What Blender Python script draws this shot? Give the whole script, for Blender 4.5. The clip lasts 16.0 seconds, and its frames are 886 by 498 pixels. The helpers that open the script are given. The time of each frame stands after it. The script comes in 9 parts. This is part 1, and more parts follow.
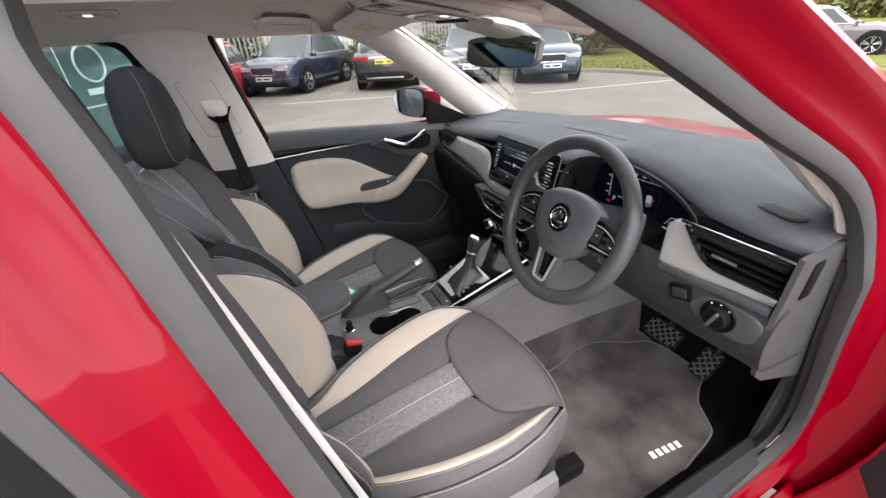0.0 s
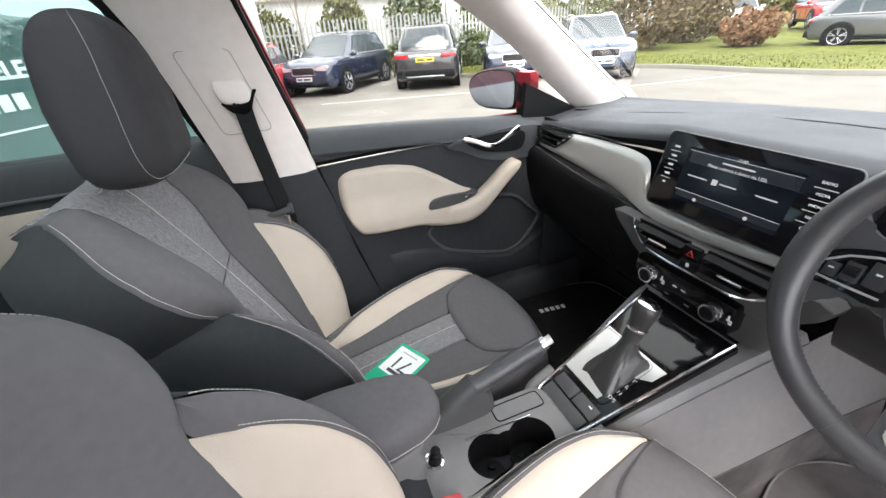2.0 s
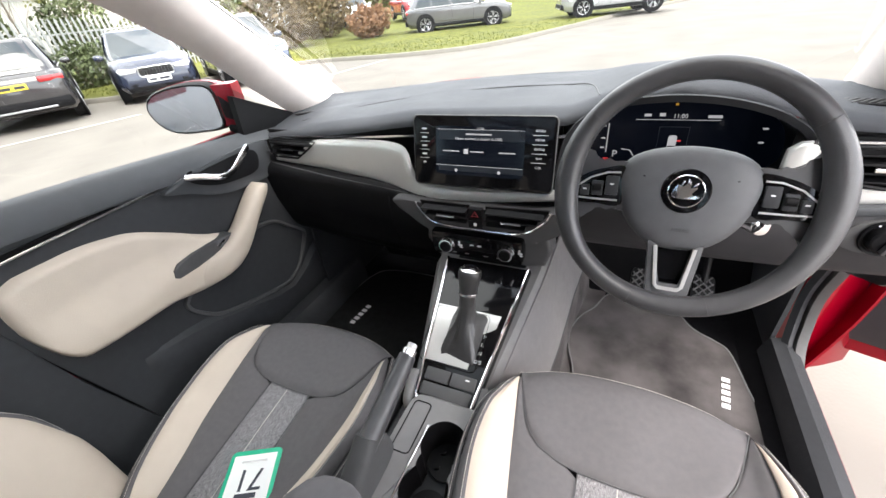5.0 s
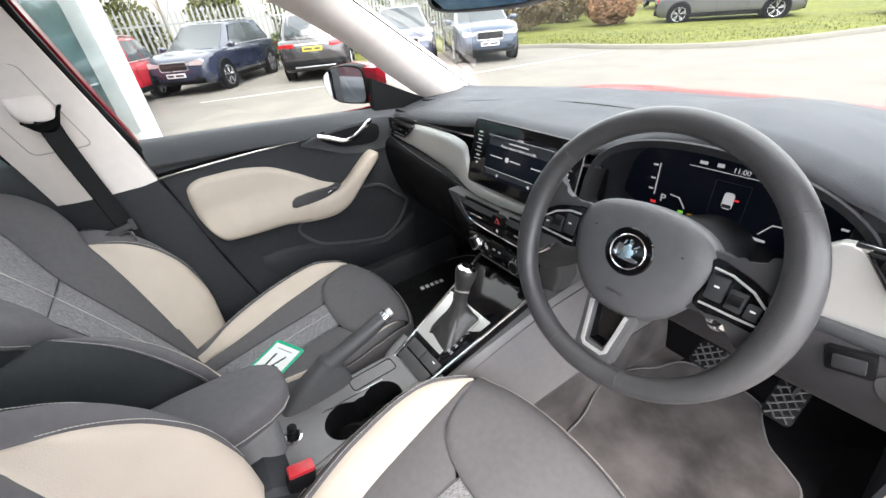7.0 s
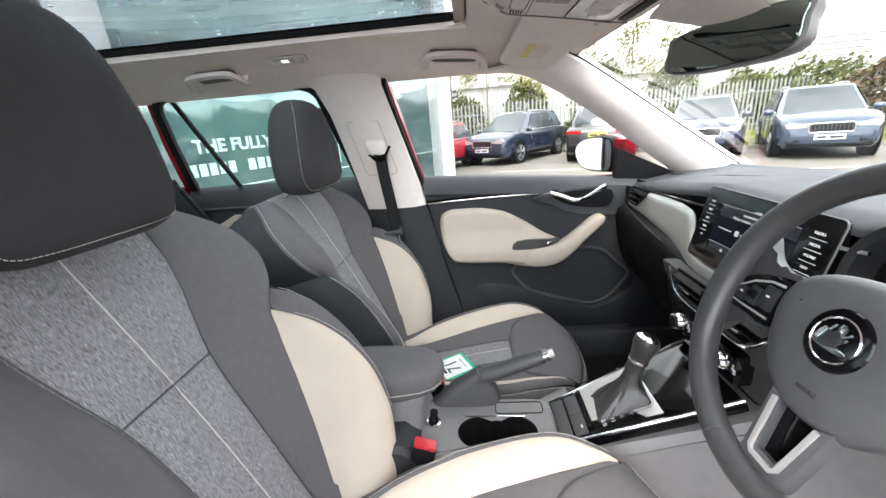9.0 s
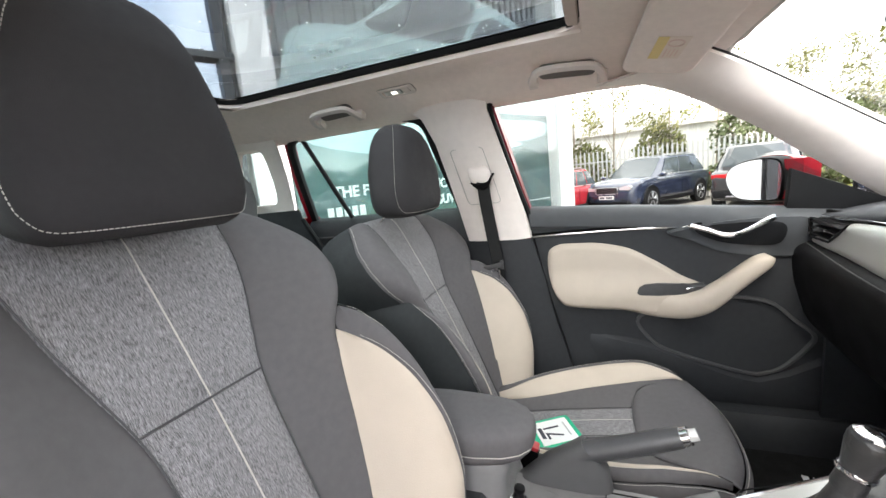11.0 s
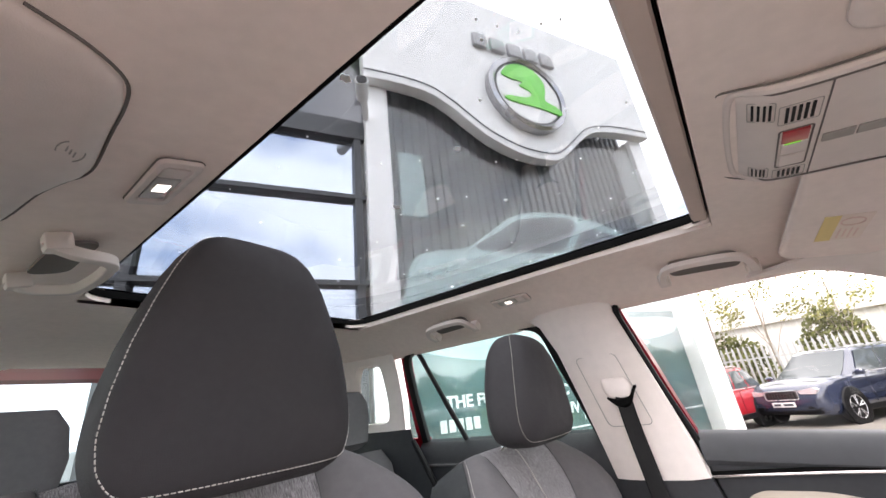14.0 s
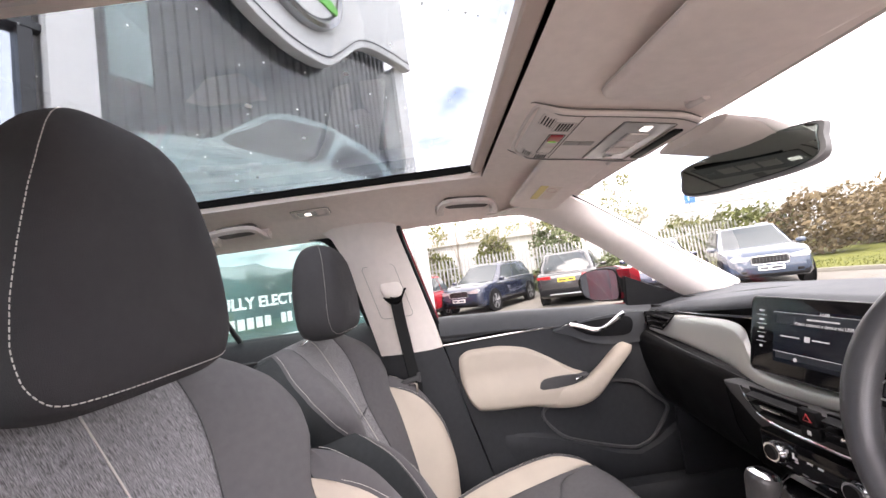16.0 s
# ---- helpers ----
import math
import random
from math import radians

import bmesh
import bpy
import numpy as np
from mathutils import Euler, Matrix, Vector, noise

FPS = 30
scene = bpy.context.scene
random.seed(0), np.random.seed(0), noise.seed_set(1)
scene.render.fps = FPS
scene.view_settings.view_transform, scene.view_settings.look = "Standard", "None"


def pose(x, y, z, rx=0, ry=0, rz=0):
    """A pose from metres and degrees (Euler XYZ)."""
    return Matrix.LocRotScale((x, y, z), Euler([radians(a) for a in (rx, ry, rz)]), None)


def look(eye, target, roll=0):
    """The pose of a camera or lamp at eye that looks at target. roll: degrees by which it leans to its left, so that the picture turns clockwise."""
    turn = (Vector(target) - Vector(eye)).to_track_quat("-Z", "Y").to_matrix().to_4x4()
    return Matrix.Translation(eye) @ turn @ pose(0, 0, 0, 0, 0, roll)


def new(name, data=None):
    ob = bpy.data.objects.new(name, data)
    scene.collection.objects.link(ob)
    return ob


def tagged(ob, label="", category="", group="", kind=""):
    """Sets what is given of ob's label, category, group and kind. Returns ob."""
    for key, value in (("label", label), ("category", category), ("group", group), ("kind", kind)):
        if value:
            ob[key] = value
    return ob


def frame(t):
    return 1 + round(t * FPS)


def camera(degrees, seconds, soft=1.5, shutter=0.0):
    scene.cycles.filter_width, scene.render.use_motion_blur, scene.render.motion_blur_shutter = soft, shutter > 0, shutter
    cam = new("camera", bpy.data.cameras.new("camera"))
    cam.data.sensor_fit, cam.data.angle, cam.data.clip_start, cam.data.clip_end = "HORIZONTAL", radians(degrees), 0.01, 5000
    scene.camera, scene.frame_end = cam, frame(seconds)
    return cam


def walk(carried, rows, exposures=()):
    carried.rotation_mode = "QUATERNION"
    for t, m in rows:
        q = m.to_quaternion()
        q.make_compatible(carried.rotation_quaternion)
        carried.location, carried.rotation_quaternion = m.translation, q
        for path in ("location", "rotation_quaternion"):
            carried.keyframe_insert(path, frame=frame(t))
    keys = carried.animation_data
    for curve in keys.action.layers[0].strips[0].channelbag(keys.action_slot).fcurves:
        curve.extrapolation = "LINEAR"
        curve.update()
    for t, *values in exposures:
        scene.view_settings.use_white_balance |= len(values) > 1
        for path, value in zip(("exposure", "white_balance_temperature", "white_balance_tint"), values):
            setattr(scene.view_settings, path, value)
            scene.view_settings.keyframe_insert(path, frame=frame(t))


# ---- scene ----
cam = camera(98.5, 16.0, soft=1.5)
PATH = [
    (0, (0.905, -0.503, 1.382), (-0.668, 0.22, 0.381), -2.9),
    (0.5, (0.772, -0.428, 1.342), (-0.861, 0.177, 0.357), -3.2),
    (1, (0.661, -0.418, 1.294), (-1.013, 0.061, 0.311), -3.0),
    (1.5, (0.544, -0.463, 1.29), (-1.132, 0.003, 0.303), -3.3),
    (2, (0.404, -0.496, 1.274), (-1.237, 0.08, 0.285), -4.2),
    (2.5, (0.277, -0.52, 1.246), (-1.222, 0.334, 0.234), -5.1),
    (3, (0.212, -0.513, 1.241), (-1.096, 0.588, 0.201), -6.0),
    (3.5, (0.206, -0.513, 1.249), (-0.87, 0.787, 0.175), -6.9),
    (4, (0.212, -0.538, 1.262), (-0.608, 0.916, 0.161), -7.5),
    (4.2, (0.208, -0.554, 1.267), (-0.508, 0.954, 0.165), -7.1),
    (6.3, (0.478, -0.458, 1.293), (-0.672, 0.772, 0.214), -6.0),
    (6.5, (0.512, -0.438, 1.294), (-0.725, 0.71, 0.219), -5.8),
    (7, (0.555, -0.374, 1.3), (-0.873, 0.529, 0.228), -5.4),
    (7.5, (0.603, -0.339, 1.275), (-0.966, 0.295, 0.209), -4.9),
    (8, (0.633, -0.318, 1.259), (-1.034, 0.02, 0.207), -4.6),
    (8.5, (0.645, -0.314, 1.252), (-1.133, -0.287, 0.335), -4.6),
    (9, (0.677, -0.299, 1.242), (-1.217, -0.467, 0.624), -4.8),
    (9.2, (0.697, -0.296, 1.235), (-1.216, -0.491, 0.687), -5.1),
    (11.5, (0.531, -0.276, 1.156), (-1.25, -1.163, 0.955), -5.4),
    (12, (0.517, -0.276, 1.155), (-1.227, -1.252, 1.208), -5.4),
    (12.5, (0.504, -0.293, 1.158), (-1.147, -1.34, 1.58), -5.7),
    (13, (0.483, -0.3, 1.182), (-1.049, -1.376, 1.886), -5.9),
    (13.5, (0.484, -0.314, 1.191), (-1.034, -1.372, 1.952), -6.6),
    (14, (0.497, -0.324, 1.194), (-1.021, -1.384, 1.951), -6.9),
    (14.5, (0.529, -0.332, 1.199), (-1.163, -1.272, 1.704), -7.1),
    (15, (0.578, -0.354, 1.21), (-1.266, -1.038, 1.572), -7.5),
    (15.5, (0.629, -0.401, 1.215), (-1.325, -0.731, 1.486), -8.1),
    (16, (0.644, -0.444, 1.207), (-1.35, -0.405, 1.351), -8.1),
]
EXPOSURES = [(0.0, 2.22, 6800, 14), (0.5, 2.76, 6750, 11), (4.0, 2.95, 6800, 13), (9.0, 2.98, 6700, 10), (11.5, 3.04, 7050, 12), (13.0, 3.10, 7150, 18), (16.0, 3.04, 7150, 23)]
walk(cam, [(t, look(eye, target, roll)) for t, eye, target, roll in PATH], EXPOSURES)

# ---------------------------------------------------------------- daylight: bright broken cloud, soft sun
SUN_EL, SUN_ROT = 55.0, 108.0   # degrees; rotation clockwise from +y
world = bpy.data.worlds.new("sky")
scene.world = world
world.use_nodes = True
wt = world.node_tree
wt.nodes.clear()
w_out = wt.nodes.new("ShaderNodeOutputWorld")
w_bg = wt.nodes.new("ShaderNodeBackground")
w_sky = wt.nodes.new("ShaderNodeTexSky")
w_sky.sky_type = 'NISHITA'
w_sky.sun_disc = False
w_sky.sun_elevation = radians(SUN_EL)
w_sky.sun_rotation = radians(SUN_ROT)
w_co = wt.nodes.new("ShaderNodeTexCoord")
w_map = wt.nodes.new("ShaderNodeMapping")
w_map.inputs["Scale"].default_value = (1.0, 1.0, 1.9)
w_noise = wt.nodes.new("ShaderNodeTexNoise")
w_noise.inputs["Scale"].default_value = 2.6
w_noise.inputs["Detail"].default_value = 8
w_noise.inputs["Roughness"].default_value = 0.55
w_ramp = wt.nodes.new("ShaderNodeValToRGB")
w_ramp.color_ramp.elements[0].position = 0.32
w_ramp.color_ramp.elements[0].color = (0.0, 0.0, 0.0, 1)
w_ramp.color_ramp.elements[1].position = 0.50
w_ramp.color_ramp.elements[1].color = (1, 1, 1, 1)
w_mix = wt.nodes.new("ShaderNodeMix")
w_mix.data_type = 'RGBA'
w_mix.inputs[7].default_value = (8.3, 8.5, 8.8, 1)
w_bg.inputs["Strength"].default_value = 0.12
wt.links.new(w_co.outputs["Generated"], w_map.inputs["Vector"])
wt.links.new(w_map.outputs["Vector"], w_noise.inputs["Vector"])
wt.links.new(w_noise.outputs["Fac"], w_ramp.inputs["Fac"])
wt.links.new(w_ramp.outputs["Color"], w_mix.inputs[0])
wt.links.new(w_sky.outputs["Color"], w_mix.inputs[6])
wt.links.new(w_mix.outputs[2], w_bg.inputs["Color"])
wt.links.new(w_bg.outputs["Background"], w_out.inputs["Surface"])

sun = new("sun", bpy.data.lights.new("sun", 'SUN'))
sun.data.energy = 0.8
sun.data.angle = radians(28)
sun.data.color = (1.0, 0.96, 0.9)
_d = Vector((math.sin(radians(SUN_ROT)) * math.cos(radians(SUN_EL)), math.cos(radians(SUN_ROT)) * math.cos(radians(SUN_EL)), math.sin(radians(SUN_EL))))
sun.matrix_world = look(_d * 60, (0, 0, 0))


# ---------------------------------------------------------------- materials
def mat(name, col, rough=0.6, metal=0.0, var=0.12, scale=30.0, bump=0.0, bscale=None, coat=0.0, emit=None, estr=0.0, stretch=None, col2=None, spec=0.5, big=True):
    """A procedural surface: base colour with variation at two scales, grain in roughness and relief."""
    m = bpy.data.materials.new(name)
    m.use_nodes = True
    nt = m.node_tree
    b = nt.nodes["Principled BSDF"]
    b.inputs["Roughness"].default_value = rough
    b.inputs["Metallic"].default_value = metal
    b.inputs["Coat Weight"].default_value = coat
    b.inputs["Coat Roughness"].default_value = 0.04
    b.inputs["Specular IOR Level"].default_value = spec
    co = nt.nodes.new("ShaderNodeTexCoord")
    mp = nt.nodes.new("ShaderNodeMapping")
    nt.links.new(co.outputs["Object"], mp.inputs["Vector"])
    if stretch:
        mp.inputs["Scale"].default_value = stretch
    n1 = nt.nodes.new("ShaderNodeTexNoise")
    n1.inputs["Scale"].default_value = scale
    n1.inputs["Detail"].default_value = 4
    nt.links.new(mp.outputs["Vector"], n1.inputs["Vector"])
    n2 = nt.nodes.new("ShaderNodeTexNoise")
    n2.inputs["Scale"].default_value = scale * 0.13
    n2.inputs["Detail"].default_value = 3
    nt.links.new(mp.outputs["Vector"], n2.inputs["Vector"])
    add = nt.nodes.new("ShaderNodeMath")
    add.operation = 'MULTIPLY_ADD'
    nt.links.new(n1.outputs["Fac"], add.inputs[0])
    add.inputs[1].default_value = 0.6
    mul = nt.nodes.new("ShaderNodeMath")
    mul.operation = 'MULTIPLY'
    mul.inputs[1].default_value = 0.4
    nt.links.new(n2.outputs["Fac"], mul.inputs[0])
    nt.links.new(mul.outputs[0], add.inputs[2])
    rp = nt.nodes.new("ShaderNodeValToRGB")
    c = Vector(col)
    lo = c * (1 - var)
    hi = Vector(col2) if col2 else c * (1 + var)
    rp.color_ramp.elements[0].position = 0.3
    rp.color_ramp.elements[0].color = (*lo, 1)
    rp.color_ramp.elements[1].position = 0.7
    rp.color_ramp.elements[1].color = (*[min(1, x) for x in hi], 1)
    nt.links.new(add.outputs[0], rp.inputs["Fac"])
    nt.links.new(rp.outputs["Color"], b.inputs["Base Color"])
    mr = nt.nodes.new("ShaderNodeMapRange")
    mr.inputs[1].default_value, mr.inputs[2].default_value = 0.3, 0.7
    mr.inputs[3].default_value, mr.inputs[4].default_value = max(0.02, rough * 0.85), min(1, rough * 1.15)
    nt.links.new(n2.outputs["Fac"], mr.inputs[0])
    nt.links.new(mr.outputs[0], b.inputs["Roughness"])
    if bump:
        n3 = nt.nodes.new("ShaderNodeTexNoise")
        n3.inputs["Scale"].default_value = bscale or scale * 4
        n3.inputs["Detail"].default_value = 2
        nt.links.new(mp.outputs["Vector"], n3.inputs["Vector"])
        bp = nt.nodes.new("ShaderNodeBump")
        bp.inputs["Strength"].default_value = bump
        bp.inputs["Distance"].default_value = 0.002
        nt.links.new(n3.outputs["Fac"], bp.inputs["Height"])
        nt.links.new(bp.outputs["Normal"], b.inputs["Normal"])
    if emit:
        b.inputs["Emission Color"].default_value = (*emit, 1)
        b.inputs["Emission Strength"].default_value = estr
    return m


def fabric_mat(name, dark, light):
    """Melange cloth: fine vertical flecks of light yarn on dark yarn."""
    m = mat(name, dark, 0.9, var=0.2, scale=220, bump=0.35, bscale=700, spec=0.2)
    nt = m.node_tree
    b = nt.nodes["Principled BSDF"]
    co = nt.nodes.new("ShaderNodeTexCoord")
    mp = nt.nodes.new("ShaderNodeMapping")
    mp.inputs["Scale"].default_value = (1300, 150, 150)
    nt.links.new(co.outputs["Object"], mp.inputs["Vector"])
    n = nt.nodes.new("ShaderNodeTexNoise")
    n.inputs["Scale"].default_value = 1.0
    n.inputs["Detail"].default_value = 3
    n.inputs["Roughness"].default_value = 0.7
    nt.links.new(mp.outputs["Vector"], n.inputs["Vector"])
    rp = nt.nodes.new("ShaderNodeValToRGB")
    rp.color_ramp.elements[0].position = 0.36
    rp.color_ramp.elements[0].color = (*dark, 1)
    rp.color_ramp.elements[1].position = 0.72
    rp.color_ramp.elements[1].color = (*light, 1)
    nt.links.new(n.outputs["Fac"], rp.inputs["Fac"])
    for l in list(b.inputs["Base Color"].links):
        nt.links.remove(l)
    nt.links.new(rp.outputs["Color"], b.inputs["Base Color"])
    return m


def glass_mat(name, tint=(1, 1, 1), gloss=0.06):
    """Thin clear glass: light passes straight, a little is mirrored, more at a slant."""
    m = bpy.data.materials.new(name)
    m.use_nodes = True
    nt = m.node_tree
    nt.nodes.clear()
    out = nt.nodes.new("ShaderNodeOutputMaterial")
    tr = nt.nodes.new("ShaderNodeBsdfTransparent")
    tr.inputs["Color"].default_value = (*tint, 1)
    gl = nt.nodes.new("ShaderNodeBsdfGlossy")
    gl.inputs["Roughness"].default_value = 0.01
    lw = nt.nodes.new("ShaderNodeLayerWeight")
    lw.inputs["Blend"].default_value = 0.5
    pw = nt.nodes.new("ShaderNodeMath")
    pw.operation = 'POWER'
    pw.inputs[1].default_value = 4.0
    nt.links.new(lw.outputs["Facing"], pw.inputs[0])
    fr = nt.nodes.new("ShaderNodeMath")
    fr.operation = 'MULTIPLY_ADD'
    fr.inputs[1].default_value = 0.22
    fr.inputs[2].default_value = gloss
    nt.links.new(pw.outputs[0], fr.inputs[0])
    mx = nt.nodes.new("ShaderNodeMixShader")
    nt.links.new(fr.outputs[0], mx.inputs[0])
    nt.links.new(tr.outputs[0], mx.inputs[1])
    nt.links.new(gl.outputs[0], mx.inputs[2])
    nt.links.new(mx.outputs[0], out.inputs[0])
    return m


M_DARK = mat("dark_soft_plastic", (0.029, 0.0305, 0.034), 0.55, spec=0.25, var=0.12, scale=60, bump=0.25, bscale=900)
M_DASH = mat("dash_soft_grey", (0.055, 0.059, 0.068), 0.74, var=0.1, scale=40, bump=0.3, bscale=800)
M_GREY = mat("grey_plastic", (0.155, 0.153, 0.155), 0.5, var=0.1, scale=50, bump=0.2, bscale=900)
M_PANEL = mat("dark_grey_panel", (0.060, 0.060, 0.063), 0.55, var=0.1, scale=50, bump=0.2, bscale=900)
M_TUNNEL = mat("grey_tunnel_trim", (0.165, 0.157, 0.160), 0.6, var=0.1, scale=50, bump=0.2, bscale=900)
M_BLACK = mat("black_plastic_and_shade", (0.005, 0.005, 0.006), 0.55, spec=0.18, var=0.15, scale=60, bump=0.15, bscale=700)
M_SEALGAP = mat("matt_black_rubber_and_gaps", (0.004, 0.004, 0.004), 0.85, spec=0.08, var=0.1, scale=60)
M_GLOSS = mat("gloss_black", (0.004, 0.004, 0.005), 0.08, var=0.1, scale=20, spec=0.3)
M_CLOTH = mat("charcoal_cloth", (0.108, 0.103, 0.108), 0.80, var=0.09, scale=90, bump=0.2, bscale=1600, spec=0.2)
M_HEAD = mat("headrest_cloth", (0.037, 0.0355, 0.0385), 0.80, var=0.07, scale=120, bump=0.35, bscale=1600, spec=0.2)
M_WAIST = mat("waist_soft_grey", (0.052, 0.056, 0.062), 0.6, var=0.1, scale=40, bump=0.3, bscale=800)
M_KNEE = mat("knee_panel_grey", (0.034, 0.033, 0.036), 0.55, var=0.1, scale=40, bump=0.25, bscale=800, spec=0.3)
M_HUB = mat("hub_soft_grey", (0.092, 0.094, 0.101), 0.46, var=0.1, scale=60, bump=0.25, bscale=900)
M_FLANK = mat("dark_side_cloth", (0.030, 0.033, 0.035), 0.8, var=0.12, scale=90, bump=0.3, bscale=1400, spec=0.25)
M_CREAM = mat("cream_leatherette", (0.50, 0.43, 0.36), 0.55, var=0.06, scale=18, bump=0.25, bscale=600, spec=0.35)
M_FABRIC = fabric_mat("melange_grey_cloth", (0.088, 0.085, 0.089), (0.38, 0.37, 0.385))
M_STITCH = mat("cream_thread", (0.50, 0.47, 0.44), 0.7, var=0.1, scale=200)
M_SILVER = mat("brushed_silver_trim", (0.66, 0.655, 0.635), 0.36, metal=0.5, var=0.03, scale=8)
M_SPOKE = mat("satin_silver_spoke", (0.48, 0.48, 0.48), 0.38, metal=0.3, var=0.05, scale=30)
M_CHROME = mat("chrome", (0.80, 0.80, 0.82), 0.10, metal=1.0, var=0.03, scale=20)
M_LINER = mat("headliner_cloth", (0.90, 0.80, 0.75), 0.92, var=0.05, scale=60, bump=0.3, bscale=1200, spec=0.15)
M_TRIM = mat("light_grey_trim", (0.76, 0.69, 0.655), 0.65, var=0.05, scale=40, bump=0.15, bscale=800, spec=0.3)
M_LEATHER = mat("black_leather", (0.052, 0.052, 0.056), 0.35, var=0.12, scale=70, bump=0.16, bscale=700)
M_GAITER = mat("creased_black_leather", (0.042, 0.041, 0.042), 0.33, var=0.2, scale=50, bump=0.35, bscale=200)
M_CARPET = mat("dark_carpet", (0.005, 0.005, 0.006), 0.95, var=0.3, scale=160, bump=0.8, bscale=1200, spec=0.1)
M_MAT = mat("dusty_velour_mat", (0.048, 0.044, 0.045), 0.95, var=0.4, scale=9, col2=(0.160, 0.147, 0.147), bump=0.8, bscale=1400, spec=0.1)
M_RED = mat("red_paint", (0.205, 0.0, 0.008), 0.35, var=0.04, scale=6, coat=0.38, spec=0.1)
M_LINERD = mat("recess_grey", (0.40, 0.375, 0.35), 0.8, var=0.06, scale=40)
M_YELLOW = mat("faded_yellow_print", (0.78, 0.62, 0.26), 0.6, var=0.04, scale=40)
# passenger mat: the footwell's shade is put into this near-black pile
M_MATSHADE = mat("shade_dark_velour_mat", (0.012, 0.012, 0.012), 0.95, var=0.4, scale=40, bump=0.8, bscale=1400, spec=0.1)
# dark tone that puts shade into handle recesses and trim gaps
M_GAPSHADE = mat("recess_and_gap_shade", (0.17, 0.155, 0.145), 0.8, var=0.06, scale=40)
M_RUBBER = mat("grey_rubber_seal", (0.046, 0.045, 0.046), 0.6, var=0.12, scale=60)
M_BELT = mat("black_webbing", (0.006, 0.006, 0.007), 0.55, var=0.2, scale=300, bump=0.2, bscale=900, spec=0.25)
M_FADED = mat("faded_pink_print", (0.80, 0.60, 0.54), 0.6, var=0.08, scale=60)
M_LABEL = mat("faded_label_paper", (0.84, 0.72, 0.64), 0.6, var=0.04, scale=40)
M_REDBTN = mat("red_button", (0.42, 0.020, 0.030), 0.35, var=0.06, scale=40)
M_GREEN = mat("green_plastic_tag", (0.0, 0.42, 0.23), 0.4, var=0.05, scale=30)
M_PAPER = mat("white_print", (0.80, 0.81, 0.80), 0.6, var=0.03, scale=40)
M_INK = mat("dark_ink", (0.03, 0.035, 0.05), 0.6, var=0.1, scale=60)
M_SCREEN = mat("lit_screen", (0.004, 0.004, 0.006), 0.12, var=0.1, scale=30, spec=0.2, emit=(0.02, 0.035, 0.06), estr=0.02)
M_DISP = mat("driver_display_glass", (0.008, 0.009, 0.014), 0.12, var=0.1, scale=30, spec=0.15, emit=(0.010, 0.020, 0.045), estr=0.006)
M_GLOW = mat("screen_glow", (0.2, 0.2, 0.2), 0.4, emit=(0.9, 0.93, 1.0), estr=0.055)
M_GLOWR = mat("screen_glow_red", (0.3, 0.02, 0.02), 0.4, emit=(1.0, 0.05, 0.06), estr=0.07)
M_GLOWG = mat("screen_glow_green", (0.05, 0.3, 0.02), 0.4, emit=(0.3, 0.9, 0.1), estr=0.07)
M_GLOWA = mat("screen_glow_amber", (0.3, 0.2, 0.02), 0.4, emit=(1.0, 0.5, 0.05), estr=0.05)
M_GLOWB = mat("screen_glow_blue", (0.010, 0.012, 0.016), 0.3, emit=(0.12, 0.16, 0.24), estr=0.006)
M_PRINT = mat("white_key_print", (0.75, 0.75, 0.76), 0.5, var=0.03, scale=60)
M_MIRROR = mat("mirror_glass", (0.90, 0.91, 0.92), 0.02, metal=1.0, var=0.01, scale=5)
# mirror tint stands in for the dark green reflection of the rear
M_DARKMIRROR = mat("dark_tinted_mirror", (0.22, 0.26, 0.25), 0.03, metal=1.0, var=0.01, scale=5)
M_GLASS = glass_mat("clear_glass", (0.67, 0.70, 0.695))
M_SHOPGLASS = glass_mat("shop_glass", (0.9, 0.92, 0.92))
M_TINT = glass_mat("green_tinted_glass", (0.60, 0.74, 0.72))
M_ROOFGLASS = glass_mat("roof_glass", (0.50, 0.53, 0.545))
M_BLIND = mat("blind_rail_beige", (0.60, 0.50, 0.45), 0.7, var=0.05, scale=40, bump=0.15, bscale=800, spec=0.2)
M_SPOT = mat("dried_dirt", (0.62, 0.64, 0.64), 0.8, var=0.2, scale=200)
M_LAMP = mat("lamp_lens", (0.8, 0.8, 0.8), 0.15, emit=(1.0, 0.97, 0.92), estr=0.30)
M_LENS = mat("clear_lens", (0.55, 0.54, 0.53), 0.25, metal=0.1, var=0.05, scale=80)


# ---------------------------------------------------------------- builders
def part(name, bm, material, parent=None, label="", smooth=True, sharp=0.65):
    """One bmesh as one mesh object under its parent; vertices are given in the thing's own space."""
    bmesh.ops.recalc_face_normals(bm, faces=bm.faces)
    me = bpy.data.meshes.new(name)
    for e in bm.edges:
        if len(e.link_faces) == 2 and e.calc_face_angle(0) > sharp:
            e.smooth = False
    for f in bm.faces:
        f.smooth = smooth
    bm.to_mesh(me)
    bm.free()
    me.materials.append(material)
    ob = new(name, me)
    if parent is not None:
        ob.parent = parent
    if label:
        ob["label"] = label
    return ob


def thing(name, label, category, m=None, group="", kind=""):
    ob = new(name)
    ob.empty_display_size = 0.05
    if m is not None:
        ob.matrix_world = m
    return tagged(ob, label, category, group, kind)


def solo(name, bm, material, label, category, group="", kind="", smooth=True, sharp=0.65):
    return tagged(part(name, bm, material, None, smooth=smooth, sharp=sharp), label, category, group, kind)


def B():
    return bmesh.new()


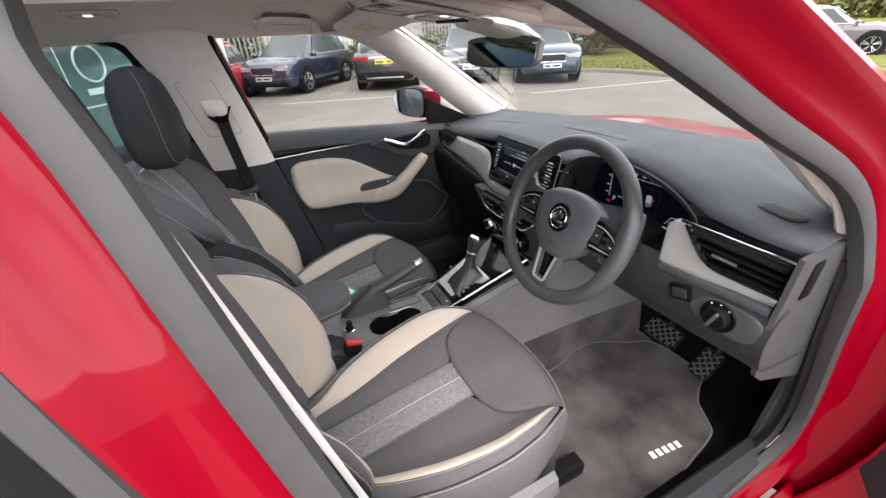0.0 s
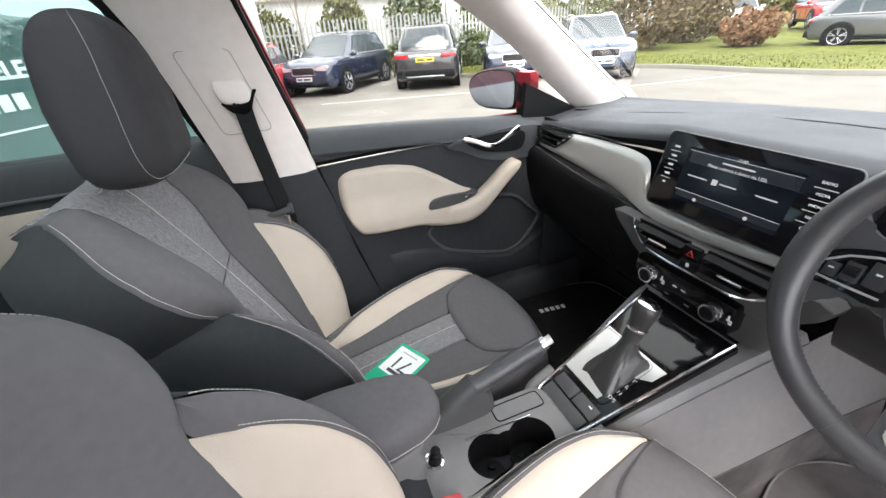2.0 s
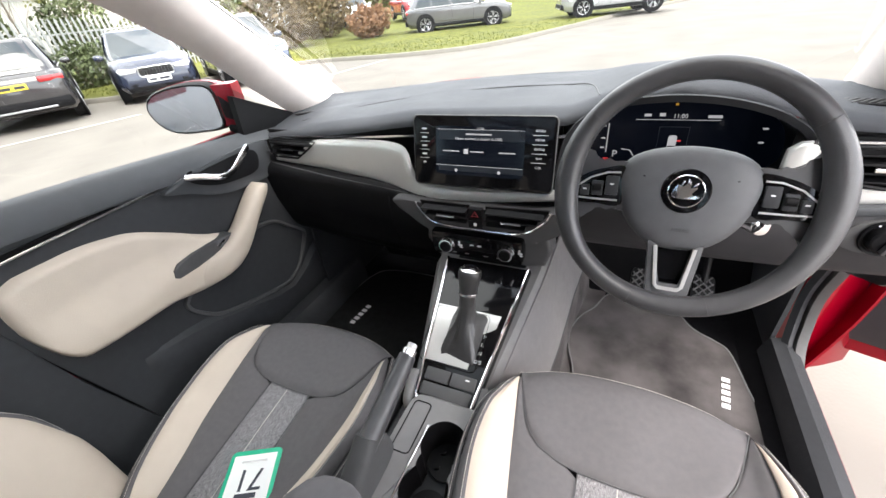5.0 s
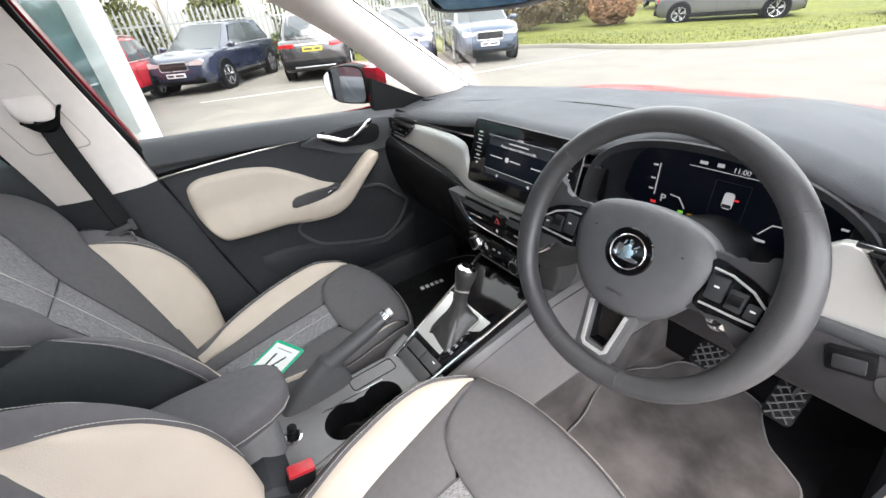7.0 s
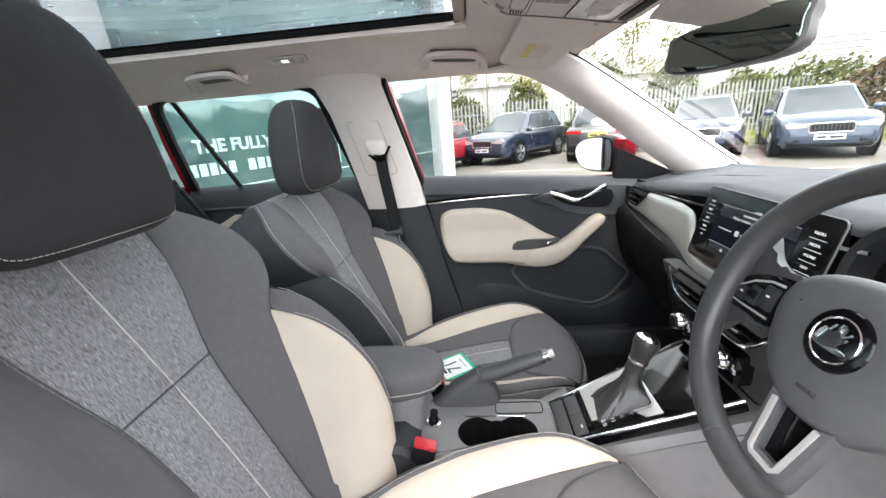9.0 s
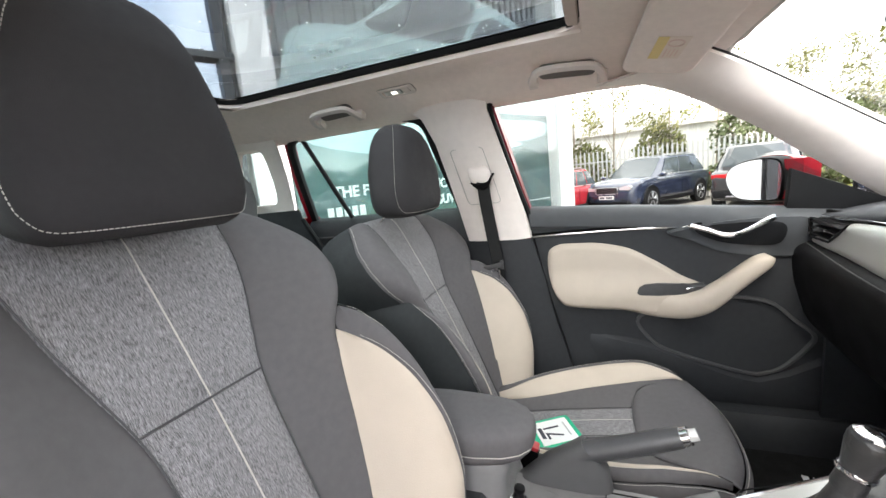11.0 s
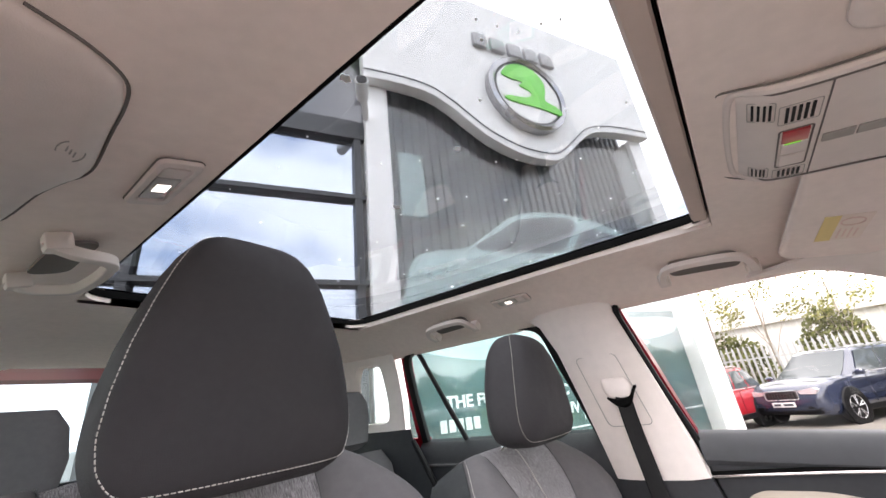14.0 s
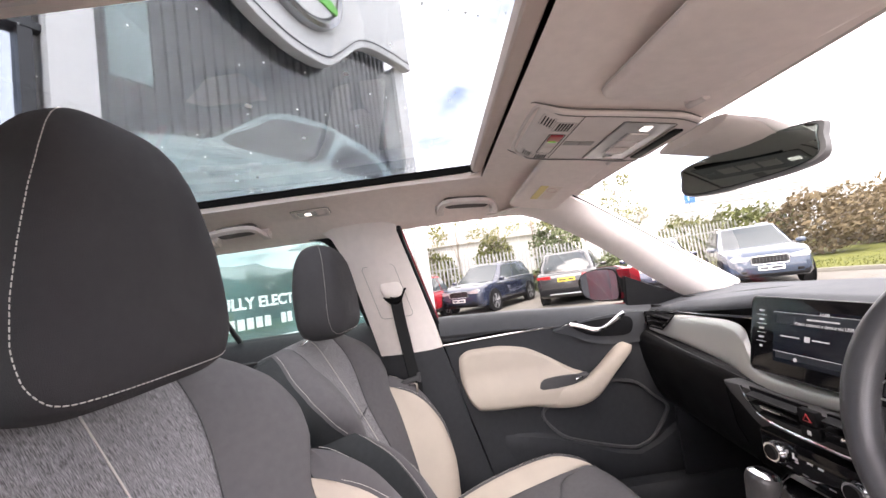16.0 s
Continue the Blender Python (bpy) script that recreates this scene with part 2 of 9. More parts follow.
def box(bm, c, s, bev=0.0, m=None, seg=2):
    r = bmesh.ops.create_cube(bm, size=1.0)
    vs = r["verts"]
    for v in vs:
        v.co = Vector((v.co.x * s[0], v.co.y * s[1], v.co.z * s[2]))
    if bev:
        es = list({e for v in vs for e in v.link_edges})
        g = bmesh.ops.bevel(bm, geom=es, offset=min(bev, min(s) * 0.45), segments=seg, profile=0.6, affect='EDGES')
        vs = list({v for v in vs if v.is_valid} | {v for v in g["verts"]})
    for v in vs:
        v.co = (m @ v.co if m is not None else v.co) + Vector(c)
    return bm


def frame_of(d):
    d = Vector(d).normalized()
    a = Vector((0, 0, 1)) if abs(d.z) < 0.9 else Vector((1, 0, 0))
    u = d.cross(a).normalized()
    return u, d.cross(u).normalized()


def cyl(bm, p0, p1, r0, r1=None, seg=20, caps=True):
    p0, p1 = Vector(p0), Vector(p1)
    u, w = frame_of(p1 - p0)
    r1 = r0 if r1 is None else r1
    rings = []
    for p, r in ((p0, r0), (p1, r1)):
        rings.append([bm.verts.new(p + (u * math.cos(a) + w * math.sin(a)) * r) for a in [2 * math.pi * i / seg for i in range(seg)]])
    for i in range(seg):
        bm.faces.new((rings[0][i], rings[0][(i + 1) % seg], rings[1][(i + 1) % seg], rings[1][i]))
    if caps:
        bm.faces.new(rings[0]), bm.faces.new(rings[1])
    return bm


def loft(bm, rings, closed=True, caps=True):
    vr = [[bm.verts.new(Vector(p)) for p in r] for r in rings]
    n = len(vr[0])
    for a, b in zip(vr, vr[1:]):
        for i in range(n if closed else n - 1):
            j = (i + 1) % n
            bm.faces.new((a[i], a[j], b[j], b[i]))
    if caps and closed:
        bm.faces.new(vr[0]), bm.faces.new(vr[-1])
    return bm


def cr(pts, n=6, closed=False):
    """Smooth curve through points (Catmull-Rom)."""
    P = [Vector(p) for p in pts]
    out = []
    k = len(P)
    for i in range(k if closed else k - 1):
        if closed:
            a, b, c, d = P[(i - 1) % k], P[i], P[(i + 1) % k], P[(i + 2) % k]
        else:
            a, b, c, d = P[max(i - 1, 0)], P[i], P[i + 1], P[min(i + 2, k - 1)]
        for j in range(n):
            t = j / n
            out.append(0.5 * ((2 * b) + (c - a) * t + (2 * a - 5 * b + 4 * c - d) * t * t + (3 * b - a - 3 * c + d) * t ** 3))
    if not closed:
        out.append(P[-1])
    return out


def sweep(bm, pts, r, seg=8, closed=False, flat=None, up=None):
    """A tube along points; flat: (width, thickness) gives an oblong section, up its thickness direction."""
    P = [Vector(p) for p in pts]
    n = len(P)
    rings = []
    prev = None
    for i, p in enumerate(P):
        d = (P[(i + 1) % n] - P[i - 1]) if closed else (P[min(i + 1, n - 1)] - P[max(i - 1, 0)])
        d.normalize()
        if up is not None:
            w = (Vector(up) - d * d.dot(Vector(up))).normalized()
            u = d.cross(w).normalized()
        elif prev is None:
            u, w = frame_of(d)
        else:
            u = (prev - d * prev.dot(d)).normalized()
            w = d.cross(u).normalized()
        prev = u
        ring = []
        for k in range(seg):
            a = 2 * math.pi * k / seg
            if flat:
                c, s = math.cos(a), math.sin(a)
                e = 0.35
                ring.append(p + u * flat[0] / 2 * math.copysign(abs(c) ** e, c) + w * flat[1] / 2 * math.copysign(abs(s) ** e, s))
            else:
                rr = r(i / max(1, n - 1)) if callable(r) else r
                ring.append(p + (u * math.cos(a) + w * math.sin(a)) * rr)
        rings.append(ring)
    if closed:
        rings.append(rings[0])
        vr = [[bm.verts.new(q) for q in x] for x in rings[:-1]]
        vr.append(vr[0])
        for a, b in zip(vr, vr[1:]):
            for i in range(seg):
                j = (i + 1) % seg
                bm.faces.new((a[i], a[j], b[j], b[i]))
    else:
        loft(bm, rings)
    return bm


def prism(bm, pts, o, ux, uy, depth, bev=0.0, seg=2):
    """A polygon (2D points) in the plane o, ux, uy, drawn out by depth along ux x uy, its rim rounded on the far side."""
    o, ux, uy = Vector(o), Vector(ux).normalized(), Vector(uy).normalized()
    nz = ux.cross(uy)
    base = [o + ux * p[0] + uy * p[1] for p in pts]
    lo = [bm.verts.new(p) for p in base]
    hi = [bm.verts.new(p + nz * depth) for p in base]
    n = len(lo)
    f1 = bm.faces.new(lo)
    f2 = bm.faces.new(hi)
    for i in range(n):
        bm.faces.new((lo[i], lo[(i + 1) % n], hi[(i + 1) % n], hi[i]))
    if bev:
        es = [e for e in bm.edges if e.verts[0] in hi and e.verts[1] in hi]
        bmesh.ops.bevel(bm, geom=es, offset=bev, segments=seg, profile=0.6, affect='EDGES', clamp_overlap=True)
    return bm


def grid(bm, f, nu, nv):
    """A surface f(a, b), a and b from 0 to 1."""
    vs = [[bm.verts.new(f(i / nu, j / nv)) for i in range(nu + 1)] for j in range(nv + 1)]
    for j in range(nv):
        for i in range(nu):
            bm.faces.new((vs[j][i], vs[j][i + 1], vs[j + 1][i + 1], vs[j + 1][i]))
    return bm


def solidify(bm, t):
    bmesh.ops.recalc_face_normals(bm, faces=bm.faces)
    bmesh.ops.solidify(bm, geom=list(bm.faces), thickness=t)
    return bm


def stitches(bm, pts, up, length=0.0034, gap=0.0012, r=0.00062):
    """Short thread stitches along a curve, lying on a surface."""
    P = [Vector(p) for p in pts]
    run = 0.0
    pos = 0.0
    segs = [(a, b, (b - a).length) for a, b in zip(P, P[1:])]
    total = sum(s[2] for s in segs)

    def at(d):
        for a, b, l in segs:
            if d <= l:
                return a + (b - a) * (d / l if l else 0)
            d -= l
        return P[-1]
    while pos + length < total:
        a, b = at(pos), at(pos + length)
        dirn = (b - a)
        if dirn.length > 1e-6:
            u = dirn.normalized().cross(Vector(up)).normalized() * r
            n = Vector(up).normalized() * r
            vs = [bm.verts.new(q) for q in (a - u, a + n, a + u, b - u, b + n, b + u)]
            bm.faces.new((vs[0], vs[1], vs[4], vs[3]))
            bm.faces.new((vs[1], vs[2], vs[5], vs[4]))
            bm.faces.new((vs[0], vs[2], vs[1])), bm.faces.new((vs[3], vs[4], vs[5]))
            bm.faces.new((vs[0], vs[3], vs[5], vs[2]))
        pos += length + gap
    return bm


def rrect(w, h, r, n=5):
    pts = []
    for cx, cy, a0 in ((w / 2 - r, h / 2 - r, 0), (-w / 2 + r, h / 2 - r, 90), (-w / 2 + r, -h / 2 + r, 180), (w / 2 - r, -h / 2 + r, 270)):
        for i in range(n + 1):
            a = radians(a0 + 90 * i / n)
            pts.append((cx + r * math.cos(a), cy + r * math.sin(a)))
    return pts


def lathe(bm, prof, o, ax, seg=28):
    """Profile of (radius, height) turned round the axis ax through o."""
    o, ax = Vector(o), Vector(ax).normalized()
    u, w = frame_of(ax)
    rings = [[o + ax * h + (u * math.cos(2 * math.pi * i / seg) + w * math.sin(2 * math.pi * i / seg)) * max(r, 1e-4) for i in range(seg)] for r, h in prof]
    return loft(bm, rings)


def words(name, text, size, m, material, parent, depth=0.0004, align='CENTER', bold=0.0):
    cu = bpy.data.curves.new(name, 'FONT')
    cu.body = text
    cu.size = size
    cu.align_x = align
    cu.align_y = 'CENTER'
    cu.extrude = depth
    cu.offset = bold
    tmp = bpy.data.objects.new(name, cu)
    scene.collection.objects.link(tmp)
    bpy.context.view_layer.update()
    me = bpy.data.meshes.new_from_object(tmp.evaluated_get(bpy.context.evaluated_depsgraph_get()))
    bpy.data.objects.remove(tmp)
    me.transform(m)
    me.materials.clear()
    me.materials.append(material)
    ob = new(name, me)
    ob.parent = parent
    return ob


def lerp(a, b, t):
    return a + (b - a) * t


def step(a, b, x):
    t = min(1, max(0, (x - a) / (b - a)))
    return t * t * (3 - 2 * t)


def tab(x, xs, ys):
    return float(np.interp(x, xs, ys))


def curve_tab(x, xs, ys):
    """Like tab, but a smooth curve through the values."""
    n = len(xs)
    if x <= xs[0]:
        return ys[0]
    if x >= xs[-1]:
        return ys[-1]
    k = max(i for i in range(n - 1) if xs[i] <= x)
    d = [(ys[i + 1] - ys[i]) / (xs[i + 1] - xs[i]) for i in range(n - 1)]

    def slope(i):
        if i == 0 or i == n - 1:
            return d[min(i, n - 2)]
        return 0.0 if d[i - 1] * d[i] <= 0 else 2 * d[i - 1] * d[i] / (d[i - 1] + d[i])
    h = xs[k + 1] - xs[k]
    t = (x - xs[k]) / h
    return ys[k] + t * (h * slope(k) + t * (3 * (ys[k + 1] - ys[k]) - h * (2 * slope(k) + slope(k + 1)) + t * (h * (slope(k) + slope(k + 1)) - 2 * (ys[k + 1] - ys[k]))))


X, Y, Z = Vector((1, 0, 0)), Vector((0, 1, 0)), Vector((0, 0, 1))


# ================================================================ the car: shell of the cabin
# x to the driver's side, y towards the bonnet; z from the ground
SEC_P = [(-0.385, 1.487), (-0.390, 1.470), (-0.430, 1.467), (-0.49, 1.455), (-0.53, 1.432), (-0.565, 1.408), (-0.60, 1.393), (-0.64, 1.385)]
SEC_D = [(0.335, 1.487), (0.340, 1.470), (0.375, 1.465), (0.42, 1.452), (0.46, 1.442), (0.52, 1.436), (0.57, 1.432), (0.64, 1.428)]
ROOF_F, ROOF_R = -0.290, -1.335


def liner_z(x):
    xs = [p[0] for p in reversed(SEC_P[1:])] + [-0.02] + [p[0] for p in SEC_D[1:]]
    zs = [p[1] for p in reversed(SEC_P[1:])] + [1.471] + [p[1] for p in SEC_D[1:]]
    return tab(x, xs, zs)


def headliner():
    bm = B()

    def drop(y):
        return tab(y, [-2.1, -1.7, -1.3, -0.5, -0.29, -0.24, -0.1, 0.02], [-0.055, -0.018, -0.004, 0.0, -0.006, -0.013, -0.037, -0.070])

    def dropx(x, y):
        # the rails fall towards the pillars
        swell = 0.009 * step(0.19, 0.10, abs(x + 0.050)) * step(-0.275, -0.215, y) * step(0.0, -0.10, y)   # down to the overhead console
        return drop(y) * (1 - 0.75 * step(0.42, 0.6, abs(x))) - swell
    for sec in (SEC_P, SEC_D):
        rows = [[Vector((x, y, z + dropx(x, y))) for x, z in sec] for y in np.linspace(ROOF_R, ROOF_F, 14)]
        loft(bm, rows, closed=False)
    cols = [-0.64, -0.60, -0.565, -0.53, -0.49, -0.43, -0.39, -0.30, -0.24, -0.21, -0.18, -0.155, -0.13, -0.05, 0.03, 0.055, 0.08, 0.11, 0.15, 0.25, 0.34, 0.375, 0.42, 0.46, 0.52, 0.57, 0.64]
    for y0, y1, ye, n in ((ROOF_F, 0.02, ROOF_F, 22), (-2.1, ROOF_R, ROOF_R, 8)):
        rows = [[Vector((x, y, liner_z(x) + dropx(x, y))) for x in cols] for y in np.linspace(y0, y1, n)]
        loft(bm, rows, closed=False)
        lip = [Vector((x, ye, 1.487)) for x in np.linspace(-0.385, 0.335, 9)]
        loft(bm, [lip, [Vector((p.x, ye, liner_z(p.x) + drop(ye))) for p in lip]], closed=False)
    # rounded corners of the opening
    for cx, cy, sx, sy in ((-0.385, ROOF_F, 1, -1), (0.335, ROOF_F, -1, -1), (-0.385, ROOF_R, 1, 1), (0.335, ROOF_R, -1, 1)):
        R_ = 0.05
        arc = [Vector((cx + sx * R_ * (1 - math.cos(q)), cy + sy * R_ * (1 - math.sin(q)), 0)) for q in np.linspace(0, math.pi / 2, 8)]
        loft(bm, [[p + Z * 1.487 for p in arc], [p + Z * 1.471 for p in arc], [Vector((cx - sx * 0.004, cy - sy * 0.004, 1.4705)) for p in arc]], closed=False)
    r = bmesh.ops.extrude_face_region(bm, geom=bm.faces[:], use_keep_orig=True)
    for v in r["geom"]:
        if isinstance(v, bmesh.types.BMVert):
            v.co.z += 0.010
    return solo("ceiling", bm, M_LINER, "beige cloth headliner round the glass roof", "ceiling", kind="structure")


headliner()

# outer roof skin keeps the daylight out above the lining
bm = B()
for s in (1, -1):
    loft(bm, [[(s * 0.40 - 0.025, y, 1.493), (s * 0.52, y, 1.487), (s * 0.62, y, 1.465), (s * 0.675, y, 1.425 if s > 0 else 1.40)] for y in np.linspace(-2.1, 0.02, 10)], closed=False)
grid(bm, lambda a, b: Vector((lerp(-0.43, 0.38, a), lerp(-0.29, 0.03, b), 1.493 - 0.07 * b * b)), 6, 4)
grid(bm, lambda a, b: Vector((lerp(-0.43, 0.38, a), lerp(-2.1, -1.35, b), 1.493 - 0.09 * (1 - b) ** 2)), 6, 4)
solidify(bm, 0.004)
solo("car_roof", bm, M_RED, "red painted roof skin of the car", "car roof", kind="structure")

# glass roof with black rubber edge
roof = thing("glass_roof", "panoramic glass roof pane with black rubber edge", "glass roof")
bm = B()
box(bm, (-0.025, -0.813, 1.503), (0.78, 1.09, 0.005), 0.002)
gl = part("pane", bm, M_ROOFGLASS, roof)
gl.visible_shadow = True
bm = B()
o = [Vector((p[0] - 0.025, p[1] - 0.813, 1.488)) for p in rrect(0.720, 1.045, 0.045, 8)]
sweep(bm, o, 0, 8, closed=True, flat=(0.014, 0.016), up=Z)
sweep(bm, [Vector((p[0] - 0.025, p[1] - 0.813, 1.4985)) for p in rrect(0.850, 1.175, 0.06, 6)], 0, 8, closed=True, flat=(0.145, 0.006), up=Z)
part("rubber_edge", bm, M_SEALGAP, roof)
bm = B()
loft(bm, [[(x, ROOF_F - 0.003, 1.4725), (x, ROOF_F - 0.006, 1.4705), (x, ROOF_F - 0.026, 1.4735), (x, ROOF_F - 0.029, 1.477), (x, ROOF_F - 0.029, 1.497), (x, ROOF_F - 0.003, 1.497)] for x in np.linspace(-0.362, 0.328, 5)])
part("blind_rail", bm, M_BLIND, roof, "beige front rail of the roof blind")
bm = B()
box(bm, (-0.366, -0.305, 1.477), (0.022, 0.030, 0.006), 0.002)
part("guide_clip", bm, M_BLACK, roof)
rnd = random.Random(41)
bm = B()
for i in range(90):
    c = Vector((rnd.uniform(-0.37, 0.33), rnd.uniform(-1.30, -0.32), 1.4995))
    big = rnd.random() < 0.10
    r0 = rnd.uniform(0.0025, 0.0045) if big else rnd.uniform(0.0006, 0.0014)
    ph, st_ = rnd.uniform(0, 6.28), rnd.uniform(1.0, 1.8)
    ring = []
    for k in range(12):
        an = 2 * math.pi * k / 12
        rr = r0 * (1 + (0.45 if big else 0.2) * math.sin(3 * an + ph) * math.cos(2 * an - ph))
        ring.append(bm.verts.new(c + Vector((rr * math.cos(an) * st_, rr * math.sin(an), 0))))
    bm.faces.new(ring)
r = bmesh.ops.extrude_face_region(bm, geom=bm.faces[:], use_keep_orig=True)
for v in r["geom"]:
    if isinstance(v, bmesh.types.BMVert):
        v.co.z += 0.0006
part("dirt_spots", bm, M_SPOT, roof, "pale specks of dirt on the glass", smooth=False)


def a_pillar(s):
    p = thing("pillar_trim", "pale grey cloth-textured windscreen pillar trim", "pillar trim", group="windscreen pillars")
    F = cr([(0.485, -0.05, 1.405), (0.545, 0.05, 1.362), (0.60, 0.27, 1.225), (0.642, 0.44, 1.118), (0.672, 0.58, 1.030)], 6)
    R = cr([(0.60, -0.26, 1.392), (0.612, -0.11, 1.366), (0.640, 0.09, 1.252), (0.672, 0.25, 1.135), (0.712, 0.42, 1.015)], 6)
    bm = B()
    rows = []
    for f, r in zip(F, R):
        mid = (f + r) / 2
        up = Vector((-0.55, -0.25, -0.2)).normalized() * 0.028
        ring = [f + Vector((0.03, 0.02, 0.02)), f, lerp(f, mid, 0.5) + up * 0.8, mid + up, lerp(r, mid, 0.5) + up * 0.8, r, r + Vector((0.03, 0, 0.02))]
        rows.append([Vector((s * q.x, q.y, q.z)) for q in ring])
    loft(bm, rows, closed=False)
    solidify(bm, 0.006)
    part("cover", bm, M_TRIM, p)
    bm = B()
    sweep(bm, [Vector((s * (q.x + 0.012), q.y + 0.012, q.z + 0.006)) for q in F], 0.007, 8)
    part("windscreen_seal", bm, M_BLACK, p)
    # black mirror triangle at the foot of the pillar
    if s < 0:
        bm = B()
        prism(bm, [(0.20, 1.12), (0.44, 1.005), (0.44, 0.975), (0.19, 0.99)], (-0.712, 0, 0), Y, Z, 0.02, 0.004)
        part("mirror_triangle", bm, M_BLACK, p, "black plastic triangle behind the door mirror")
    return p


a_pillar(-1)
a_pillar(1)

# windscreen
bm = B()
grid(bm, lambda a, b: Vector((lerp(-1, 1, a) * lerp(0.70, 0.56, b), lerp(0.80, 0.01, b) - 0.10 * (2 * a - 1) ** 2 * (1 - b), lerp(1.0, 1.40, b) + 0.025 * math.sin(math.pi * b))), 10, 8)
ws = solo("window_1", bm, M_GLASS, "clear raked windscreen", "windscreen", kind="structure")
ws.visible_shadow = True


def b_pillar(s, dy=0.0):
    p = thing("door_pillar_trim", "door pillar trim, pale grey above and charcoal below", "pillar trim", pose(0, dy, 0), group="door pillars")
    bm = B()
    rows = []
    for z, y0, y1, x in ((0.975, -0.672, -0.468, 0.655), (1.06, -0.69, -0.487, 0.648), (1.18, -0.715, -0.515, 0.632), (1.30, -0.742, -0.545, 0.612), (1.38, -0.775, -0.565, 0.596), (1.425, -0.83, -0.56, 0.575)):
        ym = (y0 + y1) / 2
        rows.append([Vector((s * (x + 0.045), y0, z)), Vector((s * (x + 0.004), y0 + 0.004, z)), Vector((s * (x - 0.012), lerp(y0, y1, 0.2), z)), Vector((s * (x - 0.016), ym, z)), Vector((s * (x - 0.012), lerp(y0, y1, 0.85), z)), Vector((s * (x + 0.004), y1 - 0.003, z)), Vector((s * (x + 0.05), y1, z))])
    loft(bm, rows, closed=False)
    solidify(bm, 0.005)
    part("upper_trim", bm, M_TRIM, p, "pale grey upper trim")
    bm = B()
    rows = []
    for z, y0, y1, x in ((0.973, -0.672, -0.464, 0.652), (0.85, -0.66, -0.43, 0.650), (0.70, -0.66, -0.40, 0.645), (0.52, -0.68, -0.35, 0.64), (0.40, -0.72, -0.30, 0.63)):
        rows.append([Vector((s * (x + 0.045), y0, z)), Vector((s * x, y0 + 0.004, z)), Vector((s * (x - 0.014), lerp(y0, y1, 0.3), z)), Vector((s * (x - 0.014), lerp(y0, y1, 0.75), z)), Vector((s * (x + 0.012), y1 - 0.002, z)), Vector((s * (x + 0.07), y1, z))])
    loft(bm, rows, closed=False)
    solidify(bm, 0.005)
    part("lower_trim", bm, M_DARK, p, "charcoal lower trim")
    # height slider and cover lines
    bm = B()
    o = [Vector((s * (0.6075 - 0.05 * (q[1] / 0.5)), -0.618 + q[0] - 0.25 * q[1], 1.185 + q[1])) for q in [(p_[0], p_[1]) for p_ in rrect(0.105, 0.175, 0.012, 3)]]
    sweep(bm, o, 0.0012, 5, closed=True)
    part("slider_outline", bm, M_LINERD, p)
    bm = B()
    rows = []
    for z, w, d in ((1.214, 0.020, 0.002), (1.211, 0.030, 0.010), (1.203, 0.034, 0.015), (1.190, 0.036, 0.019), (1.176, 0.035, 0.022), (1.166, 0.030, 0.019), (1.160, 0.022, 0.010)):
        rows.append([Vector((s * (0.606 - 0.1 * (1.2 - z) + 0.004 - d * math.sin(math.pi * k / 12) ** 0.5), -0.604 - w * math.cos(math.pi * k / 12) - 0.25 * (z - 1.19), z)) for k in range(13)])
    loft(bm, rows, closed=False)
    solidify(bm, 0.003)
    part("belt_guide", bm, M_TRIM, p, "pale grey domed belt guide")
    bm = B()
    rows = []
    for k in range(14):
        q = k / 13
        c = Vector((s * (0.596 - 0.006 * math.sin(math.pi * q)), lerp(-0.632, -0.556, q), 1.166 - 0.014 * math.sin(math.pi * min(1, q * 1.15)) + 0.022 * step(0.72, 1, q)))
        h = 0.002 + 0.011 * math.sin(math.pi * q) ** 0.7
        rows.append([c + Vector((s * 0.006, 0, h)), c + Vector((s * -0.003, 0, h * 0.5)), c + Vector((s * -0.003, 0, -h * 0.5)), c + Vector((s * 0.006, 0, -h))])
    loft(bm, rows)
    part("guide_slot", bm, M_SEALGAP, p, "black crescent slot")
    b = thing("seat_belt", "black seat belt hanging from the pillar guide with its buckle tongue", "seat belt", pose(0, dy, 0), group="front seat belts")
    bm = B()
    sweep(bm, cr([(s * 0.594, -0.592, 1.168), (s * 0.602, -0.590, 1.10), (s * 0.610, -0.578, 0.98), (s * 0.612, -0.567, 0.885)], 6), 0, 8, flat=(0.038, 0.004), up=(s * -1, 0.35, 0))
    part("webbing", bm, M_BELT, b)
    bm = B()
    sweep(bm, cr([(s * 0.612, -0.567, 0.885), (s * 0.62, -0.575, 0.72), (s * 0.62, -0.60, 0.50)], 5), 0, 8, flat=(0.042, 0.004), up=(s * -1, 0, 0))
    part("lower_webbing", bm, M_BELT, b)
    bm = B()
    box(bm, (s * 0.596, -0.585, 0.896), (0.012, 0.070, 0.016), 0.005, Matrix.Rotation(s * -0.2, 3, 'X'))
    box(bm, (s * 0.596, -0.553, 0.903), (0.012, 0.012, 0.030), 0.005)
    part("tongue_bar", bm, M_PANEL, b)
    bm = B()
    sweep(bm, [(s * 0.594, -0.575 + q[0], 0.872 + q[1]) for q in rrect(0.024, 0.030, 0.005, 2)], 0, 6, closed=True, flat=(0.007, 0.003), up=X)
    part("tongue", bm, M_CHROME, b)


b_pillar(-1)
b_pillar(1, -0.085)

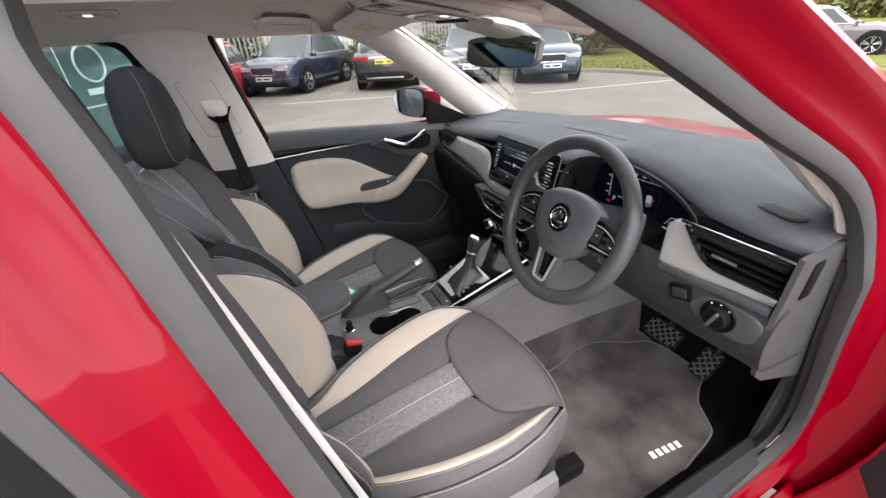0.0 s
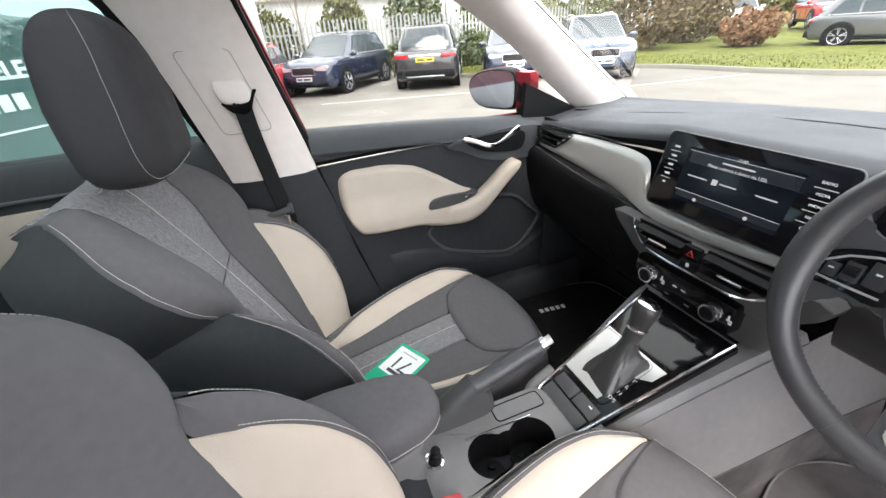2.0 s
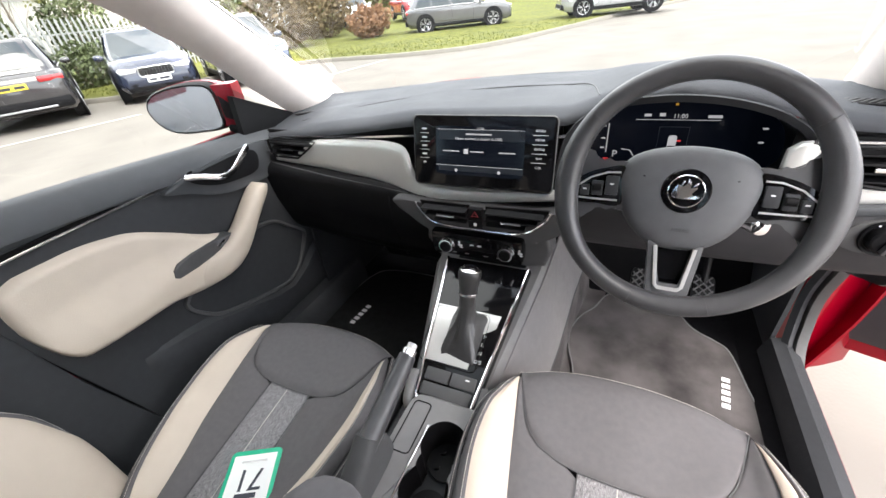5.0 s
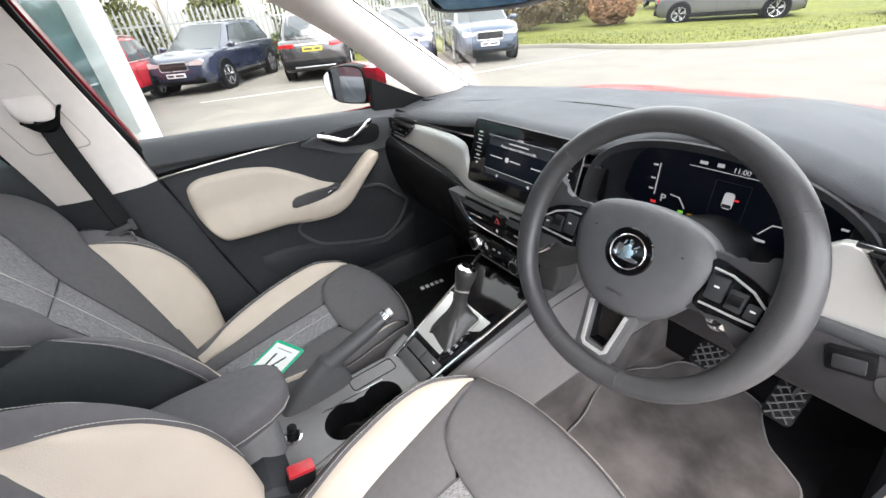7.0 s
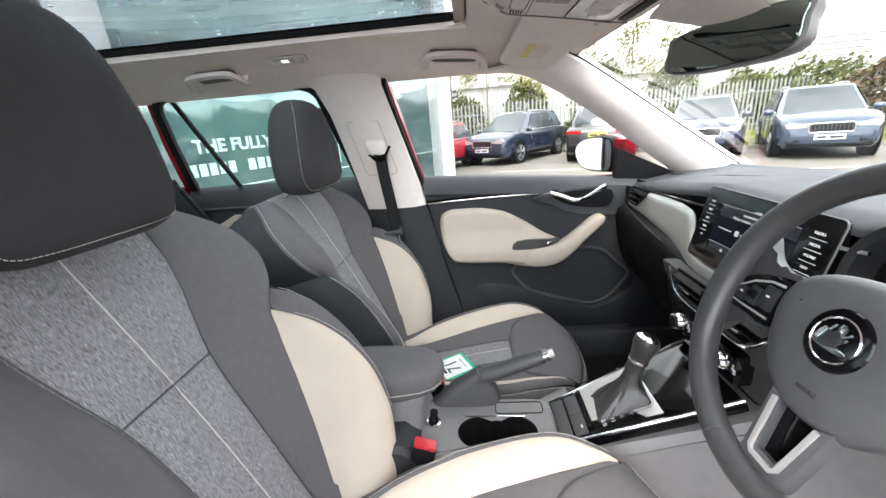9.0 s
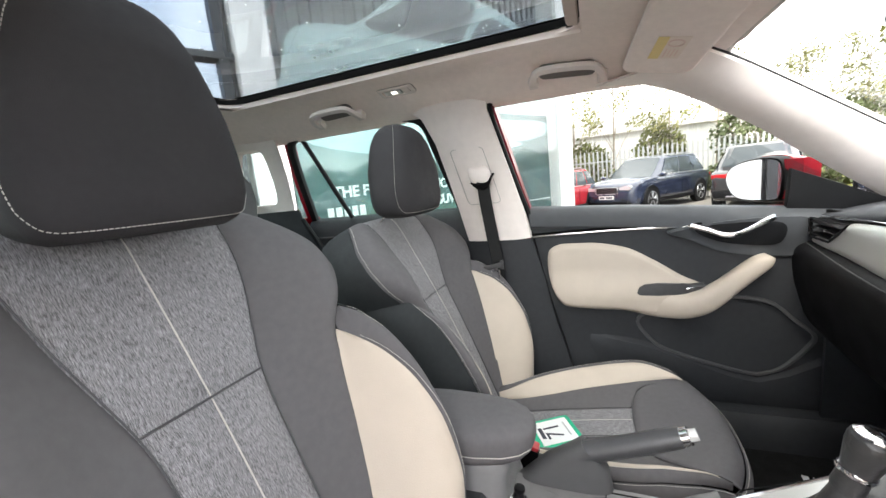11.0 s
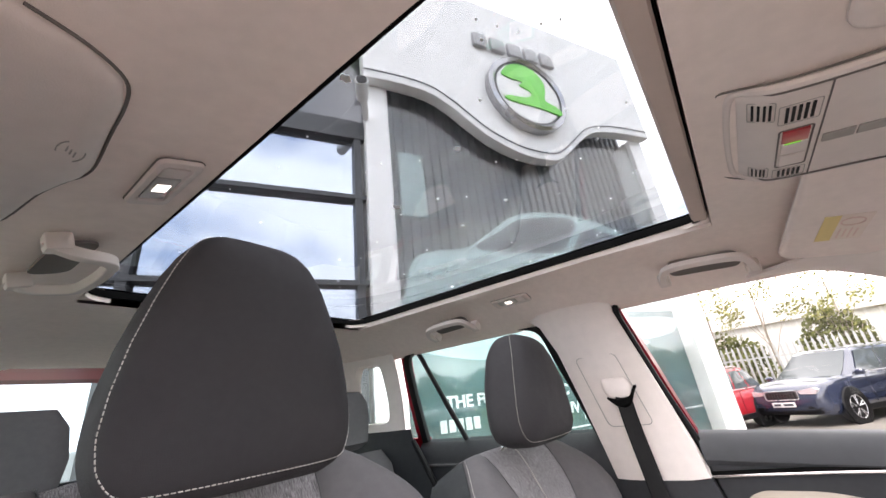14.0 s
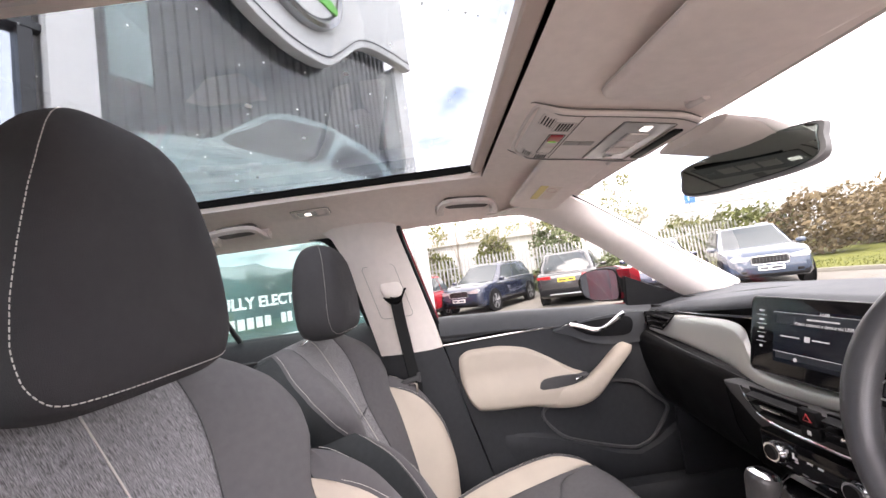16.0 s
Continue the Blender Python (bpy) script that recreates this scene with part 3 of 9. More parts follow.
cap = thing("pillar_cap", "pale grey pillar cap with small embossed mark at the roof rail", "pillar trim")
bm = B()
rows = []
CAP_Y = [-0.575, -0.588, -0.600, -0.620, -0.650, -0.70, -0.760, -0.785, -0.800, -0.84, -0.92, -0.96]
CAP_X = [0.540, 0.512, 0.480, 0.456, 0.448, 0.445, 0.441, 0.444, 0.452, 0.466, 0.480, 0.500]
for y, xi in zip(CAP_Y, CAP_X):
    rows.append([Vector((lerp(xi, 0.615, k), y, liner_z(lerp(xi, 0.615, k)) + h - 0.016 * k)) for k, h in ((0, 0.004), (0.004, -0.004), (0.03, -0.0075), (0.10, -0.009), (0.3, -0.009), (0.6, -0.009), (1.0, -0.009))])
loft(bm, rows, closed=False)
r = bmesh.ops.extrude_face_region(bm, geom=bm.faces[:], use_keep_orig=True)
for v in r["geom"]:
    if isinstance(v, bmesh.types.BMVert):
        v.co.z += 0.004
part("cover", bm, M_TRIM, cap)
bm = B()
sweep(bm, cr([(x - 0.0015, y, liner_z(x) - 0.0008) for x, y in list(zip(CAP_X, CAP_Y))[1:]], 4), 0.0014, 6)
part("gap_line", bm, M_GAPSHADE, cap)
emz = liner_z(0.462) - 0.0125
for q0 in (0.4, 0.4 + math.pi):
    bm = B()
    sweep(bm, [(0.462 + 0.009 * math.cos(q0 + q), -0.722 + 0.017 * math.sin(q0 + q), emz) for q in np.linspace(-0.7, 0.7, 10)], 0.0006, 5)
    part("embossed_arc", bm, M_LINERD, cap)
for k in range(3):
    part("embossed_bar", box(B(), (0.459 + 0.003 * k, -0.722 + 0.003 * (k - 1), emz), (0.0012, 0.008, 0.001)), M_LINERD, cap)

# door seals and red flange of the front passenger door, from sill to roof
bm = B()
sweep(bm, cr([(-0.62, -0.30, 1.402), (-0.612, -0.52, 1.402), (-0.608, -0.556, 1.385), (-0.632, -0.535, 1.28), (-0.66, -0.505, 1.16), (-0.69, -0.468, 1.03), (-0.688, -0.452, 0.95), (-0.685, -0.40, 0.74), (-0.68, -0.345, 0.54), (-0.67, -0.28, 0.44)], 5), 0.009, 8)
solo("door_seal", bm, M_BLACK, "black rubber seal along the passenger door edge", "door seal", kind="structure")
bm = B()
loft(bm, [[(-0.622, -0.548, 1.39), (-0.66, -0.545, 1.39), (-0.70, -0.60, 1.39)], [(-0.668, -0.492, 1.16), (-0.70, -0.49, 1.16), (-0.74, -0.55, 1.16)], [(-0.70, -0.458, 1.03), (-0.73, -0.458, 1.03), (-0.77, -0.53, 1.03)], [(-0.70, -0.40, 0.7), (-0.74, -0.40, 0.7), (-0.79, -0.47, 0.7)]], closed=False)
solidify(bm, 0.004)
solo("door_pillar_flange", bm, M_RED, "red painted edge of the door pillar", "body panel", kind="structure")

# floor, tunnel sides, footwell fronts
bm = B()
grid(bm, lambda a, b: Vector((lerp(-0.66, 0.70, a), lerp(-1.5, 0.62, b), 0.362 + 0.06 * step(0.60, 0.68, abs(lerp(-0.66, 0.70, a)) - 0.03 * (a > 0.5)))), 24, 16)
grid(bm, lambda a, b: Vector((lerp(-0.66, 0.70, a), lerp(0.60, 0.92, b), lerp(0.35, 0.80, b))), 8, 6)
solidify(bm, -0.02)
solo("floor", bm, M_CARPET, "dark carpet of the car floor", "carpet", kind="structure")
bm = B()
for sec in ([(0.672, 0.36), (0.680, 0.42), (0.692, 0.452), (0.716, 0.462), (0.742, 0.452), (0.746, 0.36)], [(-0.59, 0.36), (-0.595, 0.44), (-0.615, 0.465), (-0.66, 0.468), (-0.70, 0.455), (-0.70, 0.36)]):
    loft(bm, [[(x, y, z) for x, z in sec] for y in (-1.3, -0.5, 0.1, 0.30, 0.42)], closed=False)
solidify(bm, 0.004)
solo("sill_trim", bm, M_DARK, "charcoal plastic door sill trims", "sill trim", kind="structure")
bm = B()
for s, y0, xa in ((1, 0.42, 0.700), (-1, 0.26, 0.64)):
    grid(bm, lambda a, b: Vector((s * lerp(xa, 0.712, step(0.5, 1, b)), lerp(y0, 0.84, a), lerp(0.36, tab(a, [0, 0.5, 1], [1.0, 1.0, 0.93]), b))), 6, 6)
solidify(bm, 0.01)
solo("footwell_trim", bm, M_DARK, "charcoal trim panels beside the footwells", "footwell trim", kind="structure")

# driver's side body: red opening frame round the missing (open) door
loop = [(-0.598, 1.395), (-0.565, 1.434), (-0.36, 1.432), (-0.20, 1.376), (-0.01, 1.282), (0.17, 1.195), (0.255, 1.125), (0.30, 1.03), (0.35, 0.86), (0.41, 0.70), (0.44, 0.58), (0.41, 0.47), (0.30, 0.405), (0.05, 0.385), (-0.24, 0.40), (-0.35, 0.45), (-0.405, 0.60), (-0.468, 0.85), (-0.520, 1.05), (-0.560, 1.22), (-0.582, 1.32)]
lp = cr([(0, y, z) for y, z in loop], 5, closed=True)


def tumble(z):
    """How far the body side leans in above the waist."""
    return tab(z, [0.3, 0.5, 1.0, 1.2, 1.42], [0.72, 0.745, 0.735, 0.69, 0.635])


ctr = Vector((0, -0.06, 0.88))
bm = B()
rows = []
for k, (off, dx) in enumerate(((0.002, -0.004), (0.005, 0.004), (0.011, 0.013), (0.019, 0.019), (0.030, 0.022), (0.042, 0.025), (0.053, 0.031), (0.062, 0.038), (0.074, 0.041), (0.084, 0.034))):
    rows.append([Vector((tumble(p.z) + dx, p.y, p.z)) + (p - ctr).normalized() * off for p in lp])
loft(bm, [[r[i] for r in rows] for i in range(len(lp))] + [[r[0] for r in rows]], closed=False)
solidify(bm, 0.004)
solo("door_frame", bm, M_RED, "red painted door opening frame of the driver's side", "door frame", kind="structure")
bm = B()
sweep(bm, [Vector((tumble(p.z) + 0.004, p.y, p.z)) for p in lp], 0, 10, closed=True, flat=(0.030, 0.024), up=X)
solo("door_seal", bm, M_RUBBER, "grey rubber seal round the open driver's door", "door seal", kind="structure")
bm = B()
lrow = [[Vector((tumble(p.z) - 0.012, p.y, p.z)) - (p - ctr).normalized() * 0.003, Vector((tumble(p.z) - 0.020, p.y, p.z)) - (p - ctr).normalized() * 0.005, Vector((tumble(p.z) - 0.030, p.y, p.z)) + (p - ctr).normalized() * 0.006] for p in lp]
up_ = [k for k in range(len(lp)) if lp[k].z > 1.03]
brk = [k for k in range(1, len(up_)) if up_[k] != up_[k - 1] + 1]
order = up_[brk[0]:] + up_[:brk[0]] if brk else up_
loft(bm, [lrow[k] for k in order], closed=False)
solidify(bm, 0.003)
solo("door_frame_lining", bm, M_TRIM, "pale grey inner lining of the door opening", "door frame lining", kind="structure")
bm = B()
loft(bm, [lrow[k] for k in range(len(lp)) if lp[k].z <= 1.05], closed=False)
solidify(bm, 0.003)
solo("door_sill_lining", bm, M_DARK, "charcoal lining of the lower door opening", "door frame lining", kind="structure")
bm = B()
sweep(bm, [lrow[k][2] for k in range(len(lp)) if 0.62 < lp[k].z < 1.40 and lp[k].y < -0.3], 0, 8, flat=(0.006, 0.007), up=X)
solo("door_frame_edge", bm, M_TRIM, "pale beige inner edge of the door opening", "door frame lining", kind="structure")
# black pillar cover and red skin of the rear door, seen past the frame
bm = B()
grid(bm, lambda a, b: Vector((tumble(lerp(0.36, 1.45, b)) + 0.026, tab(lerp(0.36, 1.45, b), [0.36, 0.55, 0.8, 1.0, 1.15, 1.45], [-0.41, -0.455, -0.525, -0.572, -0.610, -0.692]) - 0.16 * a, lerp(0.36, 1.45, b))), 4, 14)
solidify(bm, 0.006)
solo("pillar_cover", bm, M_BLACK, "gloss black outer door pillar cover", "pillar cover", kind="structure")
bm = B()
sweep(bm, cr([(0.672, -0.677, 1.44), (0.700, -0.644, 1.33), (0.722, -0.623, 1.24), (0.745, -0.597, 1.13), (0.768, -0.555, 0.95), (0.780, -0.485, 0.68), (0.782, -0.420, 0.46)], 5), 0, 10, flat=(0.016, 0.022), up=X)
solo("rear_door_seal", bm, M_RUBBER, "grey rubber seal on the rear door's leading edge", "door seal", kind="structure")
bm = B()
grid(bm, lambda a, b: Vector((lerp(0.755, 0.93, a), lerp(0.470, 0.56, a) - 0.012 * math.sin(math.pi * a), lerp(0.30, 0.98, b))), 8, 6)
solidify(bm, 0.006)
solo("hinge_pillar", bm, M_RED, "red painted hinge pillar of the driver's door", "body panel", kind="structure")
# side skin: front wing, sill and pillar outside the frame
bm = B()
grid(bm, lambda a, b: Vector((0.80 + 0.07 * math.sin(math.pi * b * 0.7), lerp(0.46, 1.9, a), lerp(0.28, 0.875 - 0.17 * a * a, b))), 10, 8)
grid(bm, lambda a, b: Vector((0.79 + 0.05 * math.sin(math.pi * b), lerp(-0.9, 0.5, a), lerp(0.16, 0.36, b))), 10, 4)
solidify(bm, 0.006)
solo("side_panel", bm, M_RED, "red front wing and sill of the car", "body panel", kind="structure")
bm = B()
grid(bm, lambda a, b: Vector((-0.80 - 0.07 * math.sin(math.pi * b * 0.7), lerp(0.60, 1.9, a), lerp(0.28, 0.875 - 0.17 * a * a, b))), 10, 8)
grid(bm, lambda a, b: Vector((lerp(-0.86, 0.86, a), 1.93 + 0.05 * math.sin(math.pi * b), lerp(0.20, 0.72, b))), 10, 6)
grid(bm, lambda a, b: Vector((lerp(-0.80, 0.80, a), -2.14 - 0.04 * math.sin(math.pi * b), lerp(0.30, 1.10, b))), 10, 6)
for s in (-1, 1):
    grid(bm, lambda a, b: Vector((s * (0.77 + 0.05 * math.sin(math.pi * b)), lerp(-2.14, -1.37, a), lerp(0.30, 1.09, b))), 6, 6)
solidify(bm, 0.006)
solo("outer_panel", bm, M_RED, "red outer body panels at the nose and tail", "body panel", kind="structure")


def rear_door(s):
    d = thing("rear_door", "closed red rear door with charcoal lining, cream insert and fixed quarter glass", "car door", group="rear doors")
    bm = B()
    rows = []
    for y in (-1.36, -1.2, -0.95, -0.64):
        rows.append([Vector((s * x, y, z)) for x, z in ((0.70, 0.44), (0.665, 0.55), (0.672, 0.80), (0.655, 0.95), (0.665, 1.03), (0.70, 1.075), (0.735, 1.085))])
    loft(bm, rows, closed=False)
    solidify(bm, 0.01)
    part("lining", bm, M_DARK, d)
    bm = B()
    prism(bm, [(-1.28, 0.80), (-0.74, 0.78), (-0.72, 0.970), (-0.80, 0.990), (-1.18, 0.985), (-1.27, 0.94)], (s * 0.660, 0, 0), Y, Z, -s * 0.012, 0.004)
    part("insert", bm, M_CREAM, d, "cream leatherette insert")
    bm = B()
    sweep(bm, [(s * 0.652, -1.33, 1.012), (s * 0.652, -0.72, 1.012)], 0.004, 6)
    part("trim_strip", bm, M_PANEL, d)
    bm = B()
    loft(bm, [[(s * 0.78, y, 0.36), (s * 0.83, y, 0.6), (s * 0.82, y, 0.9), (s * 0.77, y, 1.07)] for y in (-1.38, -1.0, -0.74)], closed=False)
    solidify(bm, 0.006)
    part("outer_skin", bm, M_RED, d)
    bm = B()
    sweep(bm, cr([(s * 0.70, -0.70, 1.08), (s * 0.655, -0.755, 1.28), (s * 0.632, -0.80, 1.385), (s * 0.625, -0.95, 1.408), (s * 0.625, -1.20, 1.405), (s * 0.632, -1.33, 1.388), (s * 0.655, -1.345, 1.28), (s * 0.70, -1.335, 1.08)], 6), 0, 8, flat=(0.03, 0.02), up=X)
    part("window_frame", bm, M_BLACK, d)
    bm = B()
    sweep(bm, [(s * 0.640, -1.295, 1.40), (s * 0.70, -1.155, 1.08)], 0.009, 8)
    part("divider_bar", bm, M_BLACK, d)
    bm = B()
    sweep(bm, cr([(s * 0.66, -1.372, 1.40), (s * 0.69, -1.375, 1.24), (s * 0.725, -1.36, 1.06), (s * 0.73, -1.32, 0.98)], 5), 0, 8, flat=(0.035, 0.03), up=X)
    part("pillar_edge", bm, M_RED, d)
    bm = B()
    grid(bm, lambda a, b: Vector((s * lerp(0.715, 0.640, b), lerp(-1.345, -0.70 - 0.1 * b, a), lerp(1.07, 1.405, b))), 2, 3)
    g = part("pane", bm, M_TINT, d, "green tinted pane")
    g.visible_shadow = True


rear_door(-1)
rear_door(1)
# rear quarters, tail and rear window
QW = cr([(-1.600, 1.165, 0), (-1.606, 1.27, 0), (-1.575, 1.365, 0), (-1.52, 1.372, 0), (-1.462, 1.362, 0), (-1.447, 1.27, 0), (-1.452, 1.165, 0), (-1.52, 1.158, 0)], 4, True)


def quarter_x(y, z):
    return tab(z, [1.1, 1.25, 1.365, 1.44], [0.642, 0.628, 0.604, 0.575]) + 0.06 * (y + 1.375)


bm = B()
for s in (1, -1):
    # round the little quarter glass
    rows = []
    for p in QW:
        d = Vector((p.x + 1.53, p.y - 1.265, 0))
        k = min((0.155 if d.x > 0 else 0.57) / max(1e-4, abs(d.x)), (0.165 if d.y > 0 else 0.145) / max(1e-4, abs(d.y)))
        q = [(p.x, p.y, 0.022), (lerp(p.x, -1.53 + d.x * k, 0.10), lerp(p.y, 1.265 + d.y * k, 0.10), 0.0), (-1.53 + d.x * k, 1.265 + d.y * k, 0.0)]
        rows.append([Vector((s * (quarter_x(y, z) + o), y, z)) for y, z, o in q])
    loft(bm, rows + [rows[0]], closed=False)
    grid(bm, lambda a, b: Vector((s * quarter_x(lerp(-1.60, -2.1, a), lerp(1.11, 1.44, b)), lerp(-1.60 - 0.06, -2.1, a), lerp(1.11, 1.44, b))), 4, 4)
solidify(bm, 0.006)
solo("rear_quarter_trim", bm, M_TRIM, "pale grey trim round the rear quarter glass", "quarter trim", kind="structure")
bm = B()
for s in (1, -1):
    loft(bm, [[(s * x0, y0, z0), (s * 0.625, min(y0 - 0.05, -1.40), z0), (s * 0.605, -1.62, z0), (s * 0.58, -2.1, z0)] for z0, y0, x0 in ((0.40, -0.98, 0.640), (0.60, -1.07, 0.642), (0.8, -1.17, 0.645), (1.0, -1.29, 0.645), (1.08, -1.345, 0.648), (1.13, -1.36, 0.648))], closed=False)
solidify(bm, 0.01)
solo("rear_side_trim", bm, M_DARK, "charcoal side trim beside the rear bench", "side trim", kind="structure")
for s in (1, -1):
    bm = B()
    sweep(bm, cr([(s * 0.637, -0.98, 0.42), (s * 0.637, -1.07, 0.60), (s * 0.639, -1.17, 0.80), (s * 0.640, -1.29, 1.0), (s * 0.644, -1.352, 1.09)], 4), 0.010, 8)
    solo("rear_door_seal", bm, M_BLACK, "black rubber seal along the rear door opening", "door seal", kind="structure")
bm = B()
box(bm, (0, -2.08, 0.8), (1.16, 0.04, 0.62), 0.01)
solo("tailgate_lining", bm, M_DARK, "charcoal tailgate lining", "tailgate", kind="structure")
for i, (s, y0, y1) in enumerate(((-1, -1.64, -1.41), (1, -1.64, -1.41))):
    bm = B()
    grid(bm, lambda a, b: Vector((s * lerp(0.662, 0.626, b), lerp(y0, y1, a), lerp(1.12, 1.40, b))), 2, 2)
    g = solo("window_%d" % (i + 2), bm, M_TINT, "small green tinted rear quarter glass", "window", kind="structure")
    g.visible_shadow = True
bm = B()
grid(bm, lambda a, b: Vector((lerp(-0.55, 0.55, a), lerp(-2.12, -2.0, b), lerp(1.10, 1.40, b))), 4, 3)
g = solo("window_4", bm, M_TINT, "green tinted tailgate window", "window", kind="structure")
g.visible_shadow = True


# ================================================================ seats
def seat_surface(f):
    def nrm(u, v):
        e = 1e-3
        n = (f(u + e, v) - f(u - e, v)).cross(f(u, v + e) - f(u, v - e))
        return n.normalized() if n.length > 0 else Z
    return nrm


def seat(kind, cx, zo, hz, label, driver, bx, by, hk, kw):
    """A front seat: cushion, backrest with wings and bolsters, headrest. bx, by shift the back; hk, kw scale headrest and back width."""
    th = thing(kind, label, "car seat", pose(cx, 0, zo), group="front seats")

    # ---- cushion: half widths by depth y
    CY = [-0.57, -0.53, -0.46, -0.40, -0.32, -0.22, -0.16, -0.12, -0.085, -0.060]

    def hw(y):
        return curve_tab(y, CY, [0.145, 0.150, 0.182, 0.204, 0.224, 0.234, 0.228, 0.214, 0.198, 0.184])

    def co(y):
        return curve_tab(y, CY, [0.092, 0.104, 0.150, 0.176, 0.200, 0.213, 0.208, 0.196, 0.185, 0.180])

    def ci(y):
        return curve_tab(y, CY, [0.080, 0.088, 0.104, 0.118, 0.140, 0.158, 0.167, 0.173, 0.178, 0.179])
    PU, PY = [0, 0.05, 0.09, 0.12, 0.138, 0.150, 0.159, 0.167, 0.174, 0.180], [-0.207, -0.205, -0.200, -0.190, -0.175, -0.156, -0.132, -0.105, -0.080, -0.062]

    def pad_back(u):
        return tab(abs(u), PU, PY)

    def pad_side(y):
        return tab(y, PY, PU)

    def front(u):
        return -0.008 - 0.046 * (abs(u) / 0.19) ** 2.4

    def cu(u, y):
        au = abs(u)
        v = (y + 0.57) / 0.56
        rise = 1 - 0.55 * step(-0.19, -0.06, y)
        z = 0.568 + 0.092 * min(v, 1) + 0.010 * math.sin(math.pi * min(1, max(0, v))) * max(0, 1 - au / 0.25)
        z += (0.014 * step(0.05, max(0.06, ci(y)), au) + 0.040 * step(ci(y) - 0.012, co(y) + 0.012, au)) * rise
        z -= 0.016 * min(1, max(0, (au - co(y)) / max(0.004, hw(y) - co(y)))) ** 2
        e = max(0, (y - (front(u) - 0.060)) / 0.060)
        return Vector((u, y, z - 0.030 * e ** 2.2))
    ncu = seat_surface(cu)

    def patch(name, f, nu, nv, puff, material, lab=""):
        """A sewn panel: f(a, b) gives the place and its normal; the panel swells between its seams."""
        bm = B()

        def g(a, b):
            p, n_ = f(a, b)
            w = (1 - abs(2 * a - 1) ** 6) * (1 - abs(2 * b - 1) ** 14)
            return p + n_ * (puff * w - 0.0035)
        grid(bm, g, nu, nv)
        return part(name, bm, material, th, lab)

    def on_cushion(lo, hi, y0, y1):
        def f(a, b):
            y = lerp(y0, y1, b)
            u = lerp(lo(y), hi(y), a)
            return cu(u, y), ncu(u, y)
        return f
    patch("cushion_centre", lambda a, b: (lambda u: (cu(u, lerp(-0.57, pad_back(u), b)), ncu(u, lerp(-0.57, pad_back(u), b))))(lerp(-0.057, 0.057, a)), 10, 22, 0.004, M_FABRIC, "grey melange cloth centre")

    def pad(a, b):
        u = 0.180 * math.sin(math.pi / 2 * (2 * a - 1))
        y = lerp(pad_back(u), front(u), b)
        return cu(u, y), ncu(u, y)
    patch("thigh_pad", pad, 36, 22, 0.007, M_CLOTH)
    for s in (-1, 1):
        thin = 0.62 if s > 0 else 0.0   # the far bolster turns over, leaving a sliver
        patch("cushion_side", on_cushion(lambda y: s * (0.057 if y < -0.204 else pad_side(y)), lambda y: s * lerp(ci(y), co(y), thin), -0.57, -0.064), 9, 44, 0.004, M_CLOTH)
        patch("cream_insert", on_cushion(lambda y: s * lerp(ci(y), co(y), thin), lambda y: s * co(y), -0.555, -0.072), 7, 30, 0.005, M_CREAM, "cream leatherette insert")
        patch("cushion_bolster", on_cushion(lambda y: s * co(y), lambda y: s * hw(y), -0.57, -0.060), 5, 34, 0.003, M_CLOTH)
        bm = B()
        stitches(bm, [cu(s * lerp(co(y), hw(y), 0.25), y) + ncu(s * lerp(co(y), hw(y), 0.25), y) * 0.0012 for y in np.linspace(-0.54, -0.085, 44)], Z)
        part("stitching", bm, M_STITCH, th, "cream stitching")
        # thin dark line drawn for the shade in the centre crease
        bm = B()
        sweep(bm, [cu(s * 0.057, y) + ncu(s * 0.057, y) * 0.0004 for y in np.linspace(-0.56, -0.205, 16)], 0.0010, 6)
        part("pad_crease_shade", bm, M_PANEL, th)
    edge = [(-hw(y), y) for y in np.linspace(-0.57, -0.060, 26)] + [(u, front(u)) for u in np.linspace(-0.182, 0.182, 33)] + [(hw(y), y) for y in np.linspace(-0.060, -0.57, 26)]
    rows = []
    for k, (u, y) in enumerate(edge):
        p = cu(u, y)
        q0, q1 = edge[max(0, k - 1)], edge[min(len(edge) - 1, k + 1)]
        d = Vector((-(q1[1] - q0[1]), q1[0] - q0[0], 0)).normalized()
        rows.append([p - Z * 0.0035, p + d * 0.004 - Z * 0.006, p + d * 0.011 - Z * 0.022, Vector((p.x, p.y, lerp(p.z, 0.47, 0.55))) + d * 0.012, Vector((p.x, p.y, 0.475)) - d * 0.004])
    bm = B()
    loft(bm, rows, closed=False)
    part("side_skirt", bm, M_CLOTH, th)
    bm = B()
    stitches(bm, [r[1] + Z * 0.0024 for r in rows[2:-2]], Z, 0.0034, 0.0012, 0.0006)
    part("edge_stitching", bm, M_STITCH, th, "cream stitching")
    bm = B()
    sweep(bm, [cu(0, y) + Vector((0, 0, 0.0012)) for y in np.linspace(-0.55, -0.21, 14)], 0.0009, 5)
    part("centre_seam", bm, M_STITCH, th)
    # dark line painted round the thigh pad as its shaded crease
    bm = B()
    sweep(bm, [cu(u, pad_back(u)) + ncu(u, pad_back(u)) * 0.0004 for u in [0.180 * math.sin(q) for q in np.linspace(-math.pi / 2, math.pi / 2, 60)]], 0.0013, 6)
    part("pad_crease_shade", bm, M_PANEL, th)
    # base shell and rails
    bm = B()
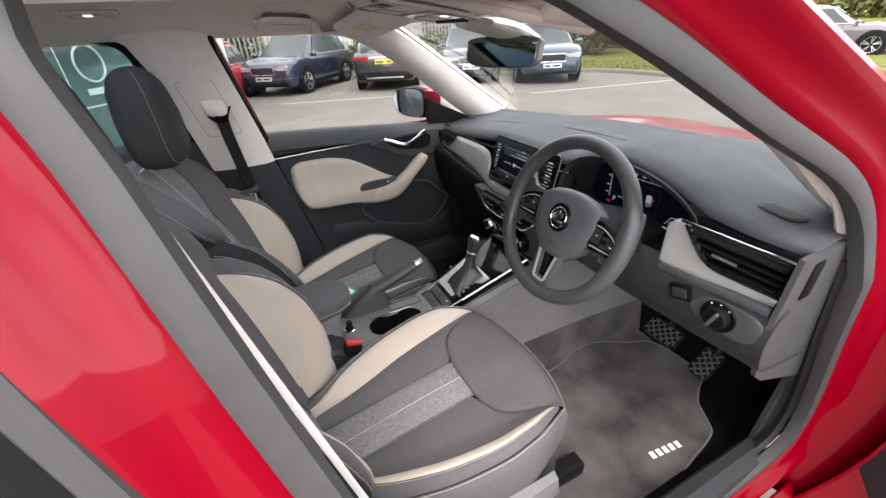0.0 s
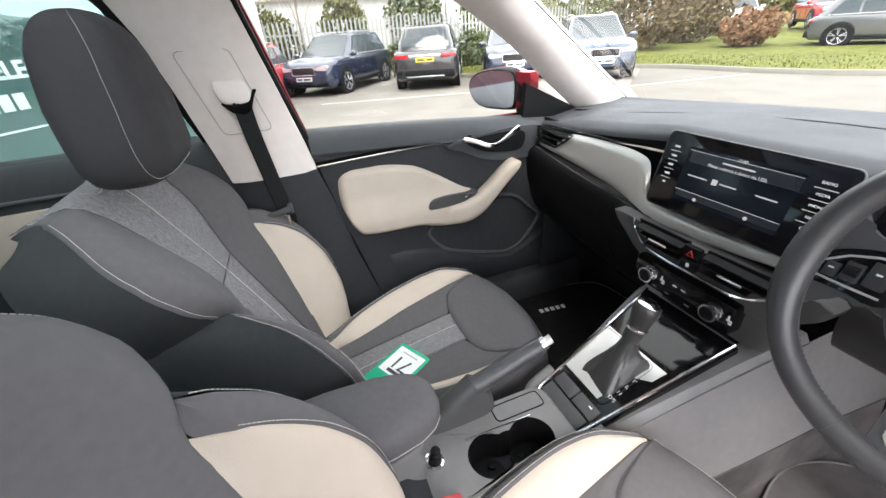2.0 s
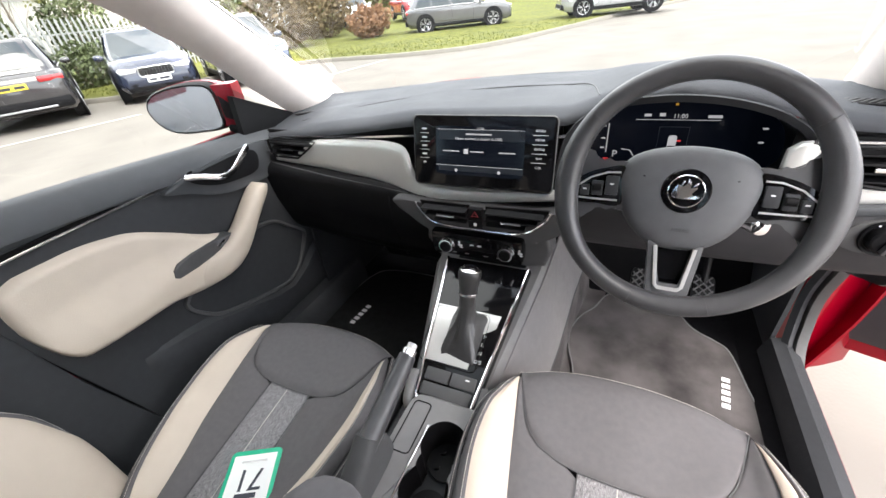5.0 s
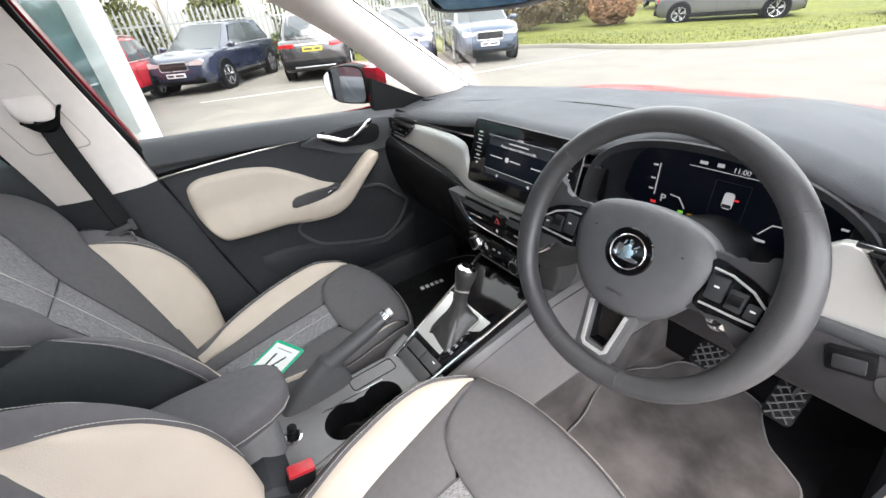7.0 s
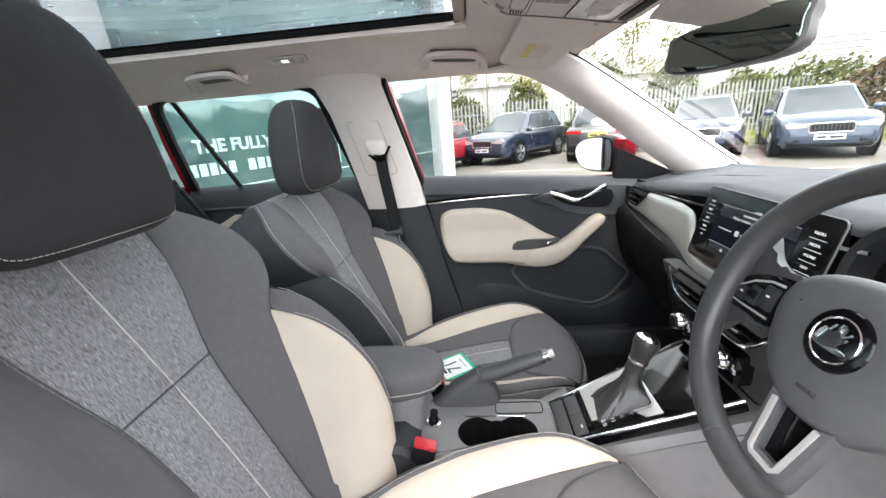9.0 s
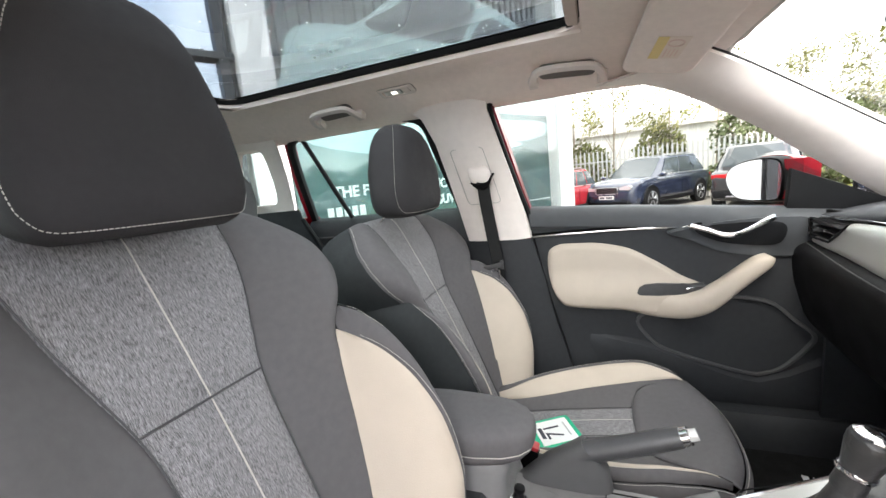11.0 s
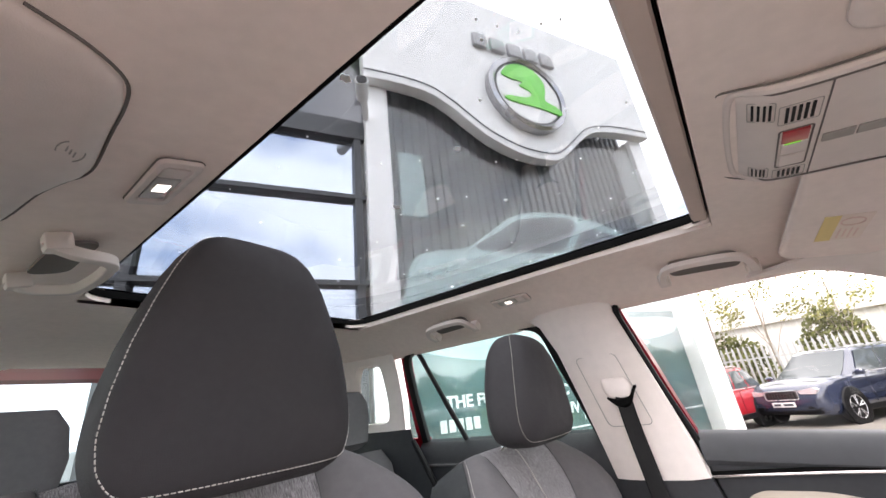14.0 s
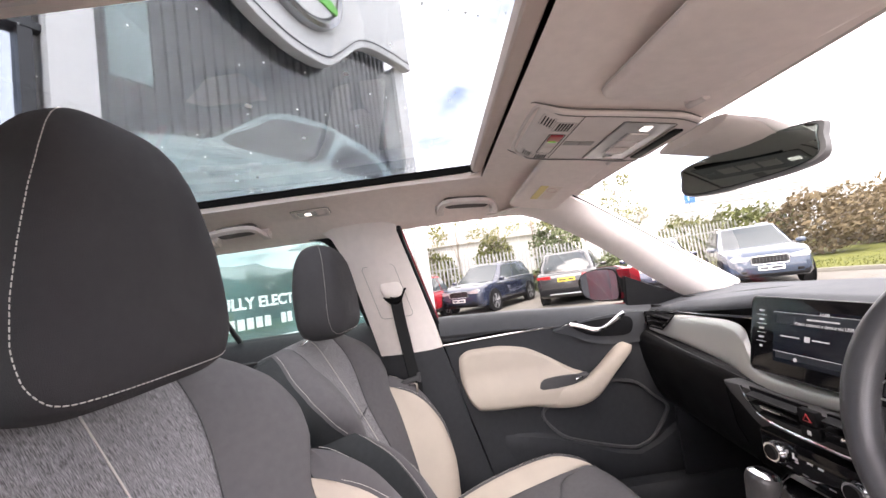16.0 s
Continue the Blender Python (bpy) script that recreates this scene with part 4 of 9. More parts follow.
    loft(bm, [[(-0.235, -0.58, 0.40), (0.235, -0.58, 0.40), (0.205, -0.07, 0.40), (-0.205, -0.07, 0.40)], [(-0.240, -0.60, 0.47), (0.240, -0.60, 0.47), (0.20, -0.065, 0.47), (-0.20, -0.065, 0.47)], [(-0.200, -0.60, 0.53), (0.200, -0.60, 0.53), (0.18, -0.08, 0.52), (-0.18, -0.08, 0.52)]])
    part("base_shell", bm, M_DARK, th)
    for s in (-1, 1):
        part("rail", box(B(), (s * 0.19, -0.28, 0.39 - zo), (0.04, 0.62, 0.05), 0.005), M_BLACK, th)
        bm = B()
        loft(bm, [[(bx + s * (0.185 + w * math.cos(a)), -0.56 + by + 0.065 * math.sin(a), z) for a in [2 * math.pi * i / 20 for i in range(20)]] for z, w in ((0.50, 0.030), (0.58, 0.040), (0.615, 0.034), (0.63, 0.012))])
        part("hinge_cover", bm, M_GREY, th, "pale grey hinge cover between cushion and back")

    # ---- backrest
    base, top = Vector((bx, -0.550 + by, 0.600)), Vector((bx, -0.795 + by, 1.150))
    t = (top - base).normalized()
    n = Vector((0, t.z, -t.y))
    L = (top - base).length

    def thick(v):
        return curve_tab(v, [0, 0.6, 0.8, 0.95, 1.05, 1.12], [0.110, 0.104, 0.102, 0.096, 0.080, 0.050])

    def hwc(v):
        return kw * curve_tab(v, [-0.08, 0.3, 0.58, 0.63, 0.67, 0.71, 0.76, 0.81, 0.86, 0.91, 0.95, 0.985, 1.03, 1.12], [0.19, 0.19, 0.196, 0.206, 0.224, 0.243, 0.256, 0.258, 0.250, 0.232, 0.209, 0.180, 0.142, 0.115])

    def wb(v):
        return kw * curve_tab(v, [-0.09, 0.0, 0.15, 0.4, 0.66, 0.8, 0.93, 1.02, 1.12], [0.190, 0.215, 0.236, 0.240, 0.238, 0.240, 0.222, 0.190, 0.140])

    def fb(v):
        return kw * curve_tab(v, [-0.08, 0.3, 0.55, 0.62, 0.70, 0.80, 0.90, 1.0, 1.12], [0.058, 0.064, 0.071, 0.077, 0.090, 0.107, 0.118, 0.123, 0.110])

    def at(u, v, d):
        p = base + t * (L * min(v, 1.0))
        if v > 0.94:
            a = min(1, (v - 0.94) / 0.18) * math.pi * 0.62
            d -= 0.055 * (1 - math.cos(a))
            p = p + t * (0.02 * math.sin(a))
        p = p + n * d
        p.x = u + bx
        return p

    def dc(au, v):
        h = hwc(v)
        d = 0.012 * math.sin(math.pi * min(1, max(0, v)))
        d += tab(v, [0, 0.3, 0.6, 0.68, 0.76, 0.85, 0.93, 1.0, 1.12], [0.024, 0.034, 0.052, 0.062, 0.060, 0.048, 0.028, 0.010, 0.0]) * step(0.07, 0.20, au)
        return d - 0.026 * max(0, (au - (h - 0.040)) / 0.040) ** 2.2

    def bk(u, v):
        return at(u, v, dc(abs(u), v))
    nbk = seat_surface(bk)

    def nb(u, v):
        q = nbk(u, v)
        return q if q.dot(n) > 0 else -q

    def on_back(lo, hi, v0, v1):
        def f(a, b):
            v = lerp(v0, v1, b)
            u = lerp(lo(v), hi(v), a)
            return bk(u, v), nb(u, v)
        return f
    patch("back_lower_centre", on_back(lambda v: -fb(v), fb, -0.05, 0.615), 12, 20, 0.005, M_FABRIC, "grey melange cloth centre")
    patch("back_upper_centre", on_back(lambda v: -fb(v), fb, 0.615, 1.12), 12, 20, 0.005, M_FABRIC, "grey melange cloth centre")
    # dark line drawn across the back as the crease's shade
    bm = B()
    sweep(bm, [bk(u, 0.615) - n * 0.0012 for u in np.linspace(-fb(0.615), fb(0.615), 14)], 0.0014, 6)
    part("back_crease_shade", bm, M_PANEL, th)

    # bolsters: swelling side pads with a leaf-shaped cream insert
    VB = [-0.09, 0.0, 0.07, 0.15, 0.27, 0.40, 0.50, 0.56, 0.60, 0.63, 0.655]

    def ui(v):
        return kw * curve_tab(v, VB, [0.082, 0.090, 0.103, 0.118, 0.138, 0.154, 0.166, 0.178, 0.188, 0.197, 0.206])

    def uo(v):
        return kw * curve_tab(v, VB, [0.182, 0.203, 0.219, 0.230, 0.236, 0.237, 0.234, 0.230, 0.225, 0.220, 0.212])

    def hb(v):
        return curve_tab(v, VB, [0.062, 0.086, 0.100, 0.108, 0.107, 0.092, 0.072, 0.056, 0.042, 0.026, 0.005])

    def cr_out(v):
        return curve_tab(v, [-0.09, 0.0, 0.1, 0.2, 0.3, 0.4, 0.47, 0.52, 0.56, 0.59, 0.605], [0.95, 0.93, 0.90, 0.85, 0.78, 0.68, 0.57, 0.45, 0.30, 0.15, 0.02])

    def bol(k, v):
        """k from 0 at the inner seam to 1 at the crest, then to 2 at the back."""
        a, b, h = ui(v), uo(v), hb(v)
        d0 = dc(a, v)
        if k <= 1:
            return lerp(a, b, k), d0 + h * math.sin(min(1, k / 0.86) * math.pi / 2) - 0.16 * h * max(0, (k - 0.86) / 0.14) ** 2
        q = k - 1
        e = v + 0.13 * q * step(0.35, 0.655, v)
        return lerp(b, wb(e), q) + 0.022 * math.sin(math.pi * q), lerp(d0 + 0.84 * h, -thick(e), q)
    for s in (-1, 1):
        def bs(k, v):
            u, d = bol(k, v)
            return at(s * u, v + (0.13 * (k - 1) * step(0.35, 0.655, v) if k > 1 else 0), d)
        nbs = seat_surface(bs)

        def out(k, v):
            q = nbs(k, v)
            return q if q.dot(n + Vector((s * 0.6, 0, 0))) > 0 else -q

        def on_bol(lo, hi, v0, v1):
            def f(a, b):
                v = lerp(v0, v1, b)
                k = lerp(lo(v), hi(v), a)
                return bs(k, v), out(k, v)
            return f
        patch("back_side", on_back(lambda v: s * fb(v), lambda v: s * hwc(v), -0.05, 1.12), 18, 56, 0.005, M_CLOTH)
        patch("cream_insert", on_bol(lambda v: 0.0, cr_out, -0.085, 0.605), 9, 34, 0.004, M_CREAM, "cream leatherette insert")
        patch("back_bolster", on_bol(lambda v: cr_out(v) if v < 0.605 else 0.02 * max(0, 0.655 - v) / 0.05, lambda v: 1.0, -0.085, 0.655), 9, 40, 0.003, M_CLOTH)
        bm = B()
        grid(bm, lambda a, b: bs(1 + b, lerp(-0.085, 0.655, a)), 34, 6)
        part("bolster_flank", bm, M_FLANK, th, "darker side cloth")
        bm = B()

        def side(a, b):
            v = lerp(0.45 + 0.16 * b, 1.12, a)
            p = bk(s * hwc(v), v)
            q = base + t * (L * min(1.0, v)) - n * thick(v)
            q.x = bx + s * wb(v)
            return lerp(p, q, b) + Vector((s * 0.014 * math.sin(math.pi * b), 0, 0))
        grid(bm, side, 34, 6)
        part("back_flank", bm, M_FLANK, th, "darker side cloth")
        # dark line for the shaded crease beside the centre cloth
        bm = B()
        sweep(bm, [bk(s * fb(v), v) - n * 0.0006 for v in np.linspace(-0.03, 1.05, 34)], 0.0010, 6)
        part("back_crease_shade", bm, M_PANEL, th)
        bm = B()
        stitches(bm, [bs(min(1, cr_out(v) + 0.05), v) + out(min(1, cr_out(v) + 0.05), v) * 0.001 for v in np.linspace(-0.03, 0.60, 44)], n)
        part("stitching", bm, M_STITCH, th, "cream stitching")
        bm = B()
        stitches(bm, [bs(0.985, v) + out(0.985, v) * 0.001 for v in np.linspace(-0.02, 0.645, 44)], n)
        part("stitching", bm, M_STITCH, th, "cream stitching")
        bm = B()
        stitches(bm, [bk(s * (hwc(v) - 0.004), v) + nb(s * (hwc(v) - 0.004), v) * 0.001 for v in np.linspace(0.67, 1.0, 34)], n)
        part("stitching", bm, M_STITCH, th, "cream stitching")
    for v0, v1 in ((-0.02, 0.612), (0.618, 1.0)):
        bm = B()
        sweep(bm, [bk(0, v) + n * 0.0022 for v in np.linspace(v0, v1, 14)], 0.0010, 5)
        part("centre_seam", bm, M_STITCH, th)
    bm = B()

    def shell(a, b):
        v = lerp(-0.05, 1.12, b)
        q = base + t * (L * min(1.0, v)) - n * (thick(v) + 0.02 * math.sin(math.pi * a))
        q.x = bx + lerp(-1, 1, a) * wb(v)
        return q
    grid(bm, shell, 10, 26)
    part("back_shell", bm, M_DARK, th)
    for s in (-1, 1):
        part("headrest_post", cyl(B(), (bx + s * 0.055, -0.865 + by, 1.10), (bx + s * 0.055, -0.755 + by, 1.185), 0.006), M_CHROME, th)

    # ---- headrest
    hy, nw, nd, nh = (-0.729, 0.93, 0.86, 1.11) if driver else (-0.738, 1.0, 1.0, 1.0)

    def hr(a, h, grow=0.0):
        w = tab(h, [0, 0.02, 0.06, 0.13, 0.22, 0.35, 0.5, 0.66, 0.80, 0.90, 0.96, 0.99, 1.0], [0.176, 0.206, 0.230, 0.244, 0.249, 0.242, 0.226, 0.200, 0.172, 0.145, 0.118, 0.088, 0.060]) * hk * nw / 2 + grow
        dd = tab(h, [0, 0.02, 0.06, 0.14, 0.5, 0.78, 0.90, 0.96, 0.99, 1.0], [0.062, 0.084, 0.102, 0.116, 0.122, 0.108, 0.086, 0.062, 0.040, 0.024]) * hk * nd / 2 + grow
        c, s_ = math.cos(a), math.sin(a)
        e = 0.56
        return Vector((bx + w * math.copysign(abs(c) ** e, c), hy + by - 0.012 * h + dd * math.copysign(abs(s_) ** e, s_), hz + 0.222 * hk * nh * h))
    hs = [0, 0.01, 0.03, 0.06, 0.10, 0.15] + list(np.linspace(0.2, 0.85, 14)) + [0.89, 0.925, 0.95, 0.97, 0.985, 0.995, 1.0]
    bm = B()
    loft(bm, [[hr(2 * math.pi * i / 48, h) for i in range(48)] for h in hs])
    hd = part("headrest", bm, M_HEAD, th, sharp=1.2)
    bm = B()
    A = radians(16)
    half = cr([(A, 1.0, 0), (A, 0.75, 0), (A, 0.5, 0), (A, 0.28, 0), (A + 0.03, 0.15, 0), (A + 0.14, 0.085, 0), (A + 0.34, 0.052, 0), (A + 0.7, 0.044, 0), (math.pi / 2, 0.042, 0)], 6)
    path = [hr(q.x, q.y, 0.0008) for q in half] + [hr(math.pi - q.x, q.y, 0.0008) for q in reversed(half)]
    stitches(bm, path, Y, 0.0032, 0.0014, 0.00050)
    part("stitching", bm, M_STITCH, hd, "cream stitching")
    if driver:
        bm = B()
        loft(bm, [[(0.262, -0.60, 0.42), (0.275, -0.60, 0.47), (0.27, -0.60, 0.56), (0.25, -0.60, 0.57)], [(0.265, -0.3, 0.42), (0.28, -0.3, 0.47), (0.27, -0.3, 0.545), (0.25, -0.3, 0.555)], [(0.24, -0.10, 0.42), (0.255, -0.10, 0.46), (0.245, -0.10, 0.50), (0.23, -0.10, 0.51)]])
        part("side_cover", bm, M_GREY, th, "grey plastic side cover with levers")
    return th


seat("driver_seat", 0.330, 0.012, 1.134, "driver's seat in charcoal and melange cloth with cream bolster inserts", True, -0.036, 0.0, 1.0, 0.98)
seat("passenger_seat", -0.350, -0.062, 1.160, "passenger seat in charcoal and melange cloth with cream bolster inserts", False, -0.022, 0.000, 1.06, 1.06)


# rear bench
rb = thing("rear_bench", "charcoal cloth rear bench seat with three headrests", "rear seat")
bm = B()
loft(bm, [[(x, -1.10, 0.50), (x, -1.02, 0.58), (x, -1.08, 0.63), (x, -1.45, 0.60), (x, -1.52, 0.50)] for x in (-0.62, -0.3, 0, 0.3, 0.62)])
part("cushion", bm, M_CLOTH, rb)
bm = B()
loft(bm, [[(x, -1.30, 0.60), (x, -1.42, 1.03), (x, -1.47, 1.075), (x, -1.53, 1.05), (x, -1.46, 0.60)] for x in (-0.60, -0.25, 0, 0.25, 0.60)])
part("backrest", bm, M_CLOTH, rb)
for x in (-0.40, 0, 0.40):
    bm = B()
    loft(bm, [[(x + w * math.cos(a) * 1.0, -1.475 + 0.05 * math.copysign(abs(math.sin(a)) ** 0.6, math.sin(a)) * k, z) for a in [2 * math.pi * i / 24 for i in range(24)]] for z, w, k in ((1.09, 0.09, 0.6), (1.11, 0.125, 1), (1.18, 0.135, 1), (1.24, 0.125, 1), (1.275, 0.10, 0.7))])
    part("headrest", bm, M_CLOTH, rb)
bm = B()
box(bm, (0, -1.80, 1.04), (1.14, 0.50, 0.02), 0.005)
solo("parcel_shelf", bm, M_DARK, "charcoal parcel shelf behind the rear bench", "parcel shelf")


# ================================================================ passenger door
def passenger_door():
    d = thing("front_door", "closed passenger door with cream armrest, chrome handle and storage pocket", "car door")
    bm = B()
    # lining: rows from the sill inwards and down
    ys = np.linspace(-0.47, 0.62, 24)

    def zt(y):
        return tab(y, [-0.48, -0.18, 0.23, 0.45, 0.62], [1.068, 1.052, 1.018, 0.998, 0.99])
    rows = []
    for y in ys:
        k = zt(y)
        yr = y
        rows.append([Vector((-0.735, yr, k - 0.004)), Vector((-0.712, yr, k + 0.003)), Vector((-0.690, yr, k - 0.004)), Vector((-0.672, yr, k - 0.028)), Vector((-0.672, yr, k - 0.058)), Vector((-0.684, yr, k - 0.072))])
    loft(bm, rows, closed=False)
    solidify(bm, 0.005)
    part("waist_roll", bm, M_WAIST, d, "soft dark grey waist roll")
    bm = B()

    def lining(a, b):
        y0 = tab(b, [0, 0.4, 1], [-0.466, -0.42, -0.335])
        y = lerp(y0, 0.62, a)
        z = lerp(tab(y, [-0.47, 0.62], [1.012, 0.955]), 0.47, b)
        x = -0.688 + 0.012 * math.sin(math.pi * b) + 0.02 * step(0.62, 1, b)
        return Vector((x, y, z))
    grid(bm, lining, 26, 14)
    solidify(bm, 0.006)
    part("lining", bm, M_DARK, d)
    bm = B()
    line = cr([(-0.676, -0.466, 0.975), (-0.676, -0.25, 0.983), (-0.676, -0.08, 0.985), (-0.672, 0.0, 0.984)], 5)
    sweep(bm, line, 0, 8, flat=(0.0055, 0.006), up=X)
    part("chrome_strip", bm, M_CHROME, d)
    # black strip drawn above the chrome as the shadow under the roll
    bm = B()
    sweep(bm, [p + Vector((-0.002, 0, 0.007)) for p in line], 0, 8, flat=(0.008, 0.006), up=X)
    part("shadow_strip", bm, M_SEALGAP, d)
    # handle bowl
    bm = B()
    prism(bm, [(p.x, p.y) for p in cr([(-0.085, 0.972, 0), (-0.03, 0.948, 0), (0.03, 0.918, 0), (0.10, 0.902, 0), (0.20, 0.897, 0), (0.262, 0.905, 0), (0.27, 0.980, 0), (0.16, 1.000, 0), (0.0, 0.990, 0)], 5, True)], (-0.682, 0, 0), Y, Z, 0.016, 0.006)
    part("handle_bowl", bm, M_WAIST, d, "dark grey bowl behind the handle")
    # flat black plate painted in for the shade of the bowl
    bm = B()
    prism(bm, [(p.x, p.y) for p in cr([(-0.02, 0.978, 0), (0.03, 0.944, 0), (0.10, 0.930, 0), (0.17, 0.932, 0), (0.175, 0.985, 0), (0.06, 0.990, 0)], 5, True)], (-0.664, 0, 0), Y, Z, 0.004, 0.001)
    part("bowl_shade", bm, M_BLACK, d)
    bm = B()
    sweep(bm, cr([(-0.664, -0.028, 0.988), (-0.654, 0.010, 0.976), (-0.643, 0.045, 0.962), (-0.639, 0.075, 0.964), (-0.640, 0.105, 0.978), (-0.642, 0.135, 0.996), (-0.648, 0.152, 1.003)], 6), 0, 10, flat=(0.015, 0.008), up=X)
    part("door_handle", bm, M_CHROME, d, "chrome inner door handle")
    # cream pad, pull and grey switch inset
    PYS = [-0.424, -0.416, -0.395, -0.370, -0.30, -0.205, -0.115, -0.04, 0.01, 0.03]
    PT = [0.900, 0.930, 0.946, 0.952, 0.952, 0.938, 0.893, 0.842, 0.815, 0.795]
    PB = [0.868, 0.830, 0.775, 0.748, 0.741, 0.738, 0.726, 0.734, 0.765, 0.785]

    def pad(a, b):
        """Sculpted pad: leans in above, swells out below into the armrest, rounded at its rim."""
        y = lerp(-0.424, 0.03, a)
        z0, z1 = curve_tab(y, PYS, PB), curve_tab(y, PYS, PT)
        z = lerp(z0, z1, b)
        m = min(min(b, 1 - b) * (z1 - z0), y + 0.424, 0.03 - y)
        return Vector((-0.662 + 0.022 * step(0.875, 0.775, z) + 0.006 * math.sin(math.pi * b) - 0.024 * (1 - min(1, max(0, m) / 0.018)) ** 2, y, z))
    bm = B()
    grid(bm, pad, 56, 34)
    solidify(bm, 0.004)
    part("door_pad", bm, M_CREAM, d, "cream leatherette door pad", sharp=1.2)
    # the pull: a rounded bar that flows out of the pad and rises to its tip
    p_top = cr([(-0.214, 0.764, 0), (-0.205, 0.780, 0), (-0.171, 0.795, 0), (-0.115, 0.795, 0), (-0.05, 0.800, 0), (-0.010, 0.811, 0), (0.028, 0.833, 0), (0.064, 0.862, 0), (0.098, 0.890, 0), (0.120, 0.903, 0), (0.138, 0.906, 0)], 5)
    p_bot = cr([(-0.214, 0.756, 0), (-0.207, 0.744, 0), (-0.18, 0.736, 0), (-0.12, 0.725, 0), (-0.05, 0.725, 0), (0.0, 0.738, 0), (0.036, 0.763, 0), (0.082, 0.811, 0), (0.120, 0.848, 0), (0.147, 0.876, 0), (0.151, 0.898, 0)], 5)
    bm = B()
    rings = []
    for p, q in zip(p_top, p_bot):
        mid, half = (p + q) / 2, (p - q) / 2
        front = -0.617 - 0.034 * step(-0.02, -0.19, mid.x)
        hx = (front + 0.674) / 2
        rings.append([Vector((-0.674 + hx + hx * math.copysign(abs(math.cos(k)) ** 0.75, math.cos(k)), mid.x + half.x * math.copysign(abs(math.sin(k)) ** 0.75, math.sin(k)), mid.y + half.y * math.copysign(abs(math.sin(k)) ** 0.75, math.sin(k)))) for k in [2 * math.pi * n / 24 for n in range(24)]])
    loft(bm, rings)
    part("armrest_pull", bm, M_CREAM, d, "cream armrest and pull handle", sharp=1.5)
    bm = B()
    prism(bm, [(p.x, p.y) for p in [Vector(q) for q in ((-0.168, 0.800, 0), (-0.162, 0.816, 0), (-0.148, 0.825, 0), (-0.110, 0.829, 0), (-0.060, 0.828, 0), (0.004, 0.823, 0), (-0.010, 0.812, 0), (-0.05, 0.797, 0), (-0.11, 0.790, 0), (-0.160, 0.793, 0))]], (-0.672, 0, 0), Y, Z, 0.036, 0.003)
    part("switch_inset", bm, M_PANEL, d, "grey switch inset")
    bm = B()
    box(bm, (-0.635, -0.035, 0.816), (0.006, 0.024, 0.007), 0.003, Matrix.Rotation(0.25, 3, 'X'))
    part("window_switch", bm, M_CHROME, d)
    # storage pocket with raised rim
    pk = cr([(-0.165, 0.712, 0), (-0.08, 0.752, 0), (0.05, 0.782, 0), (0.125, 0.778, 0), (0.170, 0.760, 0), (0.210, 0.720, 0), (0.252, 0.680, 0), (0.240, 0.645, 0), (0.195, 0.590, 0), (0.155, 0.567, 0), (0.100, 0.563, 0), (-0.06, 0.607, 0), (-0.125, 0.642, 0)], 5, True)
    # flat black plate stands for the shade inside the pocket
    bm = B()
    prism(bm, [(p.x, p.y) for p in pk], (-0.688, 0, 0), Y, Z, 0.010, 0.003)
    part("pocket_shade", bm, M_BLACK, d)
    bm = B()
    sweep(bm, [(-0.668, p.x, p.y) for p in pk], 0, 10, closed=True, flat=(0.009, 0.018), up=X)
    part("pocket_rim", bm, M_PANEL, d, "grey pocket rim")
    bm = B()
    rows = []
    for y in np.linspace(-0.34, 0.40, 12):
        zt_ = tab(y, [-0.34, -0.16, 0.10, 0.16, 0.27, 0.4], [0.665, 0.650, 0.552, 0.556, 0.62, 0.64])
        k = step(-0.36, -0.14, y)
        rows.append([Vector((-0.676, y, zt_)), Vector((lerp(-0.677, -0.648, k), y, zt_ - 0.012)), Vector((lerp(-0.676, -0.642, k), y, zt_ - 0.05)), Vector((lerp(-0.672, -0.655, k), y, 0.47))])
    loft(bm, rows, closed=False)
    solidify(bm, 0.005)
    part("lower_lining", bm, M_DARK, d)
    bm = B()
    grid(bm, lambda a, b: Vector((lerp(-0.735, -0.642, b), lerp(-0.468 - 0.085 * b, tab(b, [0, 0.35, 0.7, 0.93, 1], [0.45, 0.22, 0.0, -0.15, -0.25]), a), lerp(zt(lerp(-0.468, 0.45, a)) - 0.01, 1.395, b))), 12, 10)
    g = part("window", bm, M_GLASS, d, "clear door window")
    g.visible_shadow = True
    bm = B()
    loft(bm, [[(-0.80, y, 0.35), (-0.85, y, 0.6), (-0.84, y, 0.9), (-0.775, y, 1.02)] for y in (-0.46, 0.0, 0.6)], closed=False)
    solidify(bm, 0.006)
    part("outer_skin", bm, M_RED, d)
    # door mirror
    mi = thing("door_mirror", "red door mirror with black base on the passenger side", "door mirror")
    bm = B()
    mu, mf = Vector((0.915, 0.404, 0)), Vector((-0.404, 0.915, 0))
    mc = Vector((-0.866, 0.178, 1.090))
    mo = cr([(-0.112, 0.004, 0), (-0.088, 0.042, 0), (-0.020, 0.061, 0), (0.060, 0.062, 0), (0.094, 0.045, 0), (0.098, -0.010, 0), (0.088, -0.058, 0), (0.02, -0.066, 0), (-0.050, -0.063, 0), (-0.090, -0.042, 0)], 4, True)

    def ring(d, k):
        return [mc + mf * d + mu * (p.x * k) + Z * (p.y * k) for p in mo]
    loft(bm, [ring(0.004, 0.93), ring(-0.004, 0.97), ring(0.004, 1.02), ring(0.03, 1.04), ring(0.07, 0.95), ring(0.11, 0.66), ring(0.125, 0.3)])
    part("housing", bm, M_BLACK, mi)
    bm = B()
    loft(bm, [ring(0.024, 1.055), ring(0.05, 1.04), ring(0.085, 0.93), ring(0.12, 0.66), ring(0.135, 0.3)])
